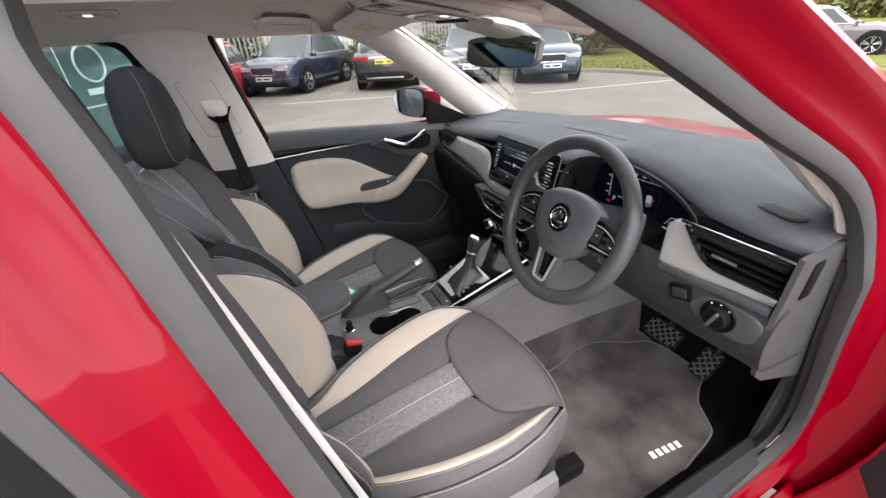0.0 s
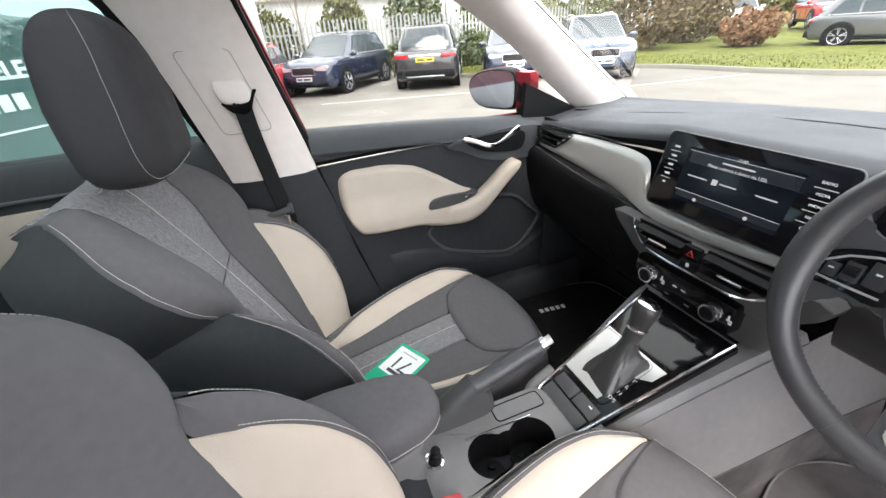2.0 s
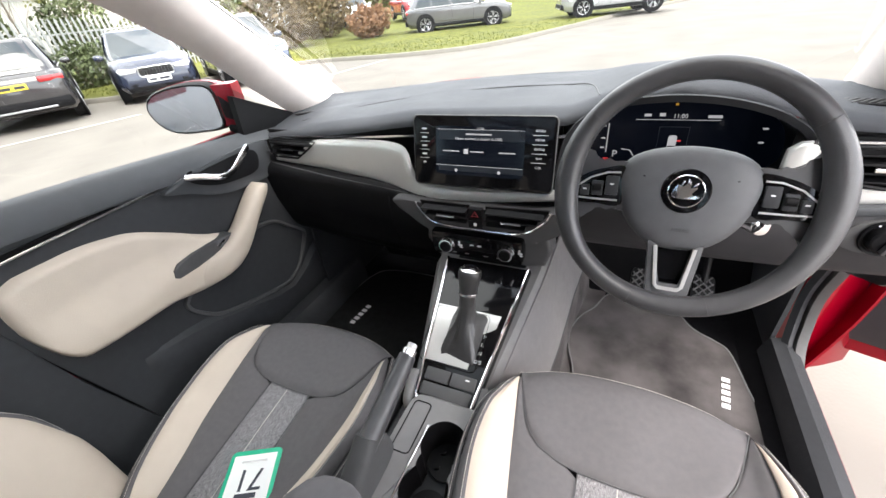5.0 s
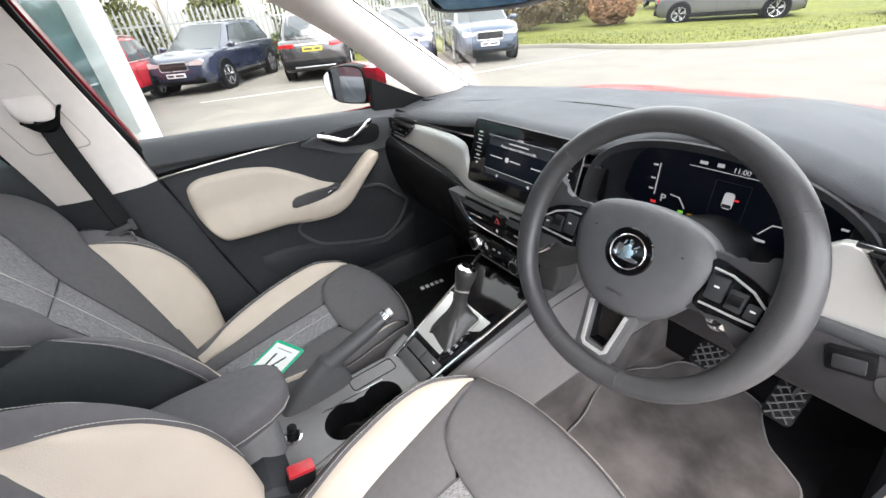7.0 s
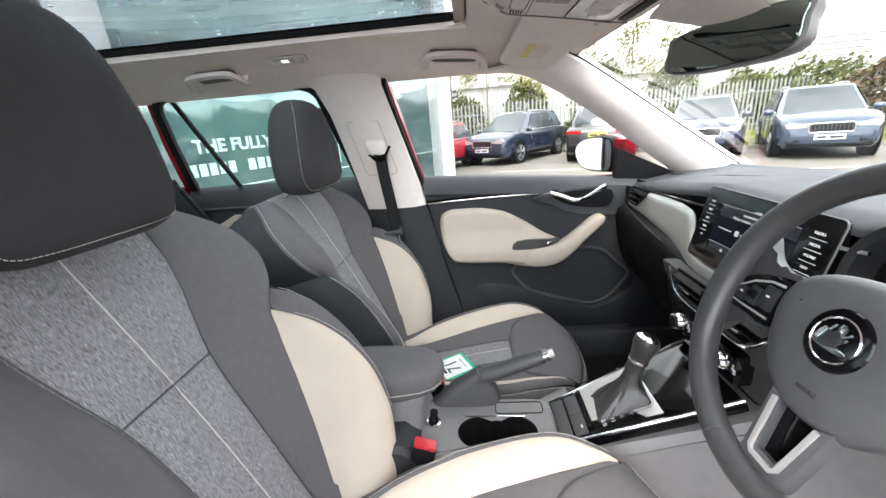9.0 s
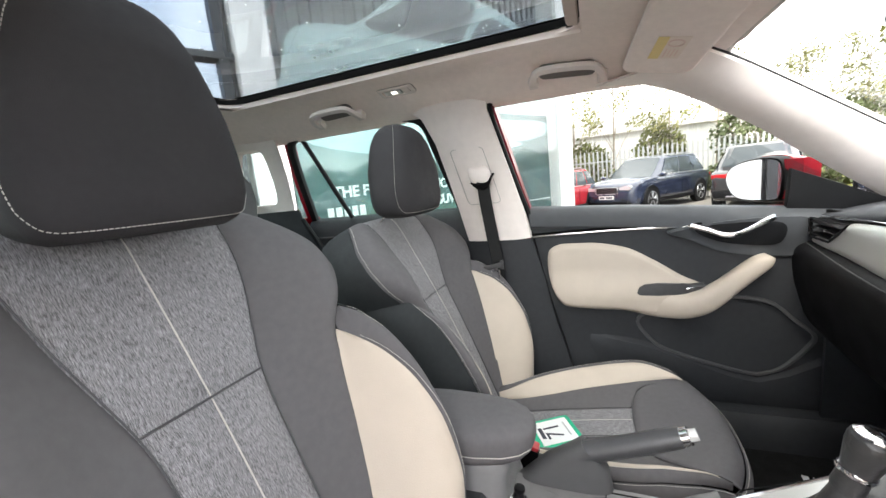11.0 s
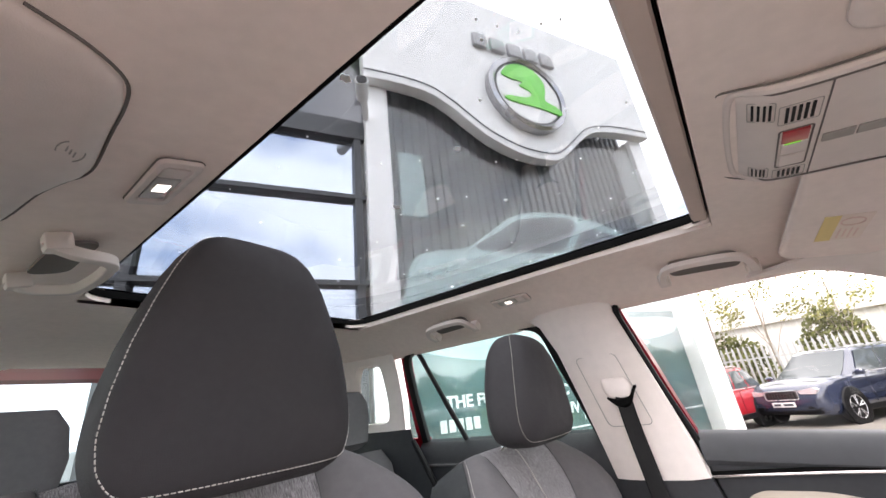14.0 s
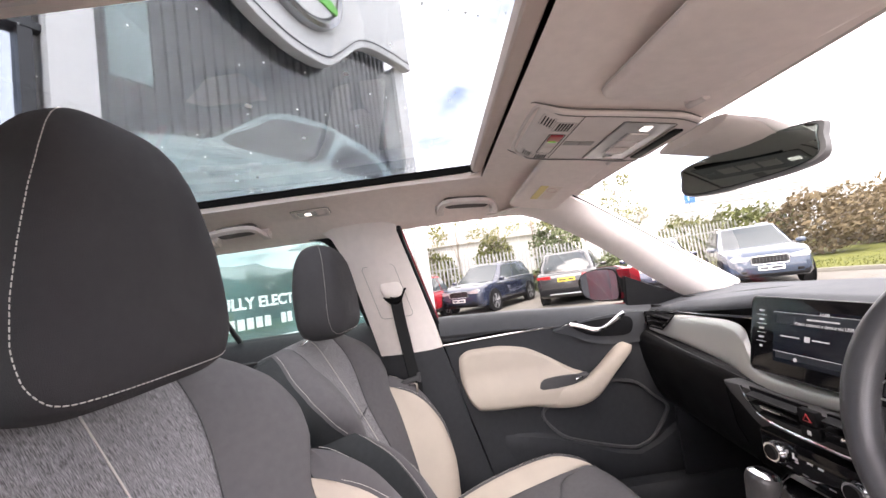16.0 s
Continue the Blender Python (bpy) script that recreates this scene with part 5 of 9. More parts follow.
    part("cap", bm, M_RED, mi, "red painted mirror cap")
    bm = B()
    loft(bm, [[mc + mu * a + mf * b + Z * c for b, c in ((0.0, -0.055), (0.0, 0.054), (0.05, 0.054), (0.05, -0.055))] for a in (0.092, 0.12, 0.148)])
    part("cheek", bm, M_RED, mi, "red painted cheek")
    bm = B()
    prism(bm, [(0.104, 0.028), (0.104, -0.03), (0.132, -0.042), (0.136, 0.0)], mc - mf * 0.004, mu, Z, 0.003)
    part("cheek_slot", bm, M_BLACK, mi)
    bm = B()
    prism(bm, [(p.x * 0.93, p.y * 0.91) for p in mo], mc - mf * 0.003, mu, Z, 0.003)
    part("mirror_glass", bm, M_MIRROR, mi)
    bm = B()
    sweep(bm, [(-0.78, 0.235, 1.03), (-0.71, 0.26, 1.0)], 0.02, 10)
    part("foot", bm, M_BLACK, mi)


passenger_door()


# ================================================================ dashboard
dash = thing("dashboard", "dark grey dashboard with silver trim, air vents and a driver display", "dashboard")
XS = [-0.70, -0.5, -0.3, -0.17, 0.0, 0.16, 0.20, 0.26, 0.34, 0.43, 0.50, 0.55, 0.62, 0.70]
LIPY = [0.255, 0.232, 0.212, 0.206, 0.205, 0.205, 0.205, 0.207, 0.210, 0.207, 0.203, 0.20, 0.195, 0.20]
LIPZ = [1.000, 1.026, 1.052, 1.070, 1.074, 1.078, 1.092, 1.118, 1.130, 1.120, 1.098, 1.082, 1.078, 1.076]
REARY = [0.44, 0.52, 0.62, 0.66, 0.70, 0.72, 0.72, 0.72, 0.71, 0.68, 0.64, 0.58, 0.52, 0.44]


def lip(x):
    return tab(x, XS, LIPY), tab(x, XS, LIPZ)


def dash_top(a, b):
    x = lerp(-0.705, 0.705, a)
    ly, lz = lip(x)
    ry = tab(x, XS, REARY) + 0.10
    if b < 0.85:
        k = b / 0.85
        y = lerp(ry, ly + 0.02, k)
        z = lerp(1.045, lz, k ** 0.6) + 0.010 * math.sin(math.pi * k)
        # shallow step behind the display
        z += 0.006 * step(0.55, 0.60, k) * (1 - step(0.5, 0.6, abs(x)))
    else:
        k = (b - 0.85) / 0.15 * math.pi * 0.6
        y = ly + 0.02 - 0.02 * math.sin(k)
        z = lz - 0.016 * (1 - math.cos(k))
    return Vector((x, y, z))


bm = B()
grid(bm, dash_top, 70, 26)
solidify(bm, 0.006)
part("top_pad", bm, M_DASH, dash, "soft dark grey top pad")
# pad seam line
bm = B()
sweep(bm, cr([dash_top(q[0], q[1]) + Z * 0.0004 for q in ((0.08, 0.70), (0.25, 0.60), (0.45, 0.56), (0.585, 0.56), (0.63, 0.62), (0.65, 0.82))], 10), 0.0011, 5)
part("pad_seam", bm, M_PANEL, dash)
bm = B()
sweep(bm, cr([(-0.66, 0.224, 0.930), (-0.45, 0.199, 0.915), (-0.30, 0.188, 0.905), (-0.19, 0.180, 0.898)], 5), 0.0018, 6)
part("lower_seam_line", bm, M_PANEL, dash)
# face of the dashboard under the lip
bm = B()


def face_rows(x0, x1, rows, n):
    for i in range(len(rows) - 1):
        grid(bm, lambda a, b: Vector((lerp(x0, x1, a), lerp(rows[i][0], rows[i + 1][0], b) + (lip(lerp(x0, x1, a))[0] - 0.205) * tab(lerp(rows[i][1], rows[i + 1][1], b), [0.7, 1.0], [0.2, 1.0]), lerp(rows[i][1], rows[i + 1][1], b) if i or b > 0 else lip(lerp(x0, x1, a))[1] - 0.008)), n, 2)


face_rows(-0.70, 0.155, [(0.222, 1.06), (0.222, 0.96), (0.205, 0.90), (0.215, 0.88)], 24)
face_rows(0.54, 0.70, [(0.215, 1.06), (0.20, 0.98), (0.19, 0.95)], 6)
solidify(bm, 0.004)
part("fascia", bm, M_BLACK, dash)
part("fascia_filler", box(B(), (0.125, 0.236, 1.0), (0.10, 0.010, 0.150), 0.002), M_BLACK, dash)
# glove box and knee panel of the passenger side
# black instead of charcoal: the shade under the dash is in the colour
bm = B()
rows = [(0.202, 0.915), (0.178, 0.900), (0.172, 0.870), (0.185, 0.78), (0.235, 0.67), (0.40, 0.58), (0.60, 0.56)]
gb = cr([(0, y, z) for y, z in rows], 4)
loft(bm, [[Vector((lerp(-0.70, -0.14, k / 10), p.y + 0.03 * (1 - k / 10), p.z + 0.02 * (1 - k / 10))) for k in range(11)] for p in gb], closed=False)
solidify(bm, 0.004)
part("glove_box", bm, M_BLACK, dash, "charcoal glove box coloured black for its shade")
bm = B()
sweep(bm, [(-0.245, 0.178, 0.885), (-0.245, 0.172, 0.862), (-0.25, 0.185, 0.78), (-0.26, 0.236, 0.67)], 0.0016, 5)
part("glove_box_gap", bm, M_BLACK, dash)
# silver line and decor left of the screen
bm = B()
sweep(bm, [(-0.655, 0.247, 0.997), (-0.45, 0.221, 1.012), (-0.30, 0.206, 1.022), (-0.155, 0.198, 1.032)], 0, 8, flat=(0.006, 0.005), up=Y)
part("silver_line", bm, M_CHROME, dash)
bm = B()
sweep(bm, [(0.15, 0.196, 1.040), (0.185, 0.20, 1.043)], 0, 8, flat=(0.006, 0.005), up=Y)
part("silver_line", bm, M_CHROME, dash)
bm = B()
DT = cr([(-0.640, 0, 0.946), (-0.575, 0, 0.950), (-0.530, 0, 0.972), (-0.480, 0, 0.998), (-0.40, 0, 1.007), (-0.31, 0, 1.012), (-0.225, 0, 1.013), (-0.186, 0, 1.003), (-0.176, 0, 0.965), (-0.166, 0, 0.936), (-0.135, 0, 0.921), (-0.06, 0, 0.917), (0.02, 0, 0.919), (0.10, 0, 0.925), (0.175, 0, 0.932)], 6)
DB = cr([(-0.640, 0, 0.938), (-0.585, 0, 0.934), (-0.54, 0, 0.931), (-0.50, 0, 0.928), (-0.44, 0, 0.924), (-0.37, 0, 0.918), (-0.30, 0, 0.911), (-0.25, 0, 0.903), (-0.215, 0, 0.894), (-0.185, 0, 0.887), (-0.14, 0, 0.885), (-0.06, 0, 0.889), (0.02, 0, 0.897), (0.10, 0, 0.907), (0.175, 0, 0.917)], 6)


def decor(a, b):
    """Across the band (b) at a place along it (a), bulging to the cabin with rounded rims."""
    k = a * (len(DT) - 1)
    i = min(int(k), len(DT) - 2)
    p, q = lerp(DT[i], DT[i + 1], k - i), lerp(DB[i], DB[i + 1], k - i)
    r = lerp(p, q, b)
    y = 0.199 + 0.085 * max(0, -0.16 - r.x) - 0.010 * step(-0.30, -0.12, r.x)
    return Vector((r.x, y - 0.008 * (1 - abs(2 * b - 1) ** 9) - 0.002 * math.sin(math.pi * b), r.z))


grid(bm, decor, 130, 12)
solidify(bm, -0.004)
part("silver_decor", bm, M_SILVER, dash, "brushed silver decor sweeping under the screen")


def vent(name, pts, o, ux, slats, tabpos, slant=0.0, rim=True):
    v = part(name, prism(B(), pts, Vector(o) + Vector((0, 0.012, 0)), ux, Z, 0.004), M_BLACK, dash, "air vent with black slats and chrome rim")
    ux = Vector(ux).normalized()
    nz = ux.cross(Z)
    xs = [p[0] for p in pts]
    zs = [p[1] for p in pts]
    for k in range(slats):
        z = lerp(min(zs), max(zs), (k + 0.75) / (slats + 0.6))
        # span of the outline at this height
        cr_ = []
        for a, b in zip(pts, pts[1:] + pts[:1]):
            if (a[1] - z) * (b[1] - z) < 0:
                cr_.append(a[0] + (b[0] - a[0]) * (z - a[1]) / (b[1] - a[1]))
        if len(cr_) < 2:
            continue
        x0, x1 = min(cr_) + 0.004, max(cr_) - 0.004
        bm = B()
        q0, q1 = Vector(o) + ux * x0 + Z * z, Vector(o) + ux * x1 + Z * z
        sweep(bm, [q0, q1], 0, 8, flat=(0.018, 0.004), up=Vector((0, -0.3, 1)))
        part("slat", bm, M_BLACK, v)
    bm = B()
    t = Vector(o) + ux * tabpos[0] + Z * tabpos[1] + nz * 0.010
    sweep(bm, [t - ux * 0.021, t + ux * 0.021], 0, 8, flat=(0.010, 0.006), up=Z)
    part("tab", bm, M_CHROME, v, "silver slider tab")
    if rim:
        bm = B()
        sweep(bm, [Vector(o) + ux * p[0] + Z * p[1] + nz * 0.008 for p in pts], 0.0026, 6, closed=True)
        part("rim", bm, M_CHROME if rim == 2 else M_BLACK, v)
    return v


vent("air_vent", [(-0.515, 1.000), (-0.46, 1.003), (-0.50, 0.978), (-0.545, 0.952), (-0.64, 0.950), (-0.648, 0.985), (-0.645, 0.997)], (0.0, 0.176, 0), Vector((1, -0.085, 0)), 3, (-0.575, 0.976))
bm = B()
sweep(bm, [(-0.652, 0.224, 0.995), (-0.655, 0.226, 0.955)], 0, 8, flat=(0.010, 0.010), up=X)
part("vent_cheek", bm, M_CHROME, dash)
# centre stack
bm = B()
prism(bm, [(p.x, p.y) for p in cr([(-0.215, 0.895, 0), (-0.10, 0.893, 0), (0.10, 0.895, 0), (0.20, 0.90, 0), (0.192, 0.868, 0), (0.14, 0.832, 0), (0.10, 0.822, 0), (-0.09, 0.82, 0), (-0.135, 0.83, 0), (-0.17, 0.855, 0)], 4, True)], (0, 0.186, 0), X, Z, 0.040, 0.010, 3)
part("stack_housing", bm, M_PANEL, dash, "dark grey centre stack housing")
vent("air_vent", [(-0.138, 0.903), (-0.018, 0.903), (-0.018, 0.860), (-0.092, 0.862), (-0.128, 0.884)], (0, 0.134, 0), X, 3, (-0.068, 0.882), rim=False)
vent("air_vent", [(0.018, 0.903), (0.152, 0.908), (0.140, 0.886), (0.098, 0.861), (0.018, 0.858)], (0, 0.134, 0), X, 3, (0.078, 0.881), rim=False)
bm = B()
sweep(bm, cr([(-0.142, 0.128, 0.906), (-0.130, 0.128, 0.884), (-0.094, 0.127, 0.858), (0.0, 0.127, 0.853), (0.097, 0.127, 0.857), (0.142, 0.128, 0.886), (0.157, 0.128, 0.910)], 5), 0.0026, 6)
part("vent_rim", bm, M_CHROME, dash, "chrome rim under the centre vents")
bm = B()
box(bm, (0.0, 0.130, 0.893), (0.032, 0.012, 0.024), 0.002)
hz = part("hazard_button", bm, M_BLACK, dash)
bm = B()
sweep(bm, [(-0.007, 0.1235, 0.887), (0.007, 0.1235, 0.887), (0.0, 0.1235, 0.899)], 0.0011, 5, closed=True)
part("hazard_triangle", bm, M_REDBTN, hz, "red warning triangle")
bm = B()
box(bm, (0.0, 0.130, 0.868), (0.032, 0.012, 0.020), 0.002)
lk = part("lock_button", bm, M_BLACK, dash)
bm = B()
box(bm, (0.0, 0.1235, 0.868), (0.006, 0.001, 0.007))
part("lock_mark", bm, M_PRINT, lk)
# climate panel
clim = part("climate_panel", box(B(), (-0.005, 0.150, 0.806), (0.215, 0.05, 0.060), 0.008), M_GLOSS, dash, "glossy black climate panel")
bm = B()
prism(bm, [(-0.135, 0.84), (0.15, 0.84), (0.160, 0.80), (0.146, 0.76), (0.11, 0.752), (-0.11, 0.758), (-0.14, 0.79)], (0, 0.205, 0), X, Z, 0.05, 0.012, 3)
part("stack_foot", bm, M_PANEL, dash)
for kx in (-0.070, 0.068):
    k = part("climate_knob", lathe(B(), [(0.0185, 0), (0.0185, 0.010), (0.0165, 0.013), (0.0165, 0.017)], (kx, 0.126, 0.808), (0, -1, 0.05)), M_CHROME, clim, "ribbed chrome knob")
    bm = B()
    lathe(bm, [(0.0135, 0.0165), (0.0125, 0.0195), (0.001, 0.0200)], (kx, 0.126, 0.808), (0, -1, 0.05))
    part("knob_face", bm, M_BLACK, clim)
    bm = B()
    box(bm, (kx + 0.030, 0.1245, 0.808), (0.010, 0.001, 0.003))
    box(bm, (kx + 0.028, 0.1245, 0.813), (0.003, 0.001, 0.008))
    box(bm, (kx + 0.032, 0.1245, 0.803), (0.006, 0.001, 0.003))
    part("seat_heat_mark", bm, M_PRINT, clim)
for kx in (-0.012, 0.006):
    part("key_mark", box(B(), (kx, 0.1245, 0.812), (0.009, 0.001, 0.0025)), M_PRINT, clim)
for kx in (-0.055, -0.025, 0.02, 0.05):
    part("key_mark", box(B(), (kx, 0.1245, 0.787), (0.010, 0.001, 0.0018)), M_GREY, clim)

# ---- touch screen
scr = thing("touch_screen", "wide touch screen lit with a phone connection page", "touch screen", Matrix(((1, 0, 0, -0.004), (0, 0.235, -0.972, 0.186), (0, 0.972, 0.235, 1.004), (0, 0, 0, 1))))
bm = B()
prism(bm, rrect(0.305, 0.146, 0.010), (0, 0, -0.02), X, Y, 0.022, 0.003)
part("housing", bm, M_GLOSS, scr)
bm = B()
sweep(bm, [(p[0], p[1], 0.000) for p in rrect(0.306, 0.147, 0.010)], 0.0014, 6, closed=True)
part("edge", bm, M_GREY, scr)
disp = part("display", box(B(), (-0.003, 0.002, 0.0025), (0.192, 0.100, 0.001)), M_SCREEN, scr, "dark lit display")
part("page_glow", box(B(), (0.0, 0.036, 0.0032), (0.185, 0.022, 0.0004)), M_GLOWB, disp)
part("page_glow", box(B(), (0.0, -0.034, 0.0032), (0.185, 0.012, 0.0004)), M_GLOWB, disp)
part("page_line", box(B(), (-0.003, -0.028, 0.0034), (0.19, 0.0010, 0.0004)), M_GLOW, disp)
part("page_line", box(B(), (-0.003, 0.046, 0.0034), (0.19, 0.0008, 0.0004)), M_GLOW, disp)
words("clock_text", "11:00", 0.0075, pose(0, 0.0475, 0.0036), M_GLOW, disp)
words("page_text", "Please connect a device via USB.", 0.0078, pose(-0.003, 0.028, 0.0036), M_GLOW, disp)
part("page_text_bar", box(B(), (-0.003, 0.037, 0.0036), (0.056, 0.0028, 0.0004)), M_GLOW, disp)
for bx, bw in ((-0.064, 0.038), (-0.006, 0.030), (0.058, 0.034)):
    part("page_text_bar", box(B(), (bx, 0.002, 0.0036), (bw, 0.0022, 0.0004)), M_GLOW, disp)
part("app_icon", box(B(), (-0.030, 0.002, 0.0036), (0.010, 0.010, 0.0006), 0.0002), M_GLOW, disp)
for bx in (-0.052, 0.043):
    part("page_icon", cyl(B(), (bx, -0.038, 0.003), (bx, -0.038, 0.0038), 0.0035, seg=12), M_GLOW, disp)
for i, wd in enumerate(("RADIO", "MEDIA", "PHONE", "NAV", "CAR")):
    y = 0.047 - i * 0.0175
    words("key_text", wd, 0.0060, pose(0.122, y, 0.0026), M_PRINT, scr)
    if i < 4:
        part("key_line", box(B(), (0.122, y - 0.0085, 0.0026), (0.030, 0.0009, 0.0004)), M_PRINT, scr)
    part("key_mark", box(B(), (-0.127, y - 0.001, 0.0026), (0.011 if i < 4 else 0.006, 0.0035, 0.0004)), M_PRINT, scr)
    if i < 4:
        part("key_line", box(B(), (-0.127, y - 0.0095, 0.0026), (0.022, 0.0009, 0.0004)), M_PRINT, scr)

# ---- driver display in its hood
outl = cr([(0.165, 0.952, 0), (0.160, 1.00, 0), (0.178, 1.052, 0), (0.225, 1.088, 0), (0.30, 1.104, 0), (0.39, 1.102, 0), (0.47, 1.082, 0), (0.525, 1.045, 0), (0.542, 0.995, 0), (0.530, 0.955, 0), (0.46, 0.932, 0), (0.25, 0.93, 0)], 5, True)
bm = B()
o1 = [Vector((p.x, 0.200, p.y)) for p in outl]
o2 = [Vector((lerp(0.35, p.x, 1.04), 0.196, lerp(1.01, p.y, 1.10))) for p in outl]
o3 = [Vector((lerp(0.35, p.x, 0.93), 0.305, lerp(1.01, p.y, 0.90))) for p in outl]
loft(bm, [[o2[i], o1[i], o3[i]] for i in range(len(outl))] + [[o2[0], o1[0], o3[0]]], closed=False)
solidify(bm, 0.004)
part("display_hood", bm, M_DARK, dash)
bm = B()
prism(bm, [(p.x * 0.96 + 0.014, lerp(1.01, p.y, 0.93)) for p in outl], (0, 0.308, 0), X, Z, 0.004)
clu = part("driver_display", bm, M_DISP, dash, "digital driver display with gear letter, speed and car picture")
MZ = Matrix.Rotation(radians(90), 4, 'X')


def cl(t, x, z, size, m=M_GLOW, al='CENTER'):
    words("display_text", t, size, Matrix.Translation((x, 0.3030, z)) @ MZ, m, clu, align=al)


cl("P", 0.250, 0.972, 0.020)
cl("0", 0.448, 0.972, 0.020)
cl("mph", 0.448, 0.958, 0.008)
cl("11:00", 0.355, 1.050, 0.011)
for bx, bz, bw, bh, mm in ((0.300, 1.052, 0.012, 0.005, M_GLOW), (0.325, 1.053, 0.010, 0.006, M_GLOW), (0.41, 1.050, 0.022, 0.005, M_GLOW), (0.350, 1.0435, 0.14, 0.0010, M_GLOW), (0.345, 1.072, 0.005, 0.004, M_GLOWA), (0.350, 0.950, 0.008, 0.005, M_GLOWR), (0.234, 0.961, 0.010, 0.005, M_GLOWR), (0.285, 0.957, 0.009, 0.005, M_GLOWG), (0.302, 0.956, 0.009, 0.005, M_GLOWA), (0.40, 0.952, 0.03, 0.004, M_GLOW), (0.225, 1.03, 0.008, 0.003, M_GLOW), (0.225, 1.005, 0.008, 0.003, M_GLOW), (0.225, 0.985, 0.008, 0.003, M_GLOW), (0.233, 1.005, 0.002, 0.06, M_GLOW), (0.49, 1.03, 0.008, 0.003, M_GLOW), (0.49, 1.005, 0.008, 0.003, M_GLOW), (0.35, 1.03, 0.05, 0.0008, M_GLOWB), (0.35, 0.97, 0.05, 0.0008, M_GLOWB), (0.325, 1.0, 0.0008, 0.06, M_GLOWB), (0.375, 1.0, 0.0008, 0.06, M_GLOWB)):
    part("display_mark", box(B(), (bx, 0.3030, bz), (bw, 0.0006, bh)), mm, clu)
part("car_picture", prism(B(), rrect(0.015, 0.028, 0.005, 4), (0.350, 0.3030, 1.0), X, Z, 0.001), M_GLOW, clu)
part("open_door_mark", box(B(), (0.361, 0.3022, 1.004), (0.007, 0.001, 0.003)), M_GLOWR, clu)
part("car_window", box(B(), (0.350, 0.3018, 0.991), (0.013, 0.001, 0.006)), M_INK, clu)
for sx in (1, -1):
    bm = B()
    c = 0.250 if sx > 0 else 0.448
    sweep(bm, [(c + sx * 0.012, 0.302, 0.984), (c + sx * 0.028, 0.302, 0.982), (c + sx * 0.040, 0.302, 0.965)] if sx > 0 else [(c - 0.045, 0.302, 0.962), (c - 0.032, 0.302, 0.982), (c + 0.012, 0.302, 0.986)], 0.0010, 5)
    part("display_arc", bm, M_GLOW, clu)

# ---- driver's side: silver trim, right vent, knee panel with switches
bm = B()
tr = [(0.492, 1.036), (0.506, 1.048), (0.519, 1.050), (0.528, 1.042), (0.551, 1.014), (0.568, 0.995), (0.583, 0.986), (0.60, 0.983), (0.65, 0.983), (0.700, 0.985), (0.698, 0.968), (0.624, 0.963), (0.583, 0.955), (0.536, 0.948), (0.492, 0.952)]
prism(bm, tr, (0, 0.184, 0), X, Z, 0.014, 0.004, 3)
part("silver_decor", bm, M_SILVER, dash, "brushed silver decor panel")
bm = B()
sweep(bm, [(0.516, 0.172, 1.0515), (0.60, 0.170, 1.0525), (0.712, 0.170, 1.0535)], 0, 8, flat=(0.006, 0.005), up=Y)
part("silver_line", bm, M_CHROME, dash)
bm = B()
sweep(bm, cr([(0.527, 0.1695, 1.047), (0.553, 0.1695, 1.0155), (0.570, 0.1695, 0.997), (0.585, 0.1695, 0.989), (0.61, 0.1695, 0.986), (0.70, 0.1695, 0.988)], 4), 0.0022, 6)
part("vent_line", bm, M_CHROME, dash)
vent("air_vent", [(0.530, 1.0475), (0.60, 1.049), (0.700, 1.050), (0.698, 0.991), (0.612, 0.989), (0.589, 0.992), (0.574, 1.0), (0.556, 1.017)], (0, 0.172, 0), X, 4, (0.612, 1.018))
bm = B()
box(bm, (0.618, 0.210, 1.019), (0.195, 0.030, 0.070), 0.006)
part("vent_box", bm, M_BLACK, dash)
bm = B()
grid(bm, lambda a, b: Vector((lerp(0.505, 0.712, a), 0.222 - 0.012 * b, lerp(0.94, tab(lerp(0.505, 0.712, a), XS, LIPZ) - 0.012, b))), 10, 5)
solidify(bm, 0.004)
part("face_panel", bm, M_DARK, dash)
bm = B()
sweep(bm, [(0.500, 0.170, 0.944), (0.58, 0.166, 0.950), (0.64, 0.164, 0.959), (0.70, 0.163, 0.964)], 0, 10, flat=(0.016, 0.016), up=Y)
part("lower_lip", bm, M_WAIST, dash, "grey padded lip under the decor")


def dash_z(x, y):
    ly, ry = lip(x)[0], tab(x, XS, REARY) + 0.10
    return dash_top((x + 0.705) / 1.41, 0.85 * min(1, max(0, (ry - y) / (ry - ly - 0.02)))).z


def demister(x, y, w, h, yaw, n):
    """Oval grille let into the top pad."""
    z = dash_z(x, y)
    m = Matrix.Rotation(yaw, 3, 'Z')
    ux, uy = m @ X, m @ Y
    g = part("demister_grille", prism(B(), rrect(w, h, h * 0.48, 6), (x, y, z - 0.002), ux, uy, 0.0035, 0.001), M_BLACK, dash, "oval black demister grille")
    for k in range(n):
        q = Vector((x, y, z + 0.002)) + ux * (w * ((k + 0.5) / n - 0.5) * 0.86)
        part("slat", box(B(), q, (0.0035, h * 0.9, 0.002), 0.0006, m @ Matrix.Rotation(-0.55, 3, 'Z')), M_PANEL, g)


demister(0.606, 0.280, 0.100, 0.040, -0.22, 9)
demister(-0.630, 0.385, 0.070, 0.022, 0.55, 6)
bm = B()
rows = [(0.178, 0.975), (0.160, 0.955), (0.152, 0.915), (0.162, 0.87), (0.20, 0.825), (0.34, 0.80)]
kb = cr([(0, y, z) for y, z in rows], 4)
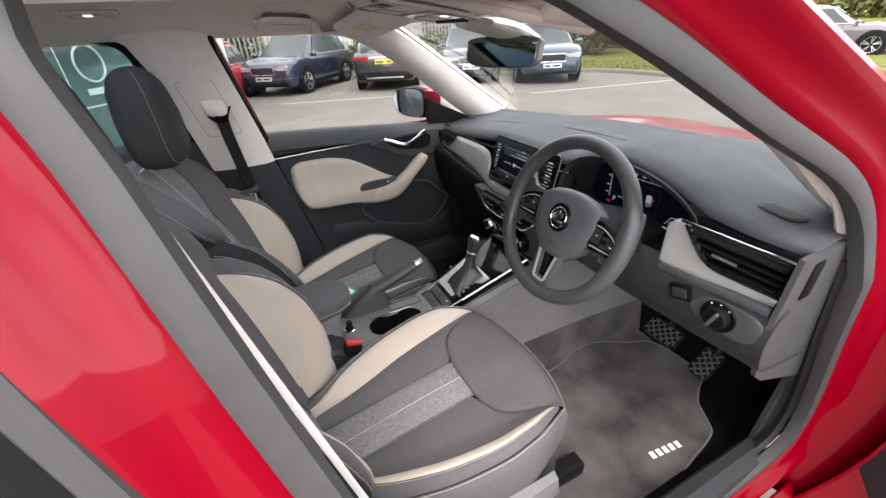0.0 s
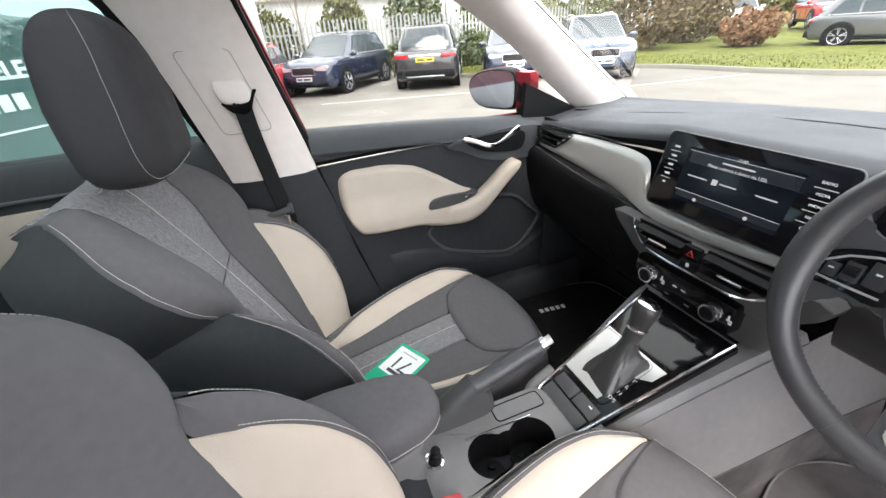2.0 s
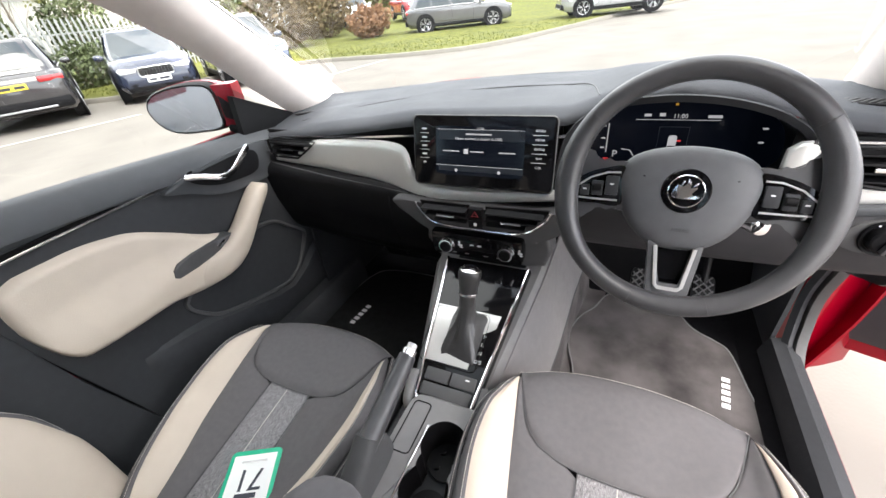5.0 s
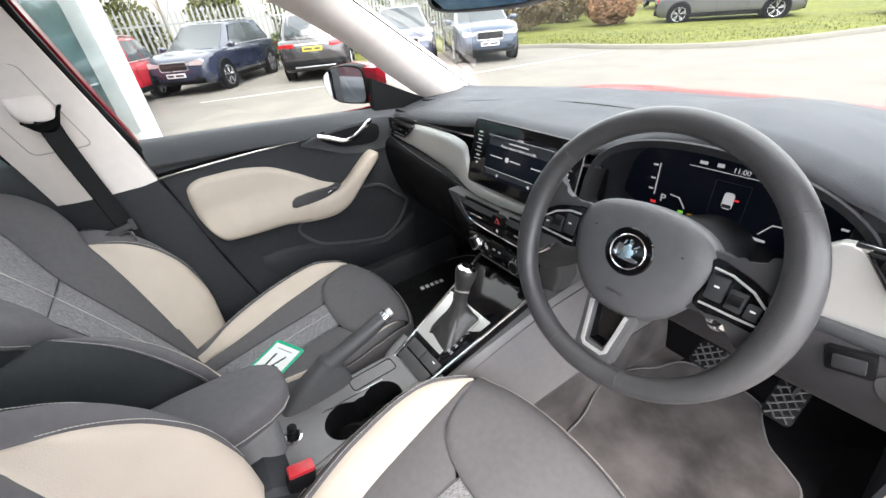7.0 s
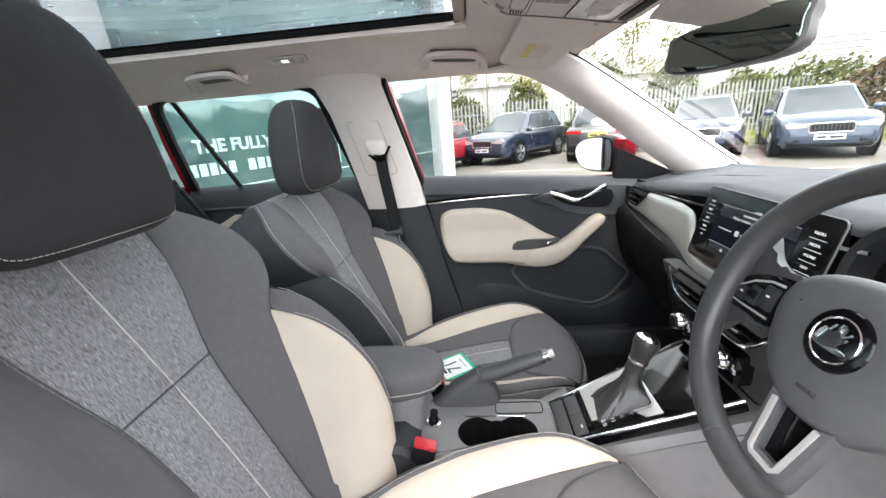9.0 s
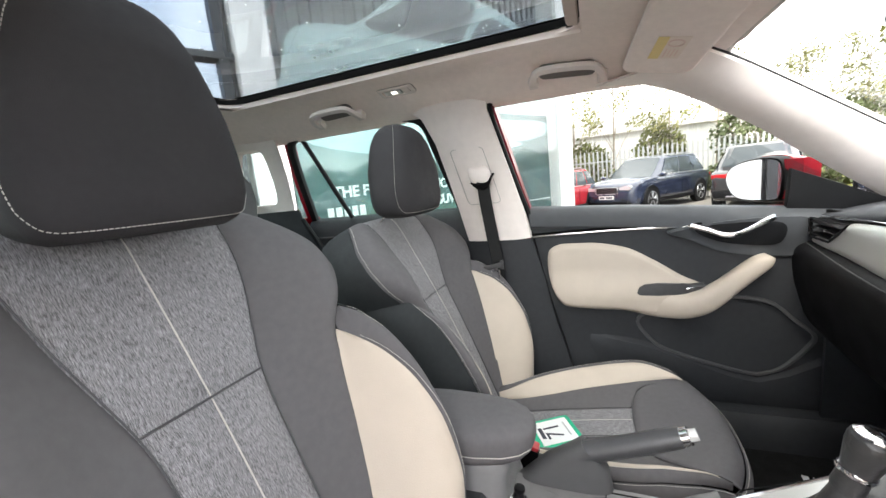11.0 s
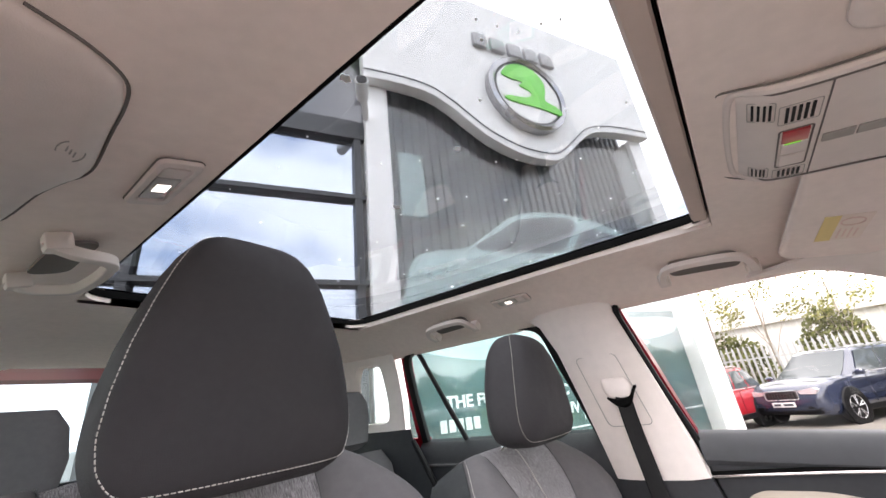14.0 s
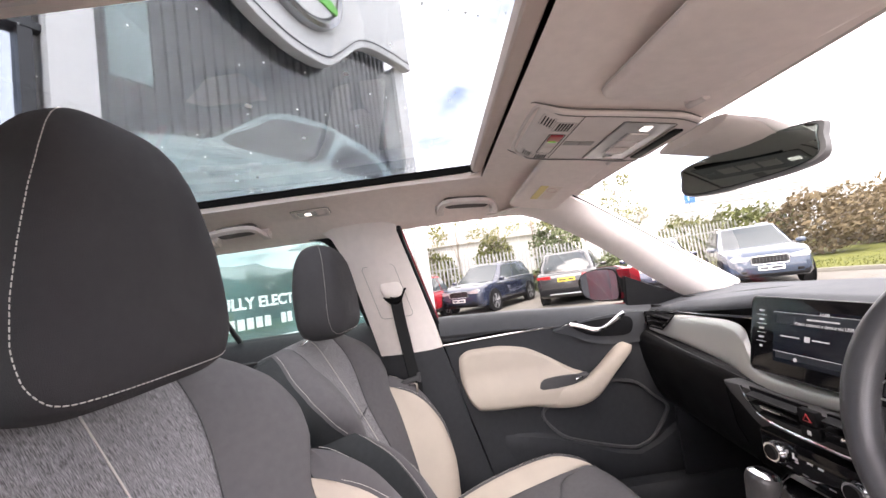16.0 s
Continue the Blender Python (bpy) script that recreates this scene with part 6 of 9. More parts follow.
loft(bm, [[Vector((lerp(0.20, 0.715, k / 12), p.y + 0.03 * (1 - k / 12) ** 2, p.z - 0.03 * (1 - k / 12))) for k in range(13)] for p in kb], closed=False)
solidify(bm, 0.005)
part("knee_panel", bm, M_KNEE, dash, "charcoal knee panel")
bm = B()
grid(bm, lambda a, b: Vector((0.712, lerp(0.155, 0.42, a), lerp(tab(a, [0, 0.15, 1], [0.90, 0.80, 0.70]), 1.07, b))), 8, 6)
solidify(bm, 0.008)
part("end_panel", bm, M_PANEL, dash)
bm = B()
prism(bm, [(p.x, p.y) for p in cr([(0.586, 0.915, 0), (0.597, 0.930, 0), (0.615, 0.941, 0), (0.66, 0.947, 0), (0.70, 0.940, 0), (0.702, 0.905, 0), (0.675, 0.889, 0), (0.62, 0.888, 0), (0.596, 0.895, 0)], 4, True)], (0, 0.160, 0), X, Z, 0.008, 0.003)
lsw = part("light_switch_panel", bm, M_PANEL, dash)
part("switch_bowl", lathe(B(), [(0.030, 0), (0.029, 0.004), (0.026, 0.003), (0.024, 0.0005), (0.001, 0.0)], (0.638, 0.151, 0.917), (0, -1, 0)), M_BLACK, lsw)
bm = B()
lathe(bm, [(0.022, 0), (0.0205, 0.012), (0.018, 0.014), (0.001, 0.014)], (0.638, 0.150, 0.917), (0, -1, 0))
part("light_switch", bm, M_BLACK, lsw)
part("switch_grip", box(B(), (0.638, 0.132, 0.917), (0.006, 0.012, 0.034), 0.003, Matrix.Rotation(0.35, 3, 'Y')), M_PANEL, lsw)
for q in (-0.6, 0.0, 0.6):
    part("switch_mark", box(B(), (0.638 + 0.0265 * math.sin(q), 0.1465, 0.917 + 0.0265 * math.cos(q)), (0.0025, 0.001, 0.002)), M_PRINT, lsw)
dim = part("dimmer_frame", box(B(), (0.563, 0.156, 0.921), (0.042, 0.010, 0.032), 0.003, Matrix.Rotation(-0.28, 3, 'Y')), M_BLACK, dash)
part("dimmer_switch", box(B(), (0.563, 0.150, 0.921), (0.028, 0.006, 0.018), 0.002, Matrix.Rotation(-0.28, 3, 'Y')), M_DARK, dim)

# ================================================================ steering wheel
WH = radians(21)
wheel = thing("steering_wheel", "three-spoke steering wheel in black leather with silver spokes", "steering wheel", Matrix(((1, 0, 0, 0.353), (0, math.sin(WH), -math.cos(WH), 0.027), (0, math.cos(WH), math.sin(WH), 1.020), (0, 0, 0, 1))))
bm = B()


def grip(a):
    """Radial size of the rim: fuller beside the two upper grips."""
    return 0.029 + 0.007 * max(0, math.cos(2 * a)) ** 2


loft(bm, [[Vector((math.cos(a), math.sin(a), 0)) * (0.1775 - grip(a) / 2 * (1 - math.cos(k))) + Z * 0.0165 * math.sin(k) for k in [2 * math.pi * j / 18 for j in range(18)]] for a in [2 * math.pi * i / 96 for i in range(97)]], caps=False)
rim = part("rim", bm, M_LEATHER, wheel, "black leather rim", sharp=1.2)
for a in (38, 142, -72, -108):
    c, s = math.cos(radians(a)), math.sin(radians(a))
    bm = B()
    sweep(bm, [(c * (0.1777 - (grip(radians(a)) / 2 + 0.0002) * (1 - math.cos(k))), s * (0.1777 - (grip(radians(a)) / 2 + 0.0002) * (1 - math.cos(k))), 0.0167 * math.sin(k)) for k in [2 * math.pi * i / 20 for i in range(20)]], 0.0006, 5, closed=True)
    part("rim_seam", bm, M_PANEL, rim)
bm = B()
stitches(bm, [((0.1768 - grip(a)) * math.cos(a), (0.1768 - grip(a)) * math.sin(a), -0.002) for a in np.linspace(0, 2 * math.pi, 200)], Vector((0, 0, 1)), 0.0026, 0.0030, 0.0004)
part("rim_stitching", bm, M_PANEL, rim)
hubp = cr([(-0.088, 0.030, 0), (-0.060, 0.056, 0), (0.0, 0.066, 0), (0.060, 0.056, 0), (0.088, 0.030, 0), (0.088, -0.005, 0), (0.068, -0.048, 0), (0.036, -0.076, 0), (0.0, -0.082, 0), (-0.036, -0.076, 0), (-0.068, -0.048, 0), (-0.088, -0.005, 0)], 4, True)
bm = B()
loft(bm, [[(p.x * k, p.y * k, z) for p in hubp] for z, k in ((-0.055, 0.85), (-0.035, 0.98), (-0.018, 1.0), (-0.008, 0.96), (-0.002, 0.86), (0.002, 0.70), (0.004, 0.45), (0.005, 0.15))])
hub = part("airbag_cover", bm, M_HUB, wheel, "dark grey airbag cover")
words("airbag_text", "AIRBAG", 0.0065, pose(0, -0.050, 0.0038), M_PANEL, hub)
for sx in (-1, 1):
    part("cover_mark", box(B(), (sx * 0.052, 0.022, 0.0020), (0.010, 0.0015, 0.001)), M_BLACK, hub)
bm = B()
lathe(bm, [(0.0225, 0.001), (0.0225, 0.0074), (0.0215, 0.0082), (0.0205, 0.0070)], (-0.002, 0.005, 0), Z)
bdg = part("badge", bm, M_CHROME, hub, "round chrome badge")
part("badge_ring", lathe(B(), [(0.0305, 0.0), (0.0305, 0.0046), (0.0290, 0.0060), (0.0152, 0.0066)], (-0.002, 0.005, 0), Z), M_GLOSS, bdg)
part("badge_disc", lathe(B(), [(0.0206, 0.001), (0.0206, 0.0072), (0.012, 0.0074), (0.0001, 0.0076)], (-0.002, 0.005, 0), Z), M_GLOSS, bdg)
for bx_, by_, l_, an in ((-0.006, 0.0095, 0.010, 1.15), (0.0005, 0.0115, 0.010, 1.45), (0.0095, 0.0085, 0.009, 0.75), (-0.0105, 0.001, 0.008, 0.15)):
    part("badge_bar", box(B(), (bx_ - 0.002, by_ + 0.005, 0.0082), (l_, 0.0022, 0.0014), 0.0004, Matrix.Rotation(an, 3, 'Z')), M_CHROME, bdg)
bm = B()
prism(bm, [(p.x * 1.02, p.y * 1.02) for p in cr([(-0.017, -0.006, 0), (-0.008, -0.010, 0), (0.012, -0.010, 0), (0.016, -0.006, 0), (0.006, -0.004, 0), (0.013, 0.006, 0), (0.004, 0.004, 0), (0.004, 0.014, 0), (-0.004, 0.006, 0), (-0.012, 0.008, 0)], 3, True)], (-0.002, 0.005, 0.0078), X, Y, 0.0014, 0.0003)
part("badge_shape", bm, M_CHROME, bdg)
for sx in (-1, 1):
    pts = [(sx * p.x, p.y) for p in cr([(0.078, 0.031, 0), (0.108, 0.030, 0), (0.134, 0.020, 0), (0.156, 0.002, 0), (0.158, -0.014, 0), (0.148, -0.023, 0), (0.115, -0.023, 0), (0.080, -0.022, 0)], 4, True)]
    web = [(sx * p.x, p.y) for p in cr([(0.070, 0.036, 0), (0.105, 0.040, 0), (0.128, 0.050, 0), (0.152, 0.076, 0), (0.162, 0.050, 0), (0.166, 0.0, 0), (0.160, -0.045, 0), (0.147, -0.062, 0), (0.128, -0.036, 0), (0.100, -0.028, 0), (0.070, -0.028, 0)], 4, True)]
    part("spoke_web", prism(B(), web, (0, 0, -0.024), X, Y, 0.014, 0.005), M_LEATHER, wheel)
    sp = part("side_spoke", prism(B(), pts, (0, 0, -0.022), X, Y, 0.016, 0.004), M_GLOSS, wheel, "glossy black side spoke with keys")
    bm = B()
    sweep(bm, [(sx * x, y, -0.005) for x, y in ((0.086, 0.0245), (0.104, 0.0235), (0.126, 0.0155), (0.1455, 0.0005), (0.149, -0.0045), (0.149, -0.010), (0.145, -0.0155), (0.120, -0.0165), (0.086, -0.0165))], 0.0014, 6)
    part("spoke_trim", bm, M_SPOKE, sp, "silver key surround")
    for kx, kw in ((0.096, 0.018), (0.116, 0.016), (0.133, 0.013)):
        k = part("key", box(B(), (sx * kx, 0.005 - 0.25 * (kx - 0.096), -0.005), (kw, 0.028 - 0.30 * (kx - 0.096), 0.006), 0.002), M_DARK if kx != 0.118 else M_BLACK, sp)
        part("key_mark", box(B(), (sx * kx, 0.007 - 0.25 * (kx - 0.096), -0.0016), (0.005, 0.002, 0.0005)), M_PRINT, k)
    part("key_roller", cyl(B(), (sx * 0.110, 0.001, -0.004), (sx * 0.122, 0.001, -0.004), 0.006, seg=14), M_BLACK, sp)
bm = B()
prism(bm, [(p[0], p[1]) for p in [(-0.036, -0.068), (-0.024, -0.074), (-0.0155, -0.135), (0.0155, -0.135), (0.024, -0.074), (0.036, -0.068), (0.028, -0.146), (0.022, -0.157), (-0.022, -0.157), (-0.028, -0.146)]], (0, 0, -0.020), X, Y, 0.016, 0.004)
ls = part("lower_spoke", bm, M_HUB, wheel, "dark grey lower spoke with silver inlay")
bm = B()
sweep(bm, [(-0.025, -0.076, -0.003), (-0.0175, -0.134, -0.003), (-0.013, -0.139, -0.003), (0.013, -0.139, -0.003), (0.0175, -0.134, -0.003), (0.025, -0.076, -0.003)], 0, 8, flat=(0.0055, 0.004), up=Z)
part("silver_inlay", bm, M_SPOKE, ls, "silver inlay")
bm = B()
prism(bm, [(-0.024, -0.070), (0.024, -0.070), (0.0155, -0.135), (-0.0155, -0.135)], (0, 0, -0.026), X, Y, 0.008)
part("spoke_filler", bm, M_GLOSS, ls)
bm = B()
lathe(bm, [(0.055, -0.05), (0.060, -0.08), (0.062, -0.14), (0.066, -0.30)], (0, -0.01, 0), -Z * -1)
part("column", bm, M_DARK, wheel)
for sx, ll in ((-1, 0.125), (1, 0.135)):
    st = part("stalk", sweep(B(), [(sx * 0.05, 0.0, -0.085), (sx * 0.10, 0.004, -0.080), (sx * ll, 0.008, -0.070)], lambda k: 0.009 + 0.006 * k, 12), M_BLACK, wheel, "black column stalk")
    part("stalk_mark", box(B(), (sx * ll, 0.010, -0.055), (0.012, 0.003, 0.002)), M_PRINT, st)
bm = B()
lathe(bm, [(0.016, 0), (0.016, 0.02), (0.010, 0.024)], (0.45, 0.075, 0.965), (0.4, -0.8, 0.2))
part("ignition_cylinder", bm, M_CHROME, dash, "chrome ignition barrel")

# ================================================================ centre console
con = thing("centre_console", "charcoal centre console with selector panel, cup holders and armrest", "centre console")
bm = B()
CS = [(0.30, -0.135, 0.150, 0.745), (0.16, -0.125, 0.145, 0.735), (0.05, -0.100, 0.128, 0.695), (-0.06, -0.078, 0.108, 0.648), (-0.13, -0.070, 0.098, 0.612), (-0.165, -0.062, 0.088, 0.585), (-0.18, -0.06, 0.085, 0.54)]
loft(bm, [[(x0 - 0.03, y, 0.37), (x0 - 0.012, y, z - 0.08), (x0, y, z - 0.02), (x0 + 0.012, y, z), (x1 - 0.012, y, z), (x1, y, z - 0.02), (x1 + 0.012, y, z - 0.08), (x1 + 0.03, y, 0.37)] for y, x0, x1, z in CS])
part("front_body", bm, M_GREY, con, "grey soft-touch front console")
bm = B()
loft(bm, [[(-0.085, y, 0.37), (-0.085, y, z - 0.01), (-0.075, y, z), (0.118, y, z), (0.128, y, z - 0.01), (0.13, y, 0.37)] for y, z in ((-0.15, 0.575), (-0.40, 0.575), (-0.43, 0.65), (-0.46, 0.675), (-0.80, 0.675), (-0.86, 0.60))])
part("rear_body", bm, M_DARK, con)
# selector panel: frame of sloped plane
pa, pb, pc = Vector((-0.040, -0.148, 0.630)), Vector((0.072, -0.148, 0.630)), Vector((-0.075, 0.150, 0.758))
sl_y = (Vector((0, 0.298, 0.128))).normalized()
sl_n = X.cross(sl_y)
bm = B()
prism(bm, [(-0.045, 0.0), (0.080, 0.0), (0.118, 0.325), (-0.085, 0.325)], Vector((0, -0.150, 0.612)), X, sl_y, 0.018, 0.003)
plate = part("selector_plate", bm, M_GLOSS, con, "glossy black selector plate")
bm = B()
for a, b, c_ in (((-0.040, 0.004), (-0.080, 0.325), 0), ((0.075, 0.004), (0.113, 0.325), 0)):
    p0, p1 = [Vector((0, -0.150, 0.612)) + X * q[0] + sl_y * q[1] + sl_n * 0.019 for q in (a, b)]
    sweep(bm, [p0, p1], 0.0032, 8)
p0 = Vector((0, -0.150, 0.612)) + sl_n * 0.019
sweep(bm, cr([p0 + X * -0.040 + sl_y * 0.004, p0 + X * -0.028 + sl_y * -0.006, p0 + X * 0.018 + sl_y * -0.009, p0 + X * 0.063 + sl_y * -0.006, p0 + X * 0.075 + sl_y * 0.004], 4), 0.0032, 8)
part("chrome_frame", bm, M_CHROME, con, "chrome frame of the selector panel")
bm = B()
sweep(bm, cr([p0 + X * -0.060 + sl_y * 0.05 - sl_n * 0.008, p0 + X * -0.052 + sl_y * -0.01 - sl_n * 0.008, p0 + X * -0.02 + sl_y * -0.024 - sl_n * 0.008, p0 + X * 0.055 + sl_y * -0.024 - sl_n * 0.008, p0 + X * 0.088 + sl_y * -0.01 - sl_n * 0.008, p0 + X * 0.096 + sl_y * 0.05 - sl_n * 0.008], 5), 0.013, 10)
part("panel_bolster", bm, M_GREY, con)
SLM = Matrix((X, sl_y, sl_n)).transposed()
for r_ in range(2):
    for x_, w_ in ((-0.0085, 0.052), (0.0465, 0.052)) if r_ else ((0.018, 0.104),):
        q = p0 + X * x_ + sl_y * (0.020 + 0.030 * r_) + sl_n * 0.001
        part("blank_key", box(B(), q, (w_, 0.026, 0.006), 0.002, SLM), M_PANEL, con)
part("key_mark", box(B(), p0 + X * 0.055 + sl_y * 0.055 + sl_n * 0.0045, (0.008, 0.003, 0.0006), 0, SLM), M_PRINT, con)
bm = B()
sweep(bm, [p0 + X * p[0] + sl_y * (0.135 + p[1]) + sl_n * 0.0008 for p in rrect(0.125, 0.125, 0.012, 4)], 0.0012, 5, closed=True)
part("panel_line", bm, M_BLACK, con)
bm = B()
prism(bm, [(-0.046, 0.076), (0.047, 0.076), (0.050, 0.150), (0.080, 0.172), (0.084, 0.202), (-0.060, 0.202)], p0 - sl_n * 0.0005, X, sl_y, 0.0022, 0.0008)
part("gaiter_surround", bm, M_SILVER, con, "pale silver plate round the gaiter")
for i, wd in enumerate(("P", "R", "N", "D/S")):
    words("gear_letter", wd, 0.0105, Matrix.Translation(p0 + X * 0.062 + sl_y * (0.150 - 0.018 * i) + sl_n * 0.0008) @ SLM.to_4x4(), M_PRINT, con)
# open tray at the front of the console
bm = B()
box(bm, (0.015, 0.185, 0.735), (0.17, 0.10, 0.012), 0.004, SLM)
part("front_tray", bm, M_BLACK, con)
# cup holders
bm = B()
ANG = [2 * math.pi * i / 72 for i in range(72)]
outr = [Vector((0.040 + 0.078 * math.copysign(abs(math.cos(q)) ** 0.22, math.cos(q)), -0.305 + 0.150 * math.copysign(abs(math.sin(q)) ** 0.22, math.sin(q)), 0)) for q in ANG]


def twin(an):
    """Point on the outline of the two overlapping cups, in one direction."""
    u = Vector((math.cos(an), math.sin(an), 0))
    best = 0.030
    for cy in (0.040, -0.040):
        b_ = u.y * cy
        ds = b_ * b_ - cy * cy + 0.040 ** 2
        if ds > 0:
            best = max(best, b_ + math.sqrt(ds))
    return Vector((0.058, -0.275, 0)) + u * best


innr = [twin(q) for q in ANG]
zt = 0.648
rows = [[p + Z * 0.575 for p in outr], [p + Z * (zt - 0.006) for p in outr], [lerp(p, Vector((0.040, -0.305, 0)), 0.04) + Z * zt for p in outr], [p + Z * zt for p in innr], [lerp(p, Vector((0.058, -0.278, 0)), 0.03) + Z * (zt - 0.004) for p in innr], [lerp(p, Vector((0.058, -0.278, 0)), 0.08) + Z * 0.583 for p in innr]]
loft(bm, rows[:4], caps=False)
cup = part("cup_holder", bm, M_GREY, con, "twin cup holder tray")
bm = B()
loft(bm, rows[3:], caps=False)
part("well", bm, M_BLACK, cup, "black well")
for cy in (-0.235, -0.320):
    bm = B()
    lathe(bm, [(0.034, 0.0), (0.034, 0.003), (0.001, 0.0035)], (0.058, cy, 0.582), Z)
    for k in range(4):
        a = radians(45 + 90 * k)
        lathe(bm, [(0.006, 0.003), (0.006, 0.007), (0.001, 0.0075)], (0.058 + 0.02 * math.cos(a), cy + 0.02 * math.sin(a), 0.582), Z, 10)
    part("rubber_mat", bm, M_BLACK, cup, "black rubber mat with studs")
for sx in (-1, 1):
    bm = B()
    lathe(bm, [(0.012, 0), (0.010, 0.05), (0.001, 0.055)], (0.058 + sx * 0.040, -0.278, 0.585), Z, 12)
    part("divider", bm, M_BLACK, cup)
bm = B()
sweep(bm, [(0.018, -0.345, zt + 0.003), (0.020, -0.215, zt + 0.002)], 0, 8, flat=(0.003, 0.002), up=Z)
part("chrome_edge", bm, M_CHROME, cup)
bm = B()
sweep(bm, [(-0.008 + p[0], -0.225 + p[1], zt + 0.0006) for p in rrect(0.034, 0.10, 0.008, 3)], 0.0012, 5, closed=True)
part("tray_line", bm, M_BLACK, con)
bm = B()
so = Vector((0.030, -0.408, 0.647))
lathe(bm, [(0.0165, 0), (0.0165, 0.005), (0.013, 0.006), (0.012, 0.002)], so, (0, 0.15, 0.98))
so_ = part("power_socket", bm, M_CHROME, con, "chrome-ringed power socket plug")
bm = B()
lathe(bm, [(0.010, 0.002), (0.010, 0.012), (0.007, 0.020), (0.009, 0.026), (0.008, 0.030), (0.001, 0.031)], so, (0, 0.15, 0.98))
part("socket_plug", bm, M_BLACK, so_)
# armrest
bm = B()
AR = [(-0.66, 0.074, 0.772, 0.700), (-0.55, 0.073, 0.779, 0.702), (-0.47, 0.069, 0.779, 0.706), (-0.425, 0.060, 0.777, 0.712), (-0.400, 0.047, 0.772, 0.718), (-0.386, 0.030, 0.764, 0.726), (-0.381, 0.016, 0.757, 0.736)]
AX = -0.014
loft(bm, [[(AX + w * math.copysign(abs(math.cos(a)) ** 0.5, math.cos(a)), y, (zt_ + zb) / 2 + (zt_ - zb) / 2 * math.copysign(abs(math.sin(a)) ** 0.6, math.sin(a))) for a in [2 * math.pi * i / 28 for i in range(28)]] for y, w, zt_, zb in AR])
ar = part("armrest", bm, M_CLOTH, con, "charcoal cloth armrest lid with cream stitching")
bm = B()
stitches(bm, [Vector((AX + (w + 0.001) * s, y, 0.736)) for s, lst in ((1, AR[:-1]),) for y, w, _, _ in lst] + [Vector((AX - (w + 0.001), y, 0.736)) for y, w, _, _ in reversed(AR[:-1])], Vector((0.4, 0.6, 0.6)), 0.0040, 0.0012, 0.0009)
part("stitching", bm, M_STITCH, ar, "cream stitching")
bm = B()
loft(bm, [[(AX + w * math.copysign(abs(math.cos(q)) ** 0.35, math.cos(q)), -0.545 + l_ * math.copysign(abs(math.sin(q)) ** 0.35, math.sin(q)), z) for q in ANG[::2]] for z, w, l_ in ((0.63, 0.086, 0.128), (0.66, 0.076, 0.122), (0.69, 0.064, 0.122), (0.708, 0.062, 0.128), (0.716, 0.058, 0.126))])
part("armrest_base", bm, M_GREY, con)

# selector lever
sl = thing("gear_selector", "automatic gear selector with leather gaiter and chrome-topped knob", "gear lever")
g0 = Vector((0.018, -0.030, 0.672))
gt = Vector((0.026, 0.016, 0.832))
bm = B()
rings = []
for k, h in enumerate(np.linspace(0, 0.100, 22)):
    w = curve_tab(h, [0, 0.006, 0.020, 0.038, 0.056, 0.080, 0.100], [0.052, 0.051, 0.046, 0.034, 0.023, 0.0180, 0.0165])
    e = tab(h, [0, 0.03, 0.10], [0.28, 0.45, 1.0])
    amp = 0.26 * math.sin(math.pi * min(1, h / 0.085)) ** 0.7 if h < 0.085 else 0.0
    c = lerp(g0, gt, h / 0.16)
    ring = []
    for i in range(48):
        a = 2 * math.pi * i / 48
        f = 1 + amp * (abs(math.sin(2 * a + 22 * h)) - 0.6 + 0.55 * noise.noise(Vector((3 * math.cos(a), 3 * math.sin(a), 34 * h))))
        ring.append(c + X * (w * 0.82 * f * math.copysign(abs(math.cos(a)) ** e, math.cos(a))) + sl_y * (w * 1.10 * f * math.copysign(abs(math.sin(a)) ** e, math.sin(a))))
    rings.append(ring)
loft(bm, rings)
part("gaiter", bm, M_GAITER, sl, "creased black leather gaiter", sharp=1.5)
ax = (gt - g0).normalized()
bm = B()
lathe(bm, [(0.0150, 0.086), (0.0166, 0.092), (0.0160, 0.104), (0.0170, 0.120), (0.0200, 0.136), (0.0228, 0.150), (0.0232, 0.158), (0.0215, 0.165), (0.018, 0.168)], g0, ax)
part("knob", bm, M_GAITER, sl, "black leather knob")
bm = B()
lathe(bm, [(0.0215, 0.160), (0.0205, 0.167), (0.014, 0.171), (0.001, 0.172)], g0, ax)
kt = part("knob_cap", bm, M_CHROME, sl, "chrome knob cap")
part("cap_inlay", lathe(B(), [(0.013, 0.170), (0.012, 0.173), (0.001, 0.1735)], g0, ax), M_GLOSS, kt)
part("collar", lathe(B(), [(0.0188, 0.112), (0.0195, 0.115), (0.0188, 0.118)], g0, ax), M_CHROME, sl)

# handbrake
hb = thing("handbrake", "black leather handbrake lever with silver button, lowered", "handbrake")
bm = B()
loft(bm, [[Vector((-0.038 + w * math.copysign(abs(math.cos(q)) ** 0.6, math.cos(q)), (y0 + y1) / 2 + (y1 - y0) / 2 * math.copysign(abs(math.sin(q)) ** 0.6, math.sin(q)), z + t_ * math.sin(q))) for q in ANG[::3]] for z, y0, y1, w, t_ in ((0.640, -0.420, -0.262, 0.026, 0.0), (0.660, -0.400, -0.264, 0.024, 0.0), (0.685, -0.370, -0.268, 0.023, -0.004), (0.705, -0.330, -0.276, 0.020, -0.010), (0.716, -0.310, -0.284, 0.0195, -0.014))])
part("boot", bm, M_PANEL, hb)
bm = B()
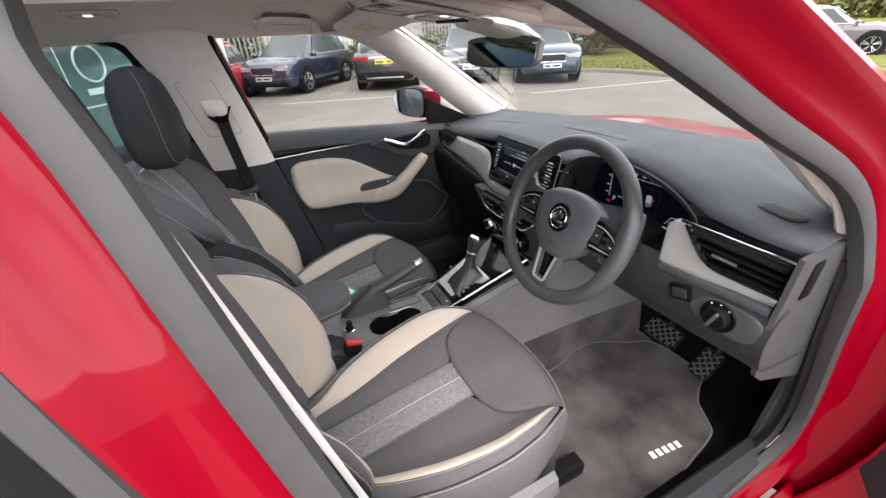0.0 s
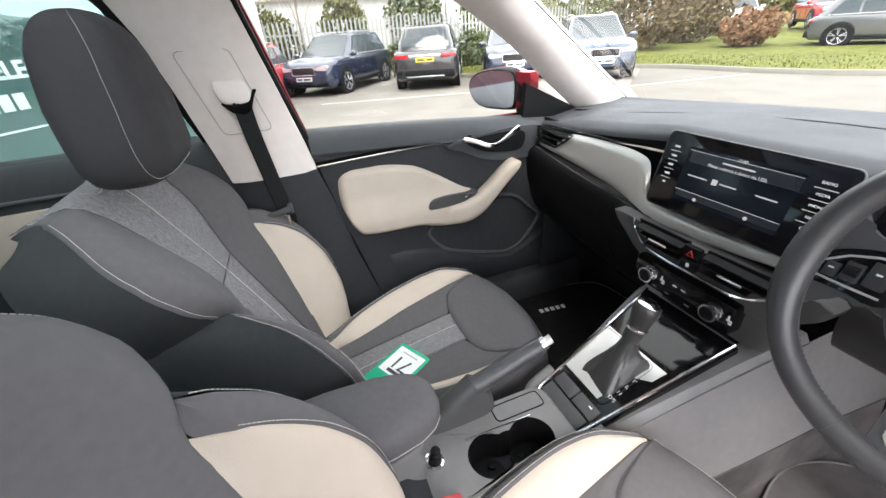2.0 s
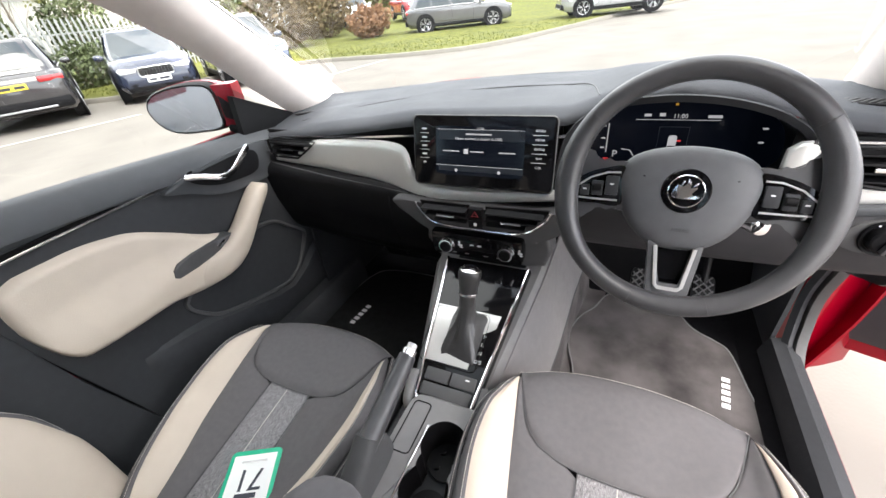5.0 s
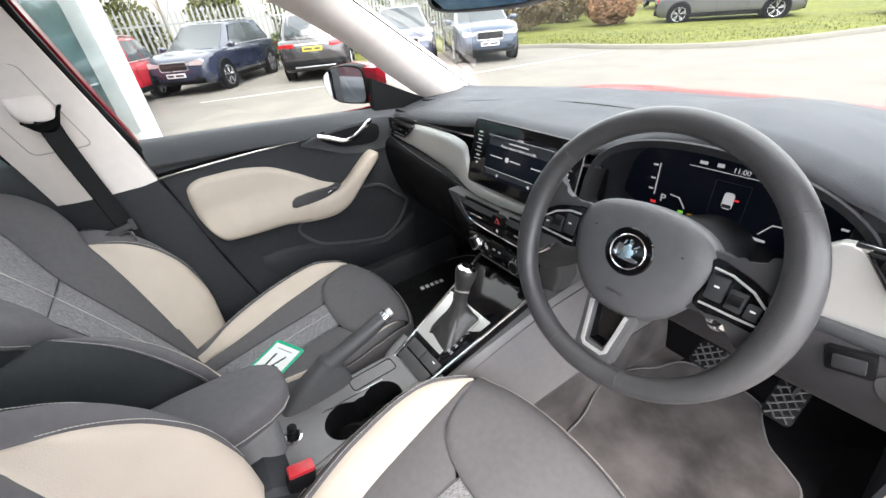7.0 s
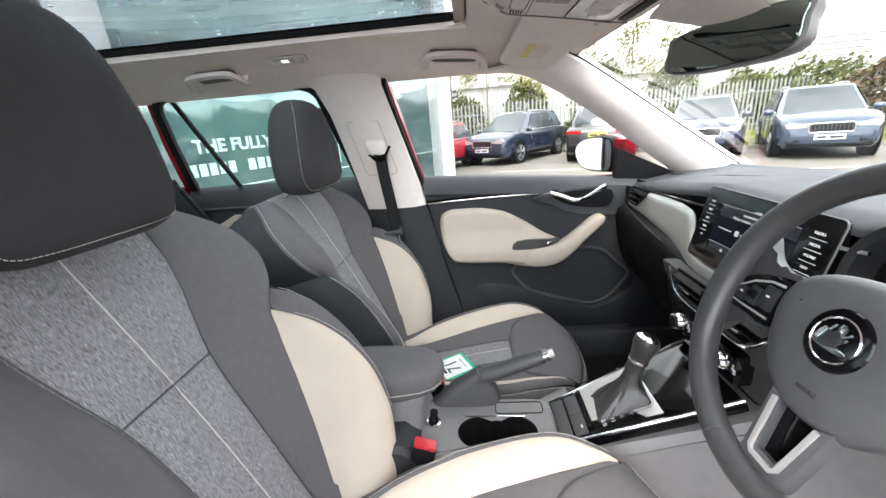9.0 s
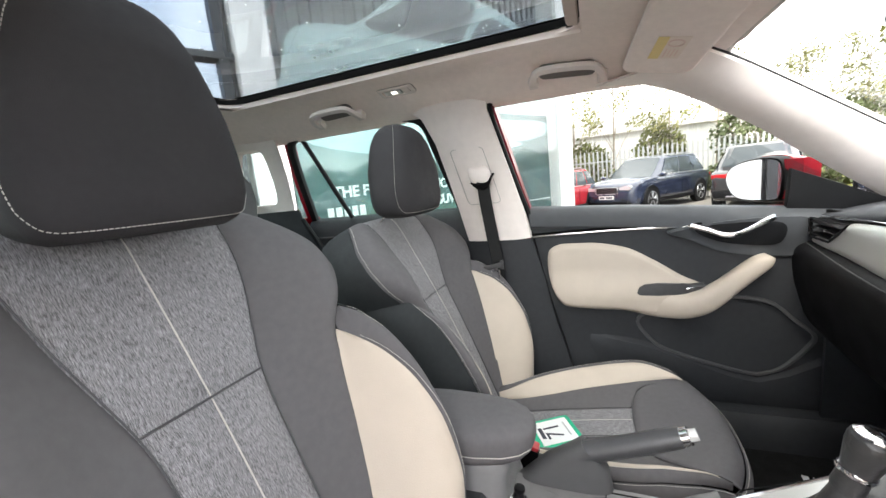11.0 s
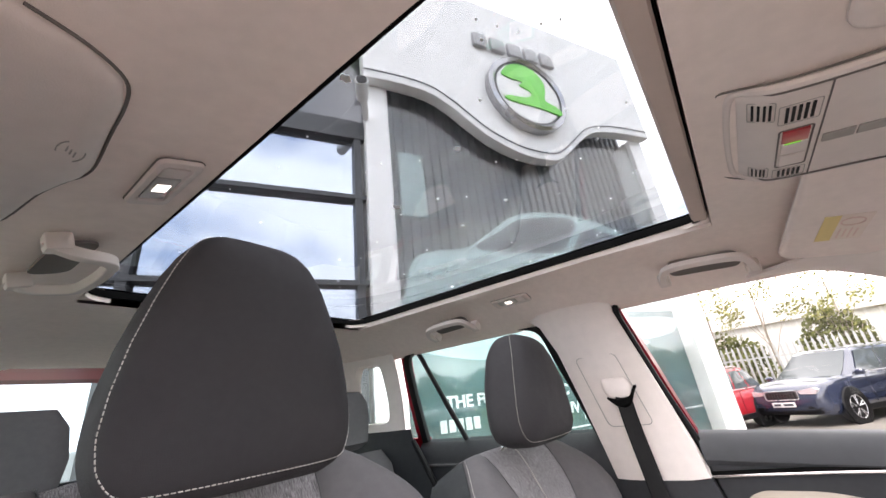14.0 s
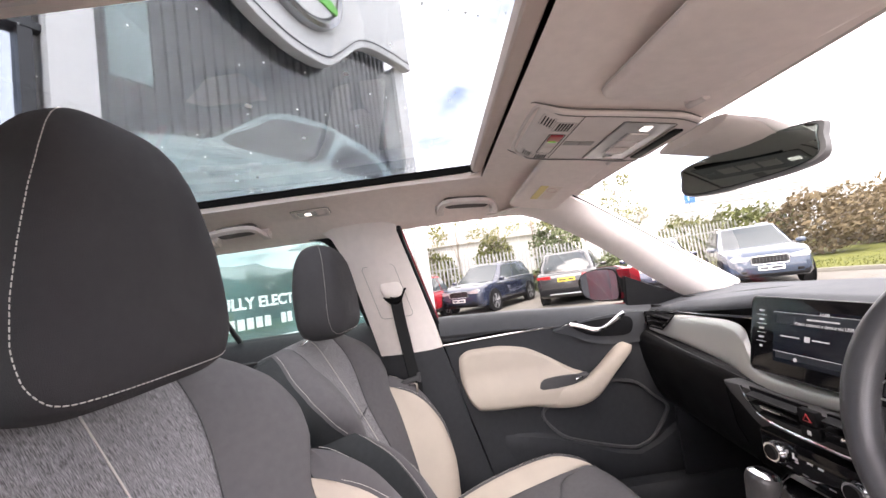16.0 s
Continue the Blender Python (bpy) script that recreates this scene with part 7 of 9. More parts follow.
sweep(bm, [(-0.037, -0.312, 0.704), (-0.036, -0.295, 0.711), (-0.033, -0.23, 0.736), (-0.029, -0.180, 0.758), (-0.028, -0.168, 0.763)], lambda k: 0.0195 - 0.0045 * k, 16)
part("grip", bm, M_LEATHER, hb, "black leather grip")
bm = B()
sweep(bm, [(-0.028, -0.170, 0.762), (-0.027, -0.158, 0.768)], 0.0135, 14)
part("collar", bm, M_CHROME, hb)
bm = B()
sweep(bm, [(-0.027, -0.158, 0.768), (-0.0265, -0.148, 0.772)], 0.009, 12)
part("release_button", bm, M_LENS, hb, "silver release button")

# seat belt buckles
for bx, by, bz, lb in ((0.116, -0.425, 0.655, "red-topped seat belt buckle beside the driver's seat"), (-0.115, -0.425, 0.625, "red-topped seat belt buckle beside the passenger seat")):
    bk_ = thing("belt_buckle", lb, "belt buckle", group="belt buckles")
    part("body", box(B(), (bx, by, bz - 0.02), (0.024, 0.045, 0.08), 0.006, Matrix.Rotation(-0.3, 3, 'X')), M_BLACK, bk_)
    part("button", box(B(), (bx, by + 0.012, bz + 0.022), (0.022, 0.042, 0.010), 0.004, Matrix.Rotation(-0.3, 3, 'X')), M_REDBTN, bk_, "red release button")

# ================================================================ pedals, mats
def pedal(label, x, y, z, w, h, top):
    pd = thing("pedal", label, "pedal", group="pedals")
    m = Matrix.Translation((x, y, z)) @ Matrix.Rotation(radians(38), 4, 'X')
    part("pad", prism(B(), rrect(w, h, 0.012), m @ Vector((0, 0, -0.006)), m.to_3x3() @ X, m.to_3x3() @ Y, 0.012, 0.003), M_BLACK, pd)
    n = round((w + h) / 0.022)
    for sgn in (-1, 1):
        for i in range(n):
            c = lerp(-(w + h) / 2, (w + h) / 2, (i + 0.5) / n)
            x0, x1 = max(-w / 2 + 0.004, c - h / 2 + 0.004), min(w / 2 - 0.004, c + h / 2 - 0.004)
            if x1 - x0 > 0.008:
                part("tread", sweep(B(), [m @ Vector((sgn * x0, x0 - c, 0.0065)), m @ Vector((sgn * x1, x1 - c, 0.0065))], 0.0022, 5), M_PANEL, pd)
    part("arm", sweep(B(), [(x, y + 0.01, z), (x + 0.005, y + 0.07, z + 0.09), (x + 0.005, y + 0.06, top)], 0.010, 8), M_BLACK, pd)


pedal("wide brake pedal with crossed rubber tread", 0.395, 0.455, 0.55, 0.105, 0.062, 0.78)
pedal("narrow accelerator pedal with crossed rubber tread", 0.525, 0.470, 0.53, 0.055, 0.090, 0.75)


def mat_thing(pts, z, label, pile, bars):
    mt = thing("floor_mat", label, "floor mat", group="floor mats")
    c = cr([(x, y, 0) for x, y in pts], 5, True)
    part("carpet_pad", prism(B(), [(p.x, p.y) for p in c], (0, 0, z), X, Y, 0.008, 0.003), pile, mt)
    bm = B()
    sweep(bm, [(p.x, p.y, z + 0.007) for p in c], 0.0028, 6, closed=True)
    part("binding", bm, M_GREY, mt, "grey stitched edge binding")
    for (x, y, dx, dy) in bars:
        a = Vector((dx, dy, 0))
        w = Vector((-dy, dx, 0)).normalized()
        for i in range(5):
            q = Vector((x, y, z + 0.0095)) + a * ((i + 0.5) / 5)
            m = Matrix((a.normalized(), w, Z)).transposed()
            part("mark_bar", box(B(), q, (a.length / 5 * 0.62, 0.018, 0.0015), 0, m), M_PRINT, mt)
    return mt


mat_thing([(0.23, -0.20), (0.235, 0.10), (0.23, 0.21), (0.205, 0.30), (0.201, 0.375), (0.224, 0.447), (0.26, 0.50), (0.30, 0.58), (0.40, 0.60), (0.478, 0.59), (0.505, 0.54), (0.54, 0.483), (0.59, 0.45), (0.622, 0.416), (0.645, 0.30), (0.662, 0.20), (0.66, 0.0), (0.65, -0.20)], 0.366, "dusty black velour mat in the driver's footwell", M_MAT, [(0.588, 0.215, 0.012, 0.105)])
mat_thing([(-0.60, -0.15), (-0.60, 0.20), (-0.58, 0.42), (-0.50, 0.49), (-0.26, 0.49), (-0.19, 0.42), (-0.17, 0.2), (-0.17, -0.15)], 0.366, "black velour mat darkened for the dim passenger footwell", M_MATSHADE, [(-0.50, 0.17, 0.012, 0.105)])
def tunnel(a, b):
    """Soft side of the tunnel from the console's edge down to the carpet."""
    y = lerp(-0.20, 0.60, a)
    x0 = tab(y, [-0.20, -0.13, 0.05, 0.16, 0.30, 0.60], [0.086, 0.098, 0.128, 0.146, 0.150, 0.150])
    z0 = tab(y, [-0.20, -0.13, 0.05, 0.16, 0.30, 0.60], [0.575, 0.598, 0.680, 0.722, 0.730, 0.730])
    x1 = tab(y, [-0.20, 0.10, 0.25, 0.38, 0.60], [0.175, 0.192, 0.200, 0.206, 0.235])
    return Vector((lerp(x0, x1, b ** 1.3) + 0.018 * math.sin(math.pi * b), y, lerp(z0, 0.364, b)))


bm = B()
grid(bm, lambda a, b: tunnel(a, 0.62 * b), 24, 12)
solidify(bm, 0.004)
solo("tunnel_trim", bm, M_TUNNEL, "grey soft tunnel side trim in the driver's footwell", "tunnel trim", kind="structure")
bm = B()
grid(bm, lambda a, b: tunnel(a, lerp(0.61, 1.0, b)) - Vector((0.003, 0, 0)), 24, 8)
loft(bm, [[tunnel(a, 1.0) + Vector((dx - 0.003, 0, dz)) for dx, dz in ((0, 0.006), (0.006, 0.0025), (0.055, 0.0015))] for a in np.linspace(0, 1, 20)], closed=False)
solidify(bm, 0.004)
solo("tunnel_carpet", bm, M_MAT, "dusty grey carpet along the tunnel", "carpet", kind="structure")
bm = B()
sweep(bm, [tunnel(a, 0.62) + Vector((0.001, 0, 0)) for a in np.linspace(0, 1, 30)], 0.0016, 6)
solo("tunnel_edge", bm, M_PANEL, "grey edge between tunnel trim and carpet", "trim edge", kind="structure")

# ================================================================ overhead
oh = thing("overhead_console", "pale grey overhead console with reading lamps and a red emergency key", "overhead console")
OX, OW = -0.050, 0.110
OH_Y = [-0.246, -0.240, -0.228, -0.214, -0.190, -0.120, -0.050, -0.010, 0.010]
OH_Z = [1.452, 1.446, 1.437, 1.431, 1.427, 1.4165, 1.405, 1.396, 1.393]
OH_W = [0.100, 0.106, 0.108, 0.109, OW, OW, OW, 0.104, 0.090]
bm = B()
loft(bm, [[(OX - w, y, z + 0.04), (OX - w, y, z + 0.005), (OX - w + 0.003, y, z + 0.0015), (OX - w + 0.009, y, z), (OX, y, z), (OX + w - 0.009, y, z), (OX + w - 0.003, y, z + 0.0015), (OX + w, y, z + 0.005), (OX + w, y, z + 0.04)] for y, z, w in zip(OH_Y, OH_Z, OH_W)])
part("shell", bm, M_TRIM, oh)


def ohp(x, y, d=0.0):
    """A point on the console's underside, d metres proud of it."""
    i = 1 if y < -0.214 else 5
    dz = (OH_Z[3] - OH_Z[1]) / (OH_Y[3] - OH_Y[1]) if i == 1 else -0.152
    n = Vector((0, dz, -1)).normalized()
    return Vector((OX + x, y, tab(y, OH_Y, OH_Z))) + n * d


# flange round the sides and the back, with dark beads drawn as shadow gaps
rim = [(-0.100, 0.006)] + [(-0.114, y) for y in (-0.03, -0.08, -0.14, -0.19, -0.222)] + [(-0.110, -0.240), (-0.100, -0.250), (-0.06, -0.2535), (0.0, -0.2545)]
rim = rim + [(-x, y) for x, y in reversed(rim[:-1])]
for nm, k, d, r_, mt_ in (("flange", 1.0, -0.0045, 0.0048, M_TRIM), ("gap_line", 0.962, -0.0006, 0.0012, M_GAPSHADE), ("outer_gap_line", 1.048, -0.008, 0.0012, M_GAPSHADE)):
    bm = B()
    sweep(bm, cr([Vector((OX + x * k, y * (k if y < -0.23 else 1.0), tab(y, [-0.2545, -0.240] + OH_Y[2:], [1.456, 1.447] + OH_Z[2:]) - d)) for x, y in rim], 3), r_, 8)
    part(nm, bm, mt_, oh)
OM = Matrix((X, Vector((0, 1, -0.152)).normalized(), Vector((0, -0.152, -1)).normalized())).transposed()
BM = Matrix((X, Vector((0, 1, -0.65)).normalized(), Vector((0, -0.65, -1)).normalized())).transposed()
# grilles: on the slanted back face and beside the keys
for vx, vy, n_s, w_, p_, bev_ in ((0.076, -0.229, 4, 0.030, 0.0042, BM), (-0.082, -0.229, 4, 0.022, 0.0036, BM), (0.066, -0.200, 5, 0.030, 0.0050, OM), (-0.088, -0.200, 5, 0.020, 0.0048, OM)):
    for i in range(n_s):
        part("grille_slot", box(B(), ohp(vx, vy + p_ * (i - (n_s - 1) / 2), 0.0003), (w_, p_ * 0.52, 0.0016), 0, bev_), M_BLACK, oh)
    bm = B()
    sweep(bm, [ohp(vx + p[0], vy + p[1] * (0.84 if bev_ is BM else 1.0), 0.0002) for p in rrect(w_ + 0.008, p_ * n_s + 0.007, 0.002, 2)], 0.0005, 5, closed=True)
    part("grille_outline", bm, M_LINERD, oh)
bm = B()
sweep(bm, [ohp(p[0] - 0.016, -0.200 + p[1], 0.0004) for p in rrect(0.098, 0.028, 0.003, 3)], 0.0010, 5, closed=True)
part("key_frame", bm, M_GAPSHADE, oh)
part("emergency_key", box(B(), ohp(0.017, -0.200, 0.0006), (0.028, 0.023, 0.004), 0.0012, OM), M_REDBTN, oh, "red emergency key")
part("key_light", box(B(), ohp(0.003, -0.202, 0.0030), (0.0020, 0.014, 0.001), 0, OM), M_GLOWG, oh)
part("info_key", box(B(), ohp(-0.013, -0.200, 0.0004), (0.028, 0.023, 0.004), 0.0012, OM), M_TRIM, oh)
part("service_key", box(B(), ohp(-0.045, -0.200, 0.0004), (0.032, 0.023, 0.004), 0.0012, OM), M_TRIM, oh)
for vy in (-0.163, -0.135):
    part("slider_key", box(B(), ohp(-0.008, vy, 0.0002), (0.019, 0.0265, 0.003), 0.0014, OM), M_LINERD, oh)
bm = B()
sweep(bm, [ohp(-0.108, -0.180, 0.0002), ohp(0.108, -0.180, 0.0002)], 0.0009, 5)
part("shell_line", bm, M_GAPSHADE, oh)
lens = part("lamp_lens", box(B(), ohp(0, -0.068, 0.0002), (0.186, 0.084, 0.005), 0.002, OM), M_LENS, oh, "clear reading lamp lens")
bm = B()
sweep(bm, [ohp(p[0], -0.068 + p[1], 0.001) for p in rrect(0.188, 0.086, 0.004, 3)], 0.0008, 5, closed=True)
part("lens_outline", bm, M_GAPSHADE, lens)
part("reading_lamp", box(B(), ohp(0.074, -0.066, 0.0032), (0.018, 0.014, 0.003), 0.001, OM), M_LAMP, lens, "lit reading lamp")
part("reading_lamp", box(B(), ohp(-0.074, -0.066, 0.0032), (0.018, 0.014, 0.003), 0.001, OM), M_LENS, lens)
for lx in (-0.036, 0, 0.036):
    part("lamp_key", box(B(), ohp(lx, -0.064, 0.0030), (0.031, 0.034, 0.004), 0.0015, OM), M_TRIM, lens)
    part("key_gap", box(B(), ohp(lx, -0.086, 0.0025), (0.031, 0.003, 0.002), 0, OM), M_GREY, lens)
part("microphone", box(B(), ohp(0, -0.012, 0.001), (0.150, 0.016, 0.006), 0.004, OM), M_BLACK, oh)
# mirror
mi = thing("rear_view_mirror", "frameless rear-view mirror on a grey stalk with sensor cover", "rear-view mirror")
bm = B()
loft(bm, [[(c + w * math.cos(a), y, z + h * math.sin(a)) for a in [2 * math.pi * i / 20 for i in range(20)]] for c, y, z, w, h in ((0.0, 0.02, 1.388, 0.09, 0.012), (0.0, 0.08, 1.378, 0.085, 0.020), (0.0, 0.14, 1.362, 0.07, 0.022), (0.0, 0.19, 1.345, 0.045, 0.016))])
part("sensor_cover", bm, M_TRIM, mi, "grey sensor cover against the windscreen")
mir = Matrix.Translation((0.008, 0.098, 1.322)) @ Euler((radians(78), 0, radians(14))).to_matrix().to_4x4()
mo = cr([(-0.118, 0.010, 0), (-0.108, 0.030, 0), (0, 0.037, 0), (0.108, 0.032, 0), (0.118, 0.010, 0), (0.108, -0.026, 0), (0, -0.034, 0), (-0.105, -0.028, 0)], 5, True)
bm = B()
loft(bm, [[mir @ Vector((p.x * k, p.y * k, z)) for p in mo] for z, k in ((0.006, 0.95), (0.008, 1.0), (0.0, 1.02), (-0.015, 0.95), (-0.028, 0.7), (-0.034, 0.3))])
part("housing", bm, M_GREY, mi)
bm = B()
loft(bm, [[mir @ Vector((p.x * k, p.y * k, z)) for p in mo] for z, k in ((0.007, 0.94), (0.0095, 0.93))])
part("mirror_glass", bm, M_DARKMIRROR, mi, sharp=0.3)
part("stalk", sweep(B(), [(0.005, 0.14, 1.355), (0.006, 0.12, 1.335), (0.008, 0.10, 1.325)], 0.012, 10), M_GREY, mi)


def visor(cx, w, lab):
    s = 1 if cx > 0 else -1
    v = thing("sun_visor", lab, "sun visor", group="sun visors")
    m = Matrix.Translation((cx, -0.115, 1.407)) @ Euler((radians(-11), radians(s * 7), radians(-s * 5))).to_matrix().to_4x4()
    bm = B()
    pts = [(p[0], p[1]) for p in rrect(w, 0.150, 0.026, 6)]
    loft(bm, [[m @ Vector((p[0] * k, p[1] * k2, z)) for p in pts] for z, k, k2 in ((-0.0095, 0.95, 0.88), (-0.008, 0.98, 0.95), (-0.004, 0.997, 0.993), (0.0, 1.0, 1.0), (0.005, 0.995, 0.985), (0.0085, 0.96, 0.90))])
    part("blade", bm, M_LINER, v, sharp=0.9)
    bm = B()
    sweep(bm, [m @ Vector((p[0] * 0.998, p[1] * 0.998, 0.001)) for p in pts], 0.0012, 5, closed=True)
    part("edge_seam", bm, M_TRIM, v)
    if s < 0:
        st = part("label", box(B(), (0, 0, 0), (0.100, 0.058, 0.0006)), M_LABEL, v, "faded white and yellow warning label")
        st.matrix_basis = m @ Matrix.Translation((-0.045, -0.005, -0.0100))
        part("label_band", box(B(), (0, -0.019, -0.0006), (0.100, 0.020, 0.0004)), M_YELLOW, st, "faded yellow band")
        for k in range(4):
            part("label_bar", box(B(), (-0.022, -0.002 + 0.007 * k, -0.0006), (0.040 - 0.008 * (k % 2), 0.0022, 0.0004)), M_FADED, st)
        bm = B()
        sweep(bm, [(0.024 + 0.014 * math.cos(q), 0.008 + 0.014 * math.sin(q), -0.0007) for q in [2 * math.pi * i / 20 for i in range(20)]], 0.0012, 4, closed=True)
        part("label_mark", bm, M_FADED, st)
    part("pivot", cyl(B(), m @ Vector((-s * (w / 2 - 0.03), 0.066, -0.008)), m @ Vector((-s * (w / 2 + 0.012), 0.066, -0.008)), 0.006), M_TRIM, v)
    part("hook", lathe(B(), [(0.012, 0), (0.011, 0.010), (0.006, 0.015)], m @ Vector((-s * (w / 2 + 0.008), 0.066, 0.006)), (0, 0, -1)), M_LINER, v)


visor(-0.335, 0.37, "beige sun visor folded up with a yellow and white label")
visor(0.285, 0.38, "beige sun visor folded up against the headliner")


def grab(a, b, lab, k=0.55):
    """A folded handle: flat bar on two feet, over a plate darkened as a shaded finger recess."""
    s = 1 if a[0] > 0 else -1
    q_ = math.sqrt(1 - k * k)
    lift = Vector((s * -k, 0, -q_)) * 0.009
    a, b = Vector(a) + lift, Vector(b) + lift
    g = thing("grab_handle", lab, "grab handle", group="grab handles")
    o = Vector((s * -k, 0, -q_)) * 0.030
    dn = Vector((s * q_, 0, -k))
    bm = B()
    sweep(bm, cr([a + dn * 0.062 + o * 0.15, a + o * 0.7 + dn * 0.034, lerp(a, b, 0.08) + o * 0.95 - dn * 0.002, lerp(a, b, 0.30) + o - dn * 0.012, lerp(a, b, 0.70) + o - dn * 0.012, lerp(a, b, 0.92) + o * 0.95 - dn * 0.002, b + o * 0.7 + dn * 0.034, b + dn * 0.062 + o * 0.15], 6), 0, 12, flat=(0.016, 0.015), up=o.normalized())
    part("bar", bm, M_TRIM, g)
    for q in (a, b):
        part("foot", box(B(), q + dn * 0.050 + o * 0.2, (0.028, 0.026, 0.024), 0.006, Matrix.Rotation(s * math.asin(k), 3, 'Y')), M_TRIM, g)
    bm = B()
    c = (a + b) / 2
    yy = (b - a).normalized()
    prism(bm, rrect((b - a).length - 0.030, 0.046, 0.018, 5), c - o * 0.08 + dn * 0.024, yy, dn, 0.004 * s, 0.0)
    part("recess", bm, M_GAPSHADE, g, "flat plate darkened as a shaded finger recess")


grab((-0.505, -0.415, 1.452), (-0.515, -0.245, 1.440), "pale grey grab handle folded against the roof rail")
grab((-0.488, -1.105, 1.446), (-0.488, -0.950, 1.452), "pale grey rear grab handle folded against the rail")
grab((0.395, -1.12, 1.458), (0.385, -0.95, 1.462), "pale grey rear grab handle folded against the rail", 0.28)


def roof_lamp(x, y, z):
    s = 1 if x > 0 else -1
    l = thing("roof_lamp", "small lit reading lamp in the roof rail", "roof lamp", group="roof lamps")
    m = Matrix.Translation((x, y, z)) @ Euler((0, radians(s * 17), 0)).to_matrix().to_4x4()
    bm = B()
    loft(bm, [[m @ Vector((p[0] * k, p[1] * k2, z)) for p in rrect(0.044, 0.112, 0.008, 4)] for z, k, k2 in ((0.006, 1.0, 1.0), (-0.003, 1.0, 1.0), (-0.0055, 0.95, 0.98), (-0.006, 0.90, 0.95), (-0.0055, 0.66, 0.80), (-0.001, 0.60, 0.76))])
    part("bezel", bm, M_TRIM, l)
    bm = B()
    sweep(bm, [m @ Vector((p[0] * 1.01, p[1] * 1.005, -0.0005)) for p in rrect(0.044, 0.112, 0.008, 4)], 0.0011, 5, closed=True)
    part("gap_line", bm, M_GAPSHADE, l)
    part("lens", _mb(m @ Matrix.Translation((0, -0.012 * 1, -0.0025)), (0.025, 0.054, 0.005), 0.002), M_LENS, l, "clear ribbed lens")
    part("lamp_key", _mb(m @ Matrix.Translation((0, 0.029, -0.0025)), (0.025, 0.022, 0.005), 0.002), M_TRIM, l)
    part("bulb", _mb(m @ Matrix.Translation((0, -0.008, -0.0050)), (0.014, 0.018, 0.002), 0.0008), M_LAMP, l, "lit bulb")


def _mb(m, s, bev):
    bm = box(B(), (0, 0, 0), s, bev)
    for v in bm.verts:
        v.co = m @ v.co
    return bm


roof_lamp(-0.490, -0.798, 1.452)
roof_lamp(0.380, -0.775, 1.461)

# ================================================================ key tag on the passenger seat
tg = thing("key_tag", "green key tag with white numbered card on the passenger seat", "key tag", pose(-0.273, -0.418, 0.5525, 3.5, 0, 28))
bm = B()
prism(bm, [(p[0], p[1]) for p in rrect(0.10, 0.185, 0.008)], (0, 0, 0), X, Y, 0.003, 0.001)
part("body", bm, M_GREEN, tg)
cd = part("card", box(B(), (0, 0.040, 0.0034), (0.084, 0.086, 0.0006)), M_PAPER, tg, "white card")
words("number", "71", 0.056, Matrix.Translation((0, 0.038, 0.004)) @ pose(0, 0, 0, 0, 0, 180), M_INK, tg)
part("blue_bar", box(B(), (0, 0.008, 0.004), (0.040, 0.009, 0.0004)), M_INK, cd)
part("text_bar", box(B(), (0.0, 0.070, 0.004), (0.05, 0.004, 0.0004)), M_LENS, cd)
part("tag_hole", cyl(B(), (0, -0.06, 0.0030), (0, -0.06, 0.0036), 0.013, seg=20), M_INK, tg)

# ================================================================ bonnet
bm = B()
grid(bm, lambda a, b: Vector((lerp(-0.80, 0.80, a), lerp(0.90, 1.95, b) - 0.16 * (2 * a - 1) ** 2 * (1 - b), 0.937 + 0.028 * (1 - (2 * a - 1) ** 2) - 0.15 * b * b + 0.010 * step(0.5, 0.62, abs(2 * a - 1)) * (1 - step(0.8, 0.95, abs(2 * a - 1))))), 32, 16)
solidify(bm, 0.006)
solo("bonnet", bm, M_RED, "glossy red car bonnet in front of the windscreen", "bonnet")
bm = B()
box(bm, (0, 0.86, 0.900), (1.0, 0.16, 0.01), 0.004)
solo("scuttle_panel", bm, M_BLACK, "black scuttle panel below the windscreen", "scuttle panel", kind="structure")

# ================================================================ open driver's door
od = thing("open_door", "red driver's door swung open on its hinges", "car door", Matrix.Translation((0.83, 0.62, 0)) @ Matrix.Rotation(radians(72), 4, 'Z') @ Matrix.Rotation(radians(180), 4, 'Z'))
bm = B()
loft(bm, [[(0.0, y, 0.36), (-0.05, y, 0.6), (-0.04, y, 0.9), (0.02, y, 1.04), (0.06, y, 1.04), (0.05, y, 0.36)] for y in (0.03, 0.5, 1.05)])
part("skin", bm, M_RED, od)
bm = B()
loft(bm, [[(0.055, y, 0.40), (0.10, y, 0.5), (0.09, y, 0.95), (0.055, y, 1.04)] for y in (0.06, 0.5, 1.0)])
part("lining", bm, M_DARK, od)
ck = thing("door_check", "black door check strap with bolt on the hinge pillar", "door check")
part("strap", box(B(), (0.80, 0.575, 0.575), (0.10, 0.03, 0.022), 0.005, Matrix.Rotation(-0.3, 3, 'Z')), M_BLACK, ck)
part("bolt", lathe(B(), [(0.010, 0), (0.010, 0.006), (0.006, 0.009)], (0.755, 0.545, 0.575), (0.6, -0.8, 0)), M_CHROME, ck)
for zz in (0.50, 0.90):
    part("hinge", box(B(), (0.80, 0.60, zz), (0.05, 0.05, 0.07), 0.008), M_RED, ck)


# ================================================================ outside
GZ = -0.20
M_ASPHALT = mat("pale_worn_tarmac", (0.175, 0.160, 0.142), 0.9, var=0.18, scale=1.2, bump=0.5, bscale=60, spec=0.2)
M_KERB = mat("concrete_kerb", (0.20, 0.185, 0.16), 0.85, var=0.12, scale=8, bump=0.3)
M_GRASS = mat("mown_grass", (0.090, 0.105, 0.024), 0.9, var=0.35, scale=4, col2=(0.17, 0.175, 0.05), bump=0.8, bscale=60, spec=0.1)
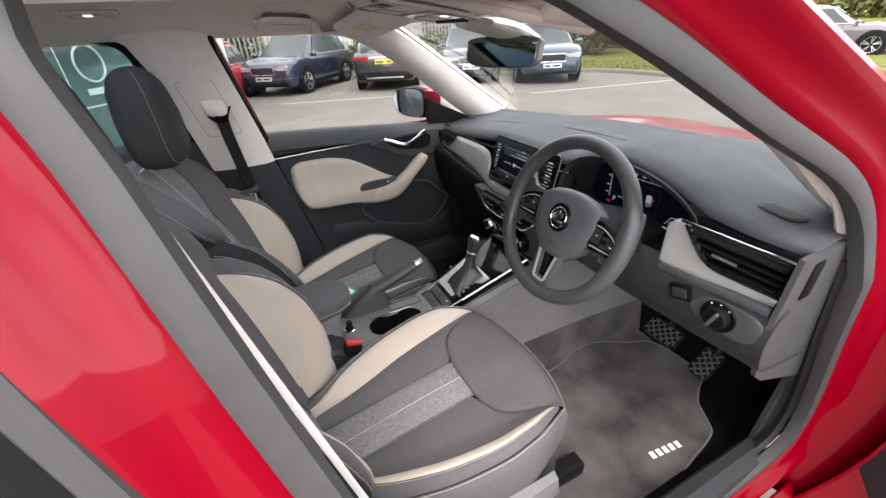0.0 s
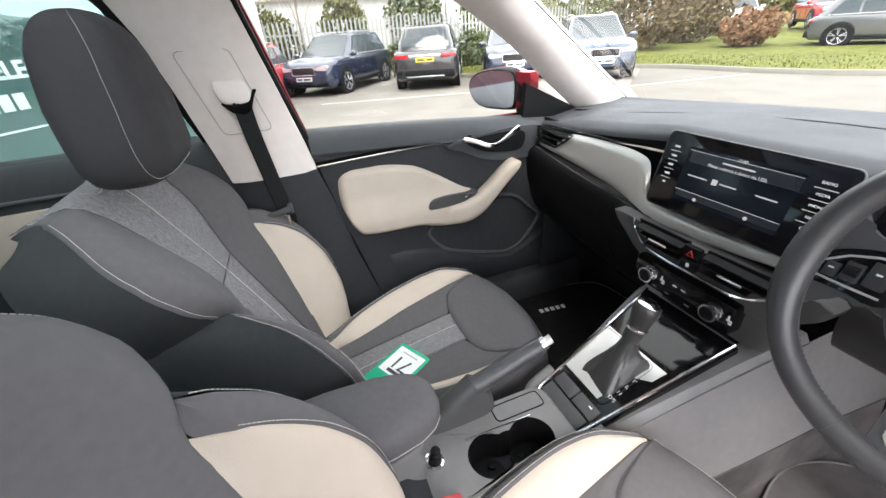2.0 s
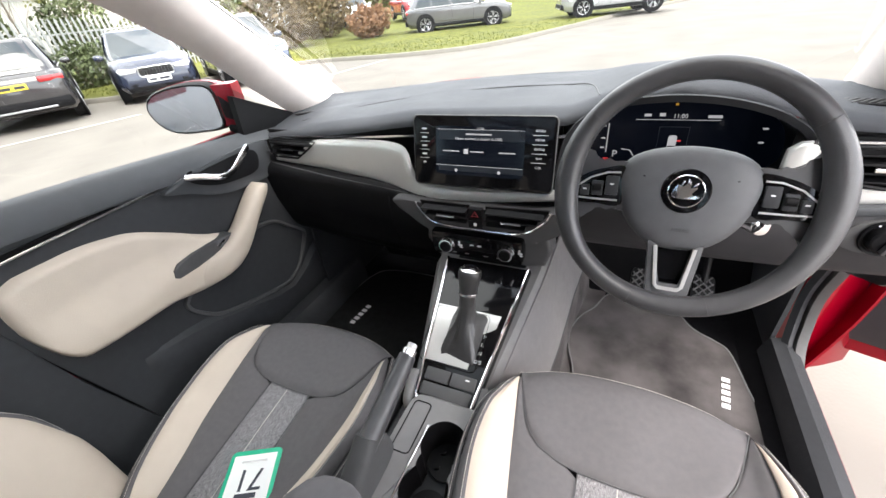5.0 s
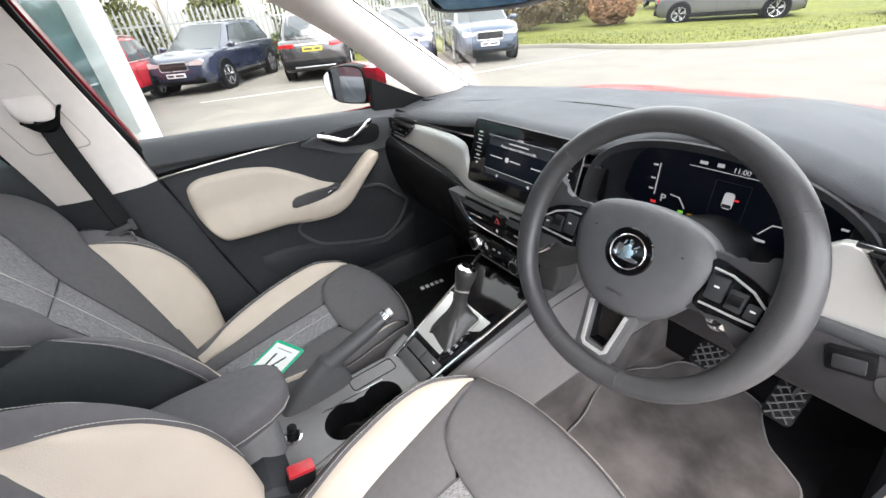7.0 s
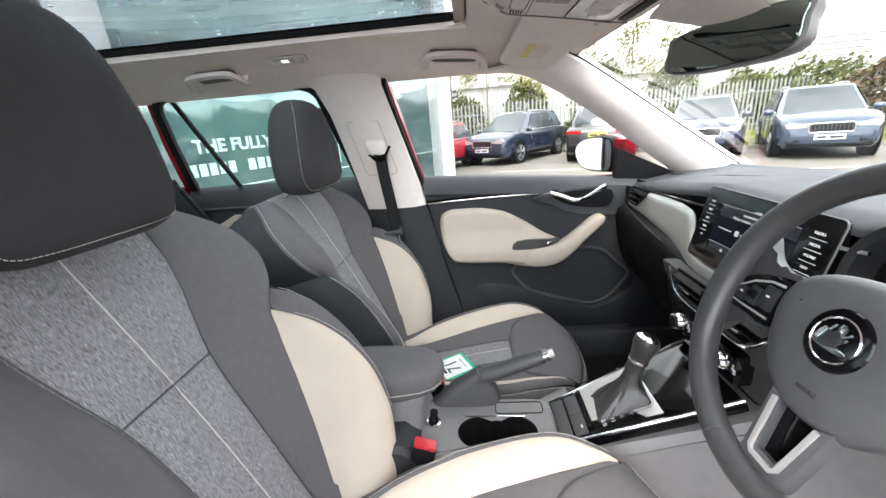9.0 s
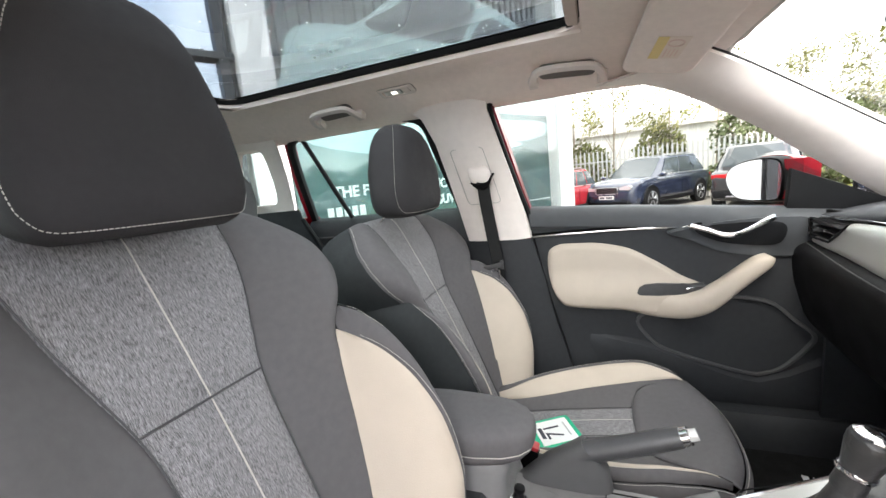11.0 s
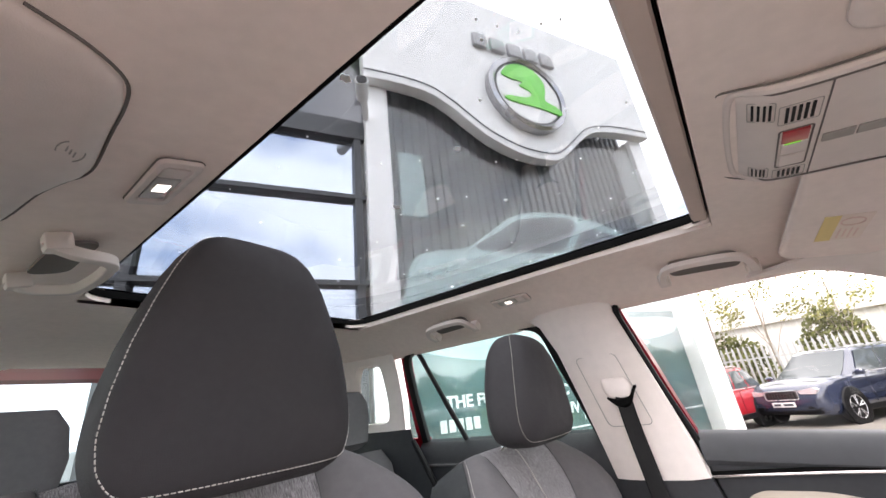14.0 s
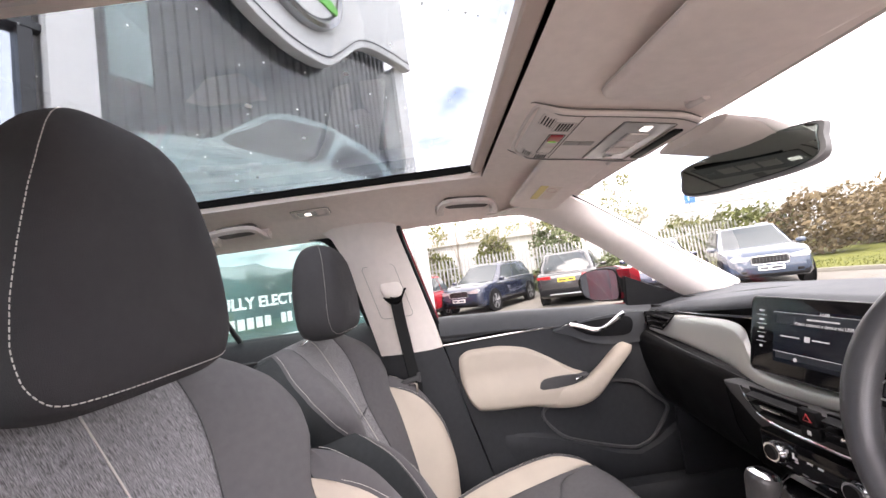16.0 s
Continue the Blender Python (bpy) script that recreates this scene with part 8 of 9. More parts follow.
M_WHITEP = mat("white_facade_panel", (0.66, 0.66, 0.66), 0.45, var=0.03, scale=3)
M_LINEP = mat("white_road_paint", (0.36, 0.35, 0.32), 0.8, var=0.15, scale=12)
M_FACDARK = mat("dark_grey_cladding", (0.085, 0.090, 0.105), 0.5, var=0.12, scale=6)
M_SKYGLASS = mat("dark_reflecting_glass", (0.44, 0.49, 0.56), 0.03, metal=0.9, var=0.04, scale=2)
M_NAMEBAR = mat("grey_lettering", (0.34, 0.34, 0.35), 0.5, var=0.05, scale=10)
M_RING = mat("weathered_chrome_ring", (0.36, 0.36, 0.37), 0.25, metal=0.9, var=0.15, scale=4)
M_MULL = mat("dark_mullion", (0.035, 0.037, 0.042), 0.45, var=0.1, scale=10)
M_GREENP = mat("bright_green_panel", (0.10, 0.50, 0.05), 0.4, var=0.05, scale=6)
M_TEAL = mat("teal_window_film", (0.030, 0.080, 0.082), 0.35, var=0.25, scale=1.2, col2=(0.10, 0.20, 0.20), coat=0.5)
M_PALECAR = mat("pale_blue_film", (0.52, 0.66, 0.66), 0.35, var=0.12, scale=2.5, coat=0.4)
M_PALE2 = mat("pale_grey_film", (0.34, 0.46, 0.47), 0.35, var=0.15, scale=2.5, coat=0.4)
M_TYRE = mat("tyre_rubber", (0.015, 0.015, 0.016), 0.8, var=0.2, scale=30)
M_ALLOY = mat("alloy_rim", (0.55, 0.55, 0.56), 0.3, metal=0.8, var=0.06, scale=20)
M_CARGLASS = mat("dark_car_glass", (0.04, 0.05, 0.055), 0.06, var=0.1, scale=4, spec=0.45)
M_HEADL = mat("headlamp_lens", (0.62, 0.64, 0.66), 0.1, metal=0.3, var=0.1, scale=30, coat=1.0)
M_TAILL = mat("tail_lamp_red", (0.38, 0.012, 0.015), 0.15, var=0.1, scale=30, coat=1.0)
M_PLATEY = mat("yellow_plate", (0.75, 0.58, 0.06), 0.4, var=0.03, scale=20)
M_NAVY = mat("navy_paint", (0.022, 0.029, 0.055), 0.22, var=0.08, scale=4, coat=1.0)
M_BLACKP = mat("black_paint", (0.034, 0.032, 0.034), 0.2, var=0.08, scale=4, coat=1.0)
M_BLUEP = mat("blue_paint", (0.032, 0.050, 0.085), 0.22, var=0.08, scale=4, coat=1.0)
M_GREYP = mat("grey_paint", (0.13, 0.13, 0.135), 0.22, metal=0.4, var=0.08, scale=4, coat=1.0)
M_SILVP = mat("silver_paint", (0.42, 0.43, 0.45), 0.25, metal=0.5, var=0.06, scale=4, coat=1.0)
M_REDP = mat("red_car_paint", (0.45, 0.02, 0.03), 0.22, var=0.06, scale=4, coat=1.0)
M_WHITEC = mat("white_paint", (0.72, 0.72, 0.72), 0.25, var=0.04, scale=4, coat=1.0)
M_LEAF = mat("spring_leaves", (0.085, 0.105, 0.035), 0.7, var=0.4, scale=3, col2=(0.16, 0.17, 0.05), spec=0.2)
M_SPRING = mat("young_yellow_leaves", (0.15, 0.16, 0.05), 0.7, var=0.3, scale=3, col2=(0.28, 0.27, 0.10), spec=0.2)
M_IVY = mat("ivy_leaves", (0.085, 0.115, 0.050), 0.6, var=0.4, scale=3, col2=(0.16, 0.19, 0.09), spec=0.3)
M_BROWN = mat("bare_twigs", (0.13, 0.095, 0.055), 0.85, var=0.3, scale=3, col2=(0.22, 0.17, 0.10), spec=0.1)
M_RUST = mat("russet_leaves", (0.22, 0.12, 0.07), 0.8, var=0.3, scale=3, col2=(0.34, 0.20, 0.12), spec=0.1)
M_BARK = mat("grey_bark", (0.26, 0.22, 0.18), 0.9, var=0.25, scale=12, bump=0.6)
M_GALV = mat("galvanised_steel", (0.30, 0.31, 0.30), 0.5, metal=0.4, var=0.1, scale=8)
M_SHED = mat("pale_shed_cladding", (0.46, 0.45, 0.43), 0.6, var=0.06, scale=1.5)
M_SHEDB = mat("pale_grey_band", (0.42, 0.41, 0.38), 0.7, var=0.1, scale=2)

bm = B()
grid(bm, lambda a, b: Vector((lerp(-1500, 1500, a), lerp(-1500, 1500, b), GZ)), 6, 6)
solo("ground", bm, M_ASPHALT, "pale worn tarmac of the car park", "tarmac", kind="structure")

# grass island with kerb
kp = cr([(-40, 4.6, 0), (-20, 5.0, 0), (-13.2, 5.6, 0), (-12.2, 7.2, 0), (-11.4, 9.6, 0), (-9.6, 11.0, 0), (-6.6, 11.3, 0), (-4.2, 12.4, 0), (-2.4, 15.9, 0), (0.6, 23.3, 0), (6, 32, 0), (20, 50, 0)], 6)
bm = B()
rows = []
for off, z in (((0, 0), GZ + 0.112), ((-1.2, 2.4), GZ + 0.13), ((-5, 10), GZ + 0.25), ((-20, 40), 0.9), ((-70, 120), 2.0)):
    rows.append([Vector((p.x + off[0], p.y + off[1], z)) for p in kp])
loft(bm, rows, closed=False)
solo("grass_bank", bm, M_GRASS, "mown grass strip with daisies beyond the kerb", "grass", kind="structure")
bm = B()
rows = []
for k, p in enumerate(kp):
    t_ = (kp[min(k + 1, len(kp) - 1)] - kp[max(k - 1, 0)]).normalized()
    nk = Vector((t_.y, -t_.x, 0))
    rows.append([p + nk * 0.10 + Z * (GZ - 0.02), p + nk * 0.09 + Z * (GZ + 0.09), p + nk * 0.075 + Z * (GZ + 0.112), p - nk * 0.06 + Z * (GZ + 0.114), p - nk * 0.07 + Z * (GZ + 0.05)])
loft(bm, rows, closed=False)
solo("kerb", bm, M_KERB, "pale concrete kerb along the grass", "kerb", kind="structure")
bm = B()
rnd = random.Random(5)
for i in range(9000):
    k = rnd.random() * (len(kp) - 16) + 9
    p = kp[int(k)]
    q = Vector((p.x - rnd.random() ** 1.5 * 5.5, p.y + 0.12 + rnd.random() ** 1.6 * 6.0, GZ + 0.11))
    h, a = rnd.uniform(0.03, 0.08), rnd.uniform(0, 6.28)
    d = Vector((math.cos(a), math.sin(a), 0)) * 0.02
    bm.faces.new([bm.verts.new(v) for v in (q - d, q + d, q + Vector((d.y, d.x, h)))])
solo("grass", bm, M_GRASS, "short grass blades along the kerb", "grass", kind="stuff")
for (x0, y0, x1, y1) in ((-10.75, 0.3, -9.40, 4.6), (-7.70, 6.2, -6.85, 10.8)):
    bm = B()
    d = Vector((x1 - x0, y1 - y0, 0))
    box(bm, ((x0 + x1) / 2, (y0 + y1) / 2, GZ + 0.004), (d.length, 0.10, 0.004), 0, Matrix.Rotation(math.atan2(d.y, d.x), 3, 'Z'))
    solo("parking_line", bm, M_LINEP, "worn white painted parking line", "road marking", group="parking lines", kind="structure")

# ---- showroom facade
u_, n_ = Vector((-0.8746, 0.485, 0)), Vector((0.485, 0.8746, 0))
FM = Matrix((u_, -n_, Z)).transposed().to_4x4()
FM.translation = Vector((-7.508, -0.664, 0))
fac = thing("showroom", "white showroom front with wavy portal, glass walls and a large round sign", "building", FM, kind="structure")
bm = B()
wave = cr([(-5.80, 5.66, 0), (-5.2, 5.68, 0), (-4.75, 5.62, 0), (-4.40, 5.43, 0), (-4.10, 5.20, 0), (-3.75, 4.97, 0), (-3.30, 4.81, 0), (-2.90, 4.77, 0), (-2.50, 4.83, 0), (-2.10, 5.15, 0), (-1.70, 5.50, 0), (-1.30, 5.68, 0), (-0.70, 5.78, 0), (0.10, 5.84, 0)], 6)
prism(bm, [(p.x, p.y) for p in wave] + [(0.10, 8.04), (-5.80, 8.30)], (0, 0.02, 0), X, Z, 0.20)
part("portal_fascia", bm, M_WHITEP, fac, "white fascia with wavy lower edge", smooth=False)
bm = B()
sweep(bm, [(p.x, -0.11, p.y + 0.02) for p in wave], 0, 8, flat=(0.18, 0.10), up=Z)
part("portal_edge", bm, M_WHITEP, fac)
bm = B()
sweep(bm, [(p.x, -0.21, p.y + 0.10) for p in wave], 0.012, 6)
part("edge_groove", bm, M_FACDARK, fac)
for s0, s1, h in ((-5.76, -5.42, 5.75), (-0.30, 0.06, 5.80)):
    part("portal_post", box(B(), ((s0 + s1) / 2, 0.28, h / 2 + GZ / 2), (s1 - s0, 0.60, h - GZ), 0.015), M_WHITEP, fac, "white portal post")
sg = part("round_sign", lathe(B(), [(0.80, 0.0), (0.80, 0.14), (0.745, 0.18), (0.69, 0.14), (0.69, 0.06)], (-2.93, -0.18, 6.03), (0, -1, 0), 48), M_RING, fac, "round chrome-rimmed sign")
part("sign_groove", lathe(B(), [(0.69, 0.05), (0.69, 0.125), (0.64, 0.125)], (-2.93, -0.18, 6.03), (0, -1, 0), 48), M_MULL, sg)
part("sign_face", lathe(B(), [(0.645, 0.02), (0.645, 0.130), (0.001, 0.138)], (-2.93, -0.18, 6.03), (0, -1, 0), 48), M_WHITEP, sg)
bm = B()
prism(bm, [(p.x - 2.93, p.y + 6.03) for p in cr([(-0.52, 0.30, 0), (-0.30, 0.55, 0), (0.05, 0.62, 0), (0.32, 0.45, 0), (0.38, 0.15, 0), (0.30, -0.10, 0), (0.58, -0.22, 0), (0.62, -0.38, 0), (0.20, -0.32, 0), (-0.45, -0.30, 0), (-0.50, -0.20, 0), (-0.05, -0.14, 0), (0.02, 0.02, 0), (-0.20, 0.10, 0), (-0.10, 0.20, 0), (-0.35, 0.22, 0)], 4, True)], (0, -0.305, 0), X, Z, 0.03, 0.008)
part("sign_shape", bm, M_GREENP, sg, "plain green shape")
for i in range(5):
    part("name_bar", box(B(), (-3.69 + 0.37 * i, -0.22, 7.12), (0.29, 0.08, 0.30), 0.03), M_NAMEBAR, fac, "grey name bar")
# cladding ribs behind the upper glass
bm = B()
box(bm, (-2.85, 0.52, 4.4), (5.7, 0.1, 4.8))
part("cladding_back", bm, M_FACDARK, fac)
for i in range(36):
    part("cladding_rib", box(B(), (-5.30 + 0.150 * i, 0.44, 4.4), (0.085, 0.07, 4.7), 0.012), M_FACDARK, fac)
part("cladding_door", box(B(), (-4.98, 0.385, 4.3), (0.40, 0.04, 1.1), 0.01), M_PALE2, fac)
# printed film: sky band, car picture and slogan
part("film_ground", box(B(), (-2.66, 0.30, 1.25), (5.30, 0.02, 2.10)), M_TEAL, fac, "dark teal window film")
for cx_, cz, rx, rz in ((-4.2, 1.95, 1.1, 0.22), (-1.2, 2.05, 1.0, 0.18), (-2.6, 1.75, 1.4, 0.14)):
    bm = B()
    prism(bm, [(cx_ + rx * math.cos(a) * (1 + 0.12 * math.sin(5 * a)), cz + rz * math.sin(a) * (1 + 0.2 * math.sin(3 * a))) for a in [2 * math.pi * i / 30 for i in range(30)]], (0, 0.288, 0), X, Z, 0.003)
    part("film_cloud", bm, M_PALE2, fac)
bm = B()
prism(bm, [(p.x, p.y) for p in cr([(-5.25, 2.25, 0), (-5.25, 2.6, 0), (-5.10, 3.05, 0), (-4.75, 3.20, 0), (-4.25, 3.28, 0), (-3.75, 3.62, 0), (-3.3, 3.90, 0), (-2.7, 4.03, 0), (-2.0, 4.02, 0), (-1.3, 3.90, 0), (-0.75, 3.70, 0), (-0.35, 3.35, 0), (-0.3, 2.6, 0), (-0.5, 2.25, 0), (-2.0, 2.2, 0), (-3.8, 2.2, 0)], 4, True)], (0, 0.30, 0), X, Z, 0.006)
car_pic = part("film_car", bm, M_PALECAR, fac, "pale blue car picture")
bm = B()
prism(bm, [(p.x, p.y) for p in cr([(-4.10, 3.28, 0), (-3.65, 3.58, 0), (-3.25, 3.82, 0), (-2.6, 3.93, 0), (-2.05, 3.92, 0), (-2.3, 3.5, 0), (-2.55, 3.30, 0), (-3.3, 3.25, 0)], 4, True)], (0, 0.292, 0), X, Z, 0.003)
part("film_windscreen", bm, M_FACDARK, car_pic)
bm = B()
prism(bm, [(p.x, p.y) for p in cr([(-2.20, 3.30, 0), (-1.95, 3.70, 0), (-1.6, 3.80, 0), (-0.95, 3.62, 0), (-0.75, 3.35, 0), (-1.4, 3.28, 0)], 4, True)], (0, 0.292, 0), X, Z, 0.003)
part("film_side_window", bm, M_FACDARK, car_pic)
bm = B()
prism(bm, [(p.x, p.y) for p in cr([(-5.05, 2.35, 0), (-5.05, 2.85, 0), (-4.3, 2.95, 0), (-3.6, 2.85, 0), (-3.5, 2.45, 0), (-4.2, 2.3, 0)], 4, True)], (0, 0.292, 0), X, Z, 0.003)
part("film_grille", bm, M_PALE2, car_pic)
bm = B()
prism(bm, [(p.x, p.y) for p in cr([(-4.7, 3.02, 0), (-4.0, 3.12, 0), (-3.2, 3.08, 0), (-3.5, 2.98, 0)], 4, True)], (0, 0.290, 0), X, Z, 0.003)
part("film_bonnet_edge", bm, M_PALE2, car_pic)
TM = Matrix.Rotation(radians(90), 4, 'X')
t1 = words("slogan_text", "THE FULLY ELECTRIC", 0.196, Matrix.Translation((-3.92, 0.284, 1.215)) @ TM @ Matrix.Scale(1.0, 4, X), M_PAPER, fac, 0.004, bold=0.006)
t1["label"] = "white slogan lettering"
x_ = -4.97
for wds in (0.55, 0.62, 0.20):
    nl = {0.55: 5, 0.62: 5, 0.20: 2}[wds]
    for i in range(nl):
        part("slogan_bar", box(B(), (x_ + wds / nl * (i + 0.5), 0.284, 0.970), (wds / nl * 0.74, 0.006, 0.135)), M_PAPER, fac)
    x_ += wds + 0.13
words("slogan_text", "SUV", 0.196, Matrix.Translation((x_ + 0.18, 0.284, 0.975)) @ TM, M_PAPER, fac, 0.004, bold=0.006)
part("film_line", box(B(), (-2.75, 0.286, 0.74), (4.8, 0.006, 0.018)), M_PAPER, fac)
part("film_line", box(B(), (-2.80, 0.286, 1.12), (0.014, 0.006, 0.60)), M_PAPER, fac)
bm = B()
sweep(bm, [(-2.42 + 0.20 * math.cos(a), 0.286, 1.20 + 0.20 * math.sin(a)) for a in [2 * math.pi * i / 40 for i in range(40)]], 0.014, 6, closed=True)
part("film_badge", bm, M_PAPER, fac, "white ring on the window film")
part("film_badge_bar", box(B(), (-2.42, 0.286, 0.90), (0.36, 0.006, 0.07)), M_PAPER, fac)
gp = part("portal_glass", box(B(), (-2.86, 0.06, 2.95), (5.10, 0.02, 5.9)), M_SHOPGLASS, fac, "large clear pane")
gp.visible_shadow = True
# glazing beside the portal
for i in range(3):
    for z0, z1 in ((GZ, 2.6), (2.66, 3.76), (3.82, 4.70)):
        part("pane", box(B(), (-6.95 - 2.25 * i, 0.18, (z0 + z1) / 2), (2.15, 0.03, z1 - z0)), M_SKYGLASS, fac, "sky-reflecting pane")
    part("mullion", box(B(), (-5.86 - 2.25 * i, 0.14, 2.4), (0.09, 0.12, 5.2)), M_MULL, fac)
for z0, h in ((3.79, 0.06), (2.63, 0.06), (4.86, 0.30)):
    part("transom", box(B(), (-9.1, 0.12, z0), (6.7, 0.10, h)), M_MULL, fac)
part("soffit_panel", box(B(), (-9.1, 0.16, 5.65), (6.7, 0.10, 1.28)), M_GREYP, fac)
part("green_band", box(B(), (-9.1, 0.0, 6.40), (6.7, 0.24, 0.16), 0.01), M_GREENP, fac, "bright green band")
part("upper_panel", box(B(), (-9.1, 0.05, 7.4), (6.7, 0.20, 1.8)), M_WHITEP, fac)
part("body", box(B(), (-6.0, 6.2, 4.1), (12.9, 10.6, 8.4)), M_FACDARK, fac)
part("roof_beam", box(B(), (-3.0, 1.2, 9.2), (8.0, 0.3, 0.5), 0.02, Matrix.Rotation(-0.06, 3, 'Y')), M_GREYP, fac)
sc = thing("security_camera", "white bullet security camera on the portal post", "security camera", FM)
part("housing", sweep(B(), [(-5.86, -0.30, 5.10), (-5.93, -0.58, 5.12)], 0.085, 16), M_WHITEP, sc)
part("bracket", sweep(B(), [(-5.76, -0.02, 5.02), (-5.80, -0.20, 5.00), (-5.86, -0.34, 5.08)], 0.045, 10), M_WHITEP, sc)
part("lens", lathe(B(), [(0.070, 0), (0.070, 0.012), (0.001, 0.014)], (-5.93, -0.58, 5.12), (-0.24, -0.97, 0.07)), M_GLOSS, sc)


# ---- parked cars
def parked_car(label, paint, x, y, fx, fy, gz=GZ, L=4.5, W=1.86, H=1.64, estate=False, group="parked cars"):
    f = Vector((fx, fy, 0)).normalized()
    r = Vector((f.y, -f.x, 0))
    m = Matrix((r, f, Z)).transposed().to_4x4()
    m.translation = Vector((x, y, gz))
    c = thing("car", label, "car", m, group=group)
    h, w = L / 2, W / 2
    belt = 0.62 * H if not estate else 0.64 * H
    nose = belt - 0.10
    hood = 1.02 if not estate else 1.12
    # lower body: sections along the car
    ST = [(-h, 0.80, 0.46, belt - 0.20, 0.0), (-h + 0.05, 0.90, 0.34, belt - 0.06, 0.0), (-h + 0.16, 0.96, 0.26, belt + 0.0, 0.01), (-h + 0.55, 1.0, 0.23, belt + 0.02, 0.01), (-0.5, 1.0, 0.22, belt, 0.01), (0.5, 1.0, 0.22, belt - 0.01, 0.01), (h - hood - 0.15, 1.0, 0.22, belt - 0.01, 0.015), (h - hood + 0.15, 0.99, 0.22, belt - 0.01, 0.035), (h - 0.55, 0.97, 0.23, belt - 0.05, 0.04), (h - 0.28, 0.93, 0.24, nose, 0.03), (h - 0.12, 0.88, 0.26, nose - 0.08, 0.02), (h - 0.04, 0.82, 0.30, nose - 0.20, 0.01), (h, 0.74, 0.36, nose - 0.34, 0.0)]
    bm = B()
    rows = []
    for yy, k, zb, zs, up in ST:
        k *= w
        half = [(k * 0.88, zb), (k * 0.98, zb + 0.10), (k, zb + 0.26), (k * 0.985, zs - 0.20), (k * 0.995, zs - 0.10), (k * 0.965, zs - 0.02), (k * 0.90, zs + 0.006), (k * 0.72, zs + up), (k * 0.35, zs + up * 1.4)]
        rows.append([(-a, yy, b) for a, b in half] + [(a, yy, b) for a, b in reversed(half)])
    loft(bm, rows)
    part("body", bm, paint, c, sharp=0.8)
    # cabin: rear, front and half width by height
    zr = [0, 0.25, 0.6, 0.88, 1.0]
    rear = [-h + 0.16, -h + 0.24, -h + 0.40, -h + 0.56, -h + 0.80]
    fro = [h - hood, h - hood - 0.30, h - hood - 0.66, h - hood - 0.90, h - hood - 1.15]
    wid = [0.93 * w, 0.89 * w, 0.80 * w, 0.735 * w, 0.56 * w]

    def cab(k):
        return tab(k, zr, rear), tab(k, zr, fro), tab(k, zr, wid), lerp(belt - 0.03, H, tab(k, [0, 0.88, 1.0], [0, 0.955, 1.0]))
    bm = B()
    rings = []
    for k in (0, 0.12, 0.25, 0.45, 0.6, 0.75, 0.88, 0.94, 1.0):
        a, b, ww, z = cab(k)
        rings.append([(ww * math.copysign(abs(math.cos(q)) ** 0.30, math.cos(q)), (a + b) / 2 + (b - a) / 2 * math.copysign(abs(math.sin(q)) ** 0.22, math.sin(q)), z) for q in [2 * math.pi * (i + 0.5) / 44 for i in range(44)]])
    loft(bm, rings)
    part("cabin", bm, paint, c, "painted roof and pillars", sharp=0.9)
    bm = B()
    grid(bm, lambda a, b: Vector(((2 * a - 1) * 0.86 * cab(lerp(0.05, 0.84, b))[2], cab(lerp(0.05, 0.84, b))[1] + 0.012 - 0.05 * (2 * a - 1) ** 4, cab(lerp(0.05, 0.84, b))[3] + 0.004)), 8, 8)
    solidify(bm, 0.004)
    part("windscreen", bm, M_CARGLASS, c, "dark windscreen")
    bm = B()
    grid(bm, lambda a, b: Vector(((2 * a - 1) * 0.82 * cab(lerp(0.16, 0.82, b))[2], cab(lerp(0.16, 0.82, b))[0] - 0.012 + 0.05 * (2 * a - 1) ** 4, cab(lerp(0.16, 0.82, b))[3] + 0.004)), 8, 6)
    solidify(bm, 0.004)
    part("rear_window", bm, M_CARGLASS, c, "dark rear window")
    for s in (-1, 1):
        for y0, y1, ka, kb in ((0.085, 0.30, 0.03, 0.0), (0.32, 0.575, 0.0, 0.0), (0.60, 0.90, 0.0, 0.07)):
            bm = B()

            def pane(a, b):
                k = lerp(0.12, 0.80, b)
                ra, fb_, ww, z = cab(k)
                return Vector((s * (ww + 0.008), lerp(ra, fb_, lerp(y0 + ka * b, y1 + kb * b * 0.3, a)), z))
            grid(bm, pane, 6, 6)
            solidify(bm, 0.004)
            part("side_window", bm, M_CARGLASS, c, "dark side window")
        bm = B()
        sweep(bm, [(s * (cab(0.09)[2] + 0.008), lerp(cab(0.09)[0], cab(0.09)[1], q), cab(0.09)[3]) for q in (0.08, 0.5, 0.92)], 0.012, 6)
        part("belt_trim", bm, M_ALLOY, c, "bright trim below the windows")
        bm = B()
        sweep(bm, cr([(s * 0.60 * w, -h + 0.70, H - 0.01), (s * 0.62 * w, -h + 0.95, H + 0.035), (s * 0.62 * w, h - hood - 1.35, H + 0.03), (s * 0.61 * w, h - hood - 1.12, H - 0.01)], 4), 0.014, 6)
        part("roof_rail", bm, M_ALLOY, c, "silver roof rail")
        ym = h - hood - 0.30
        bm = B()
        loft(bm, [[(s * (w + 0.02 + dx), ym + ky * math.cos(q), belt + 0.05 + kz * math.sin(q)) for q in [2 * math.pi * i / 14 for i in range(14)]] for dx, ky, kz in ((-0.06, 0.03, 0.03), (0.0, 0.07, 0.07), (0.10, 0.075, 0.075), (0.15, 0.04, 0.05))])
        part("door_mirror", bm, paint, c)
        bm = B()
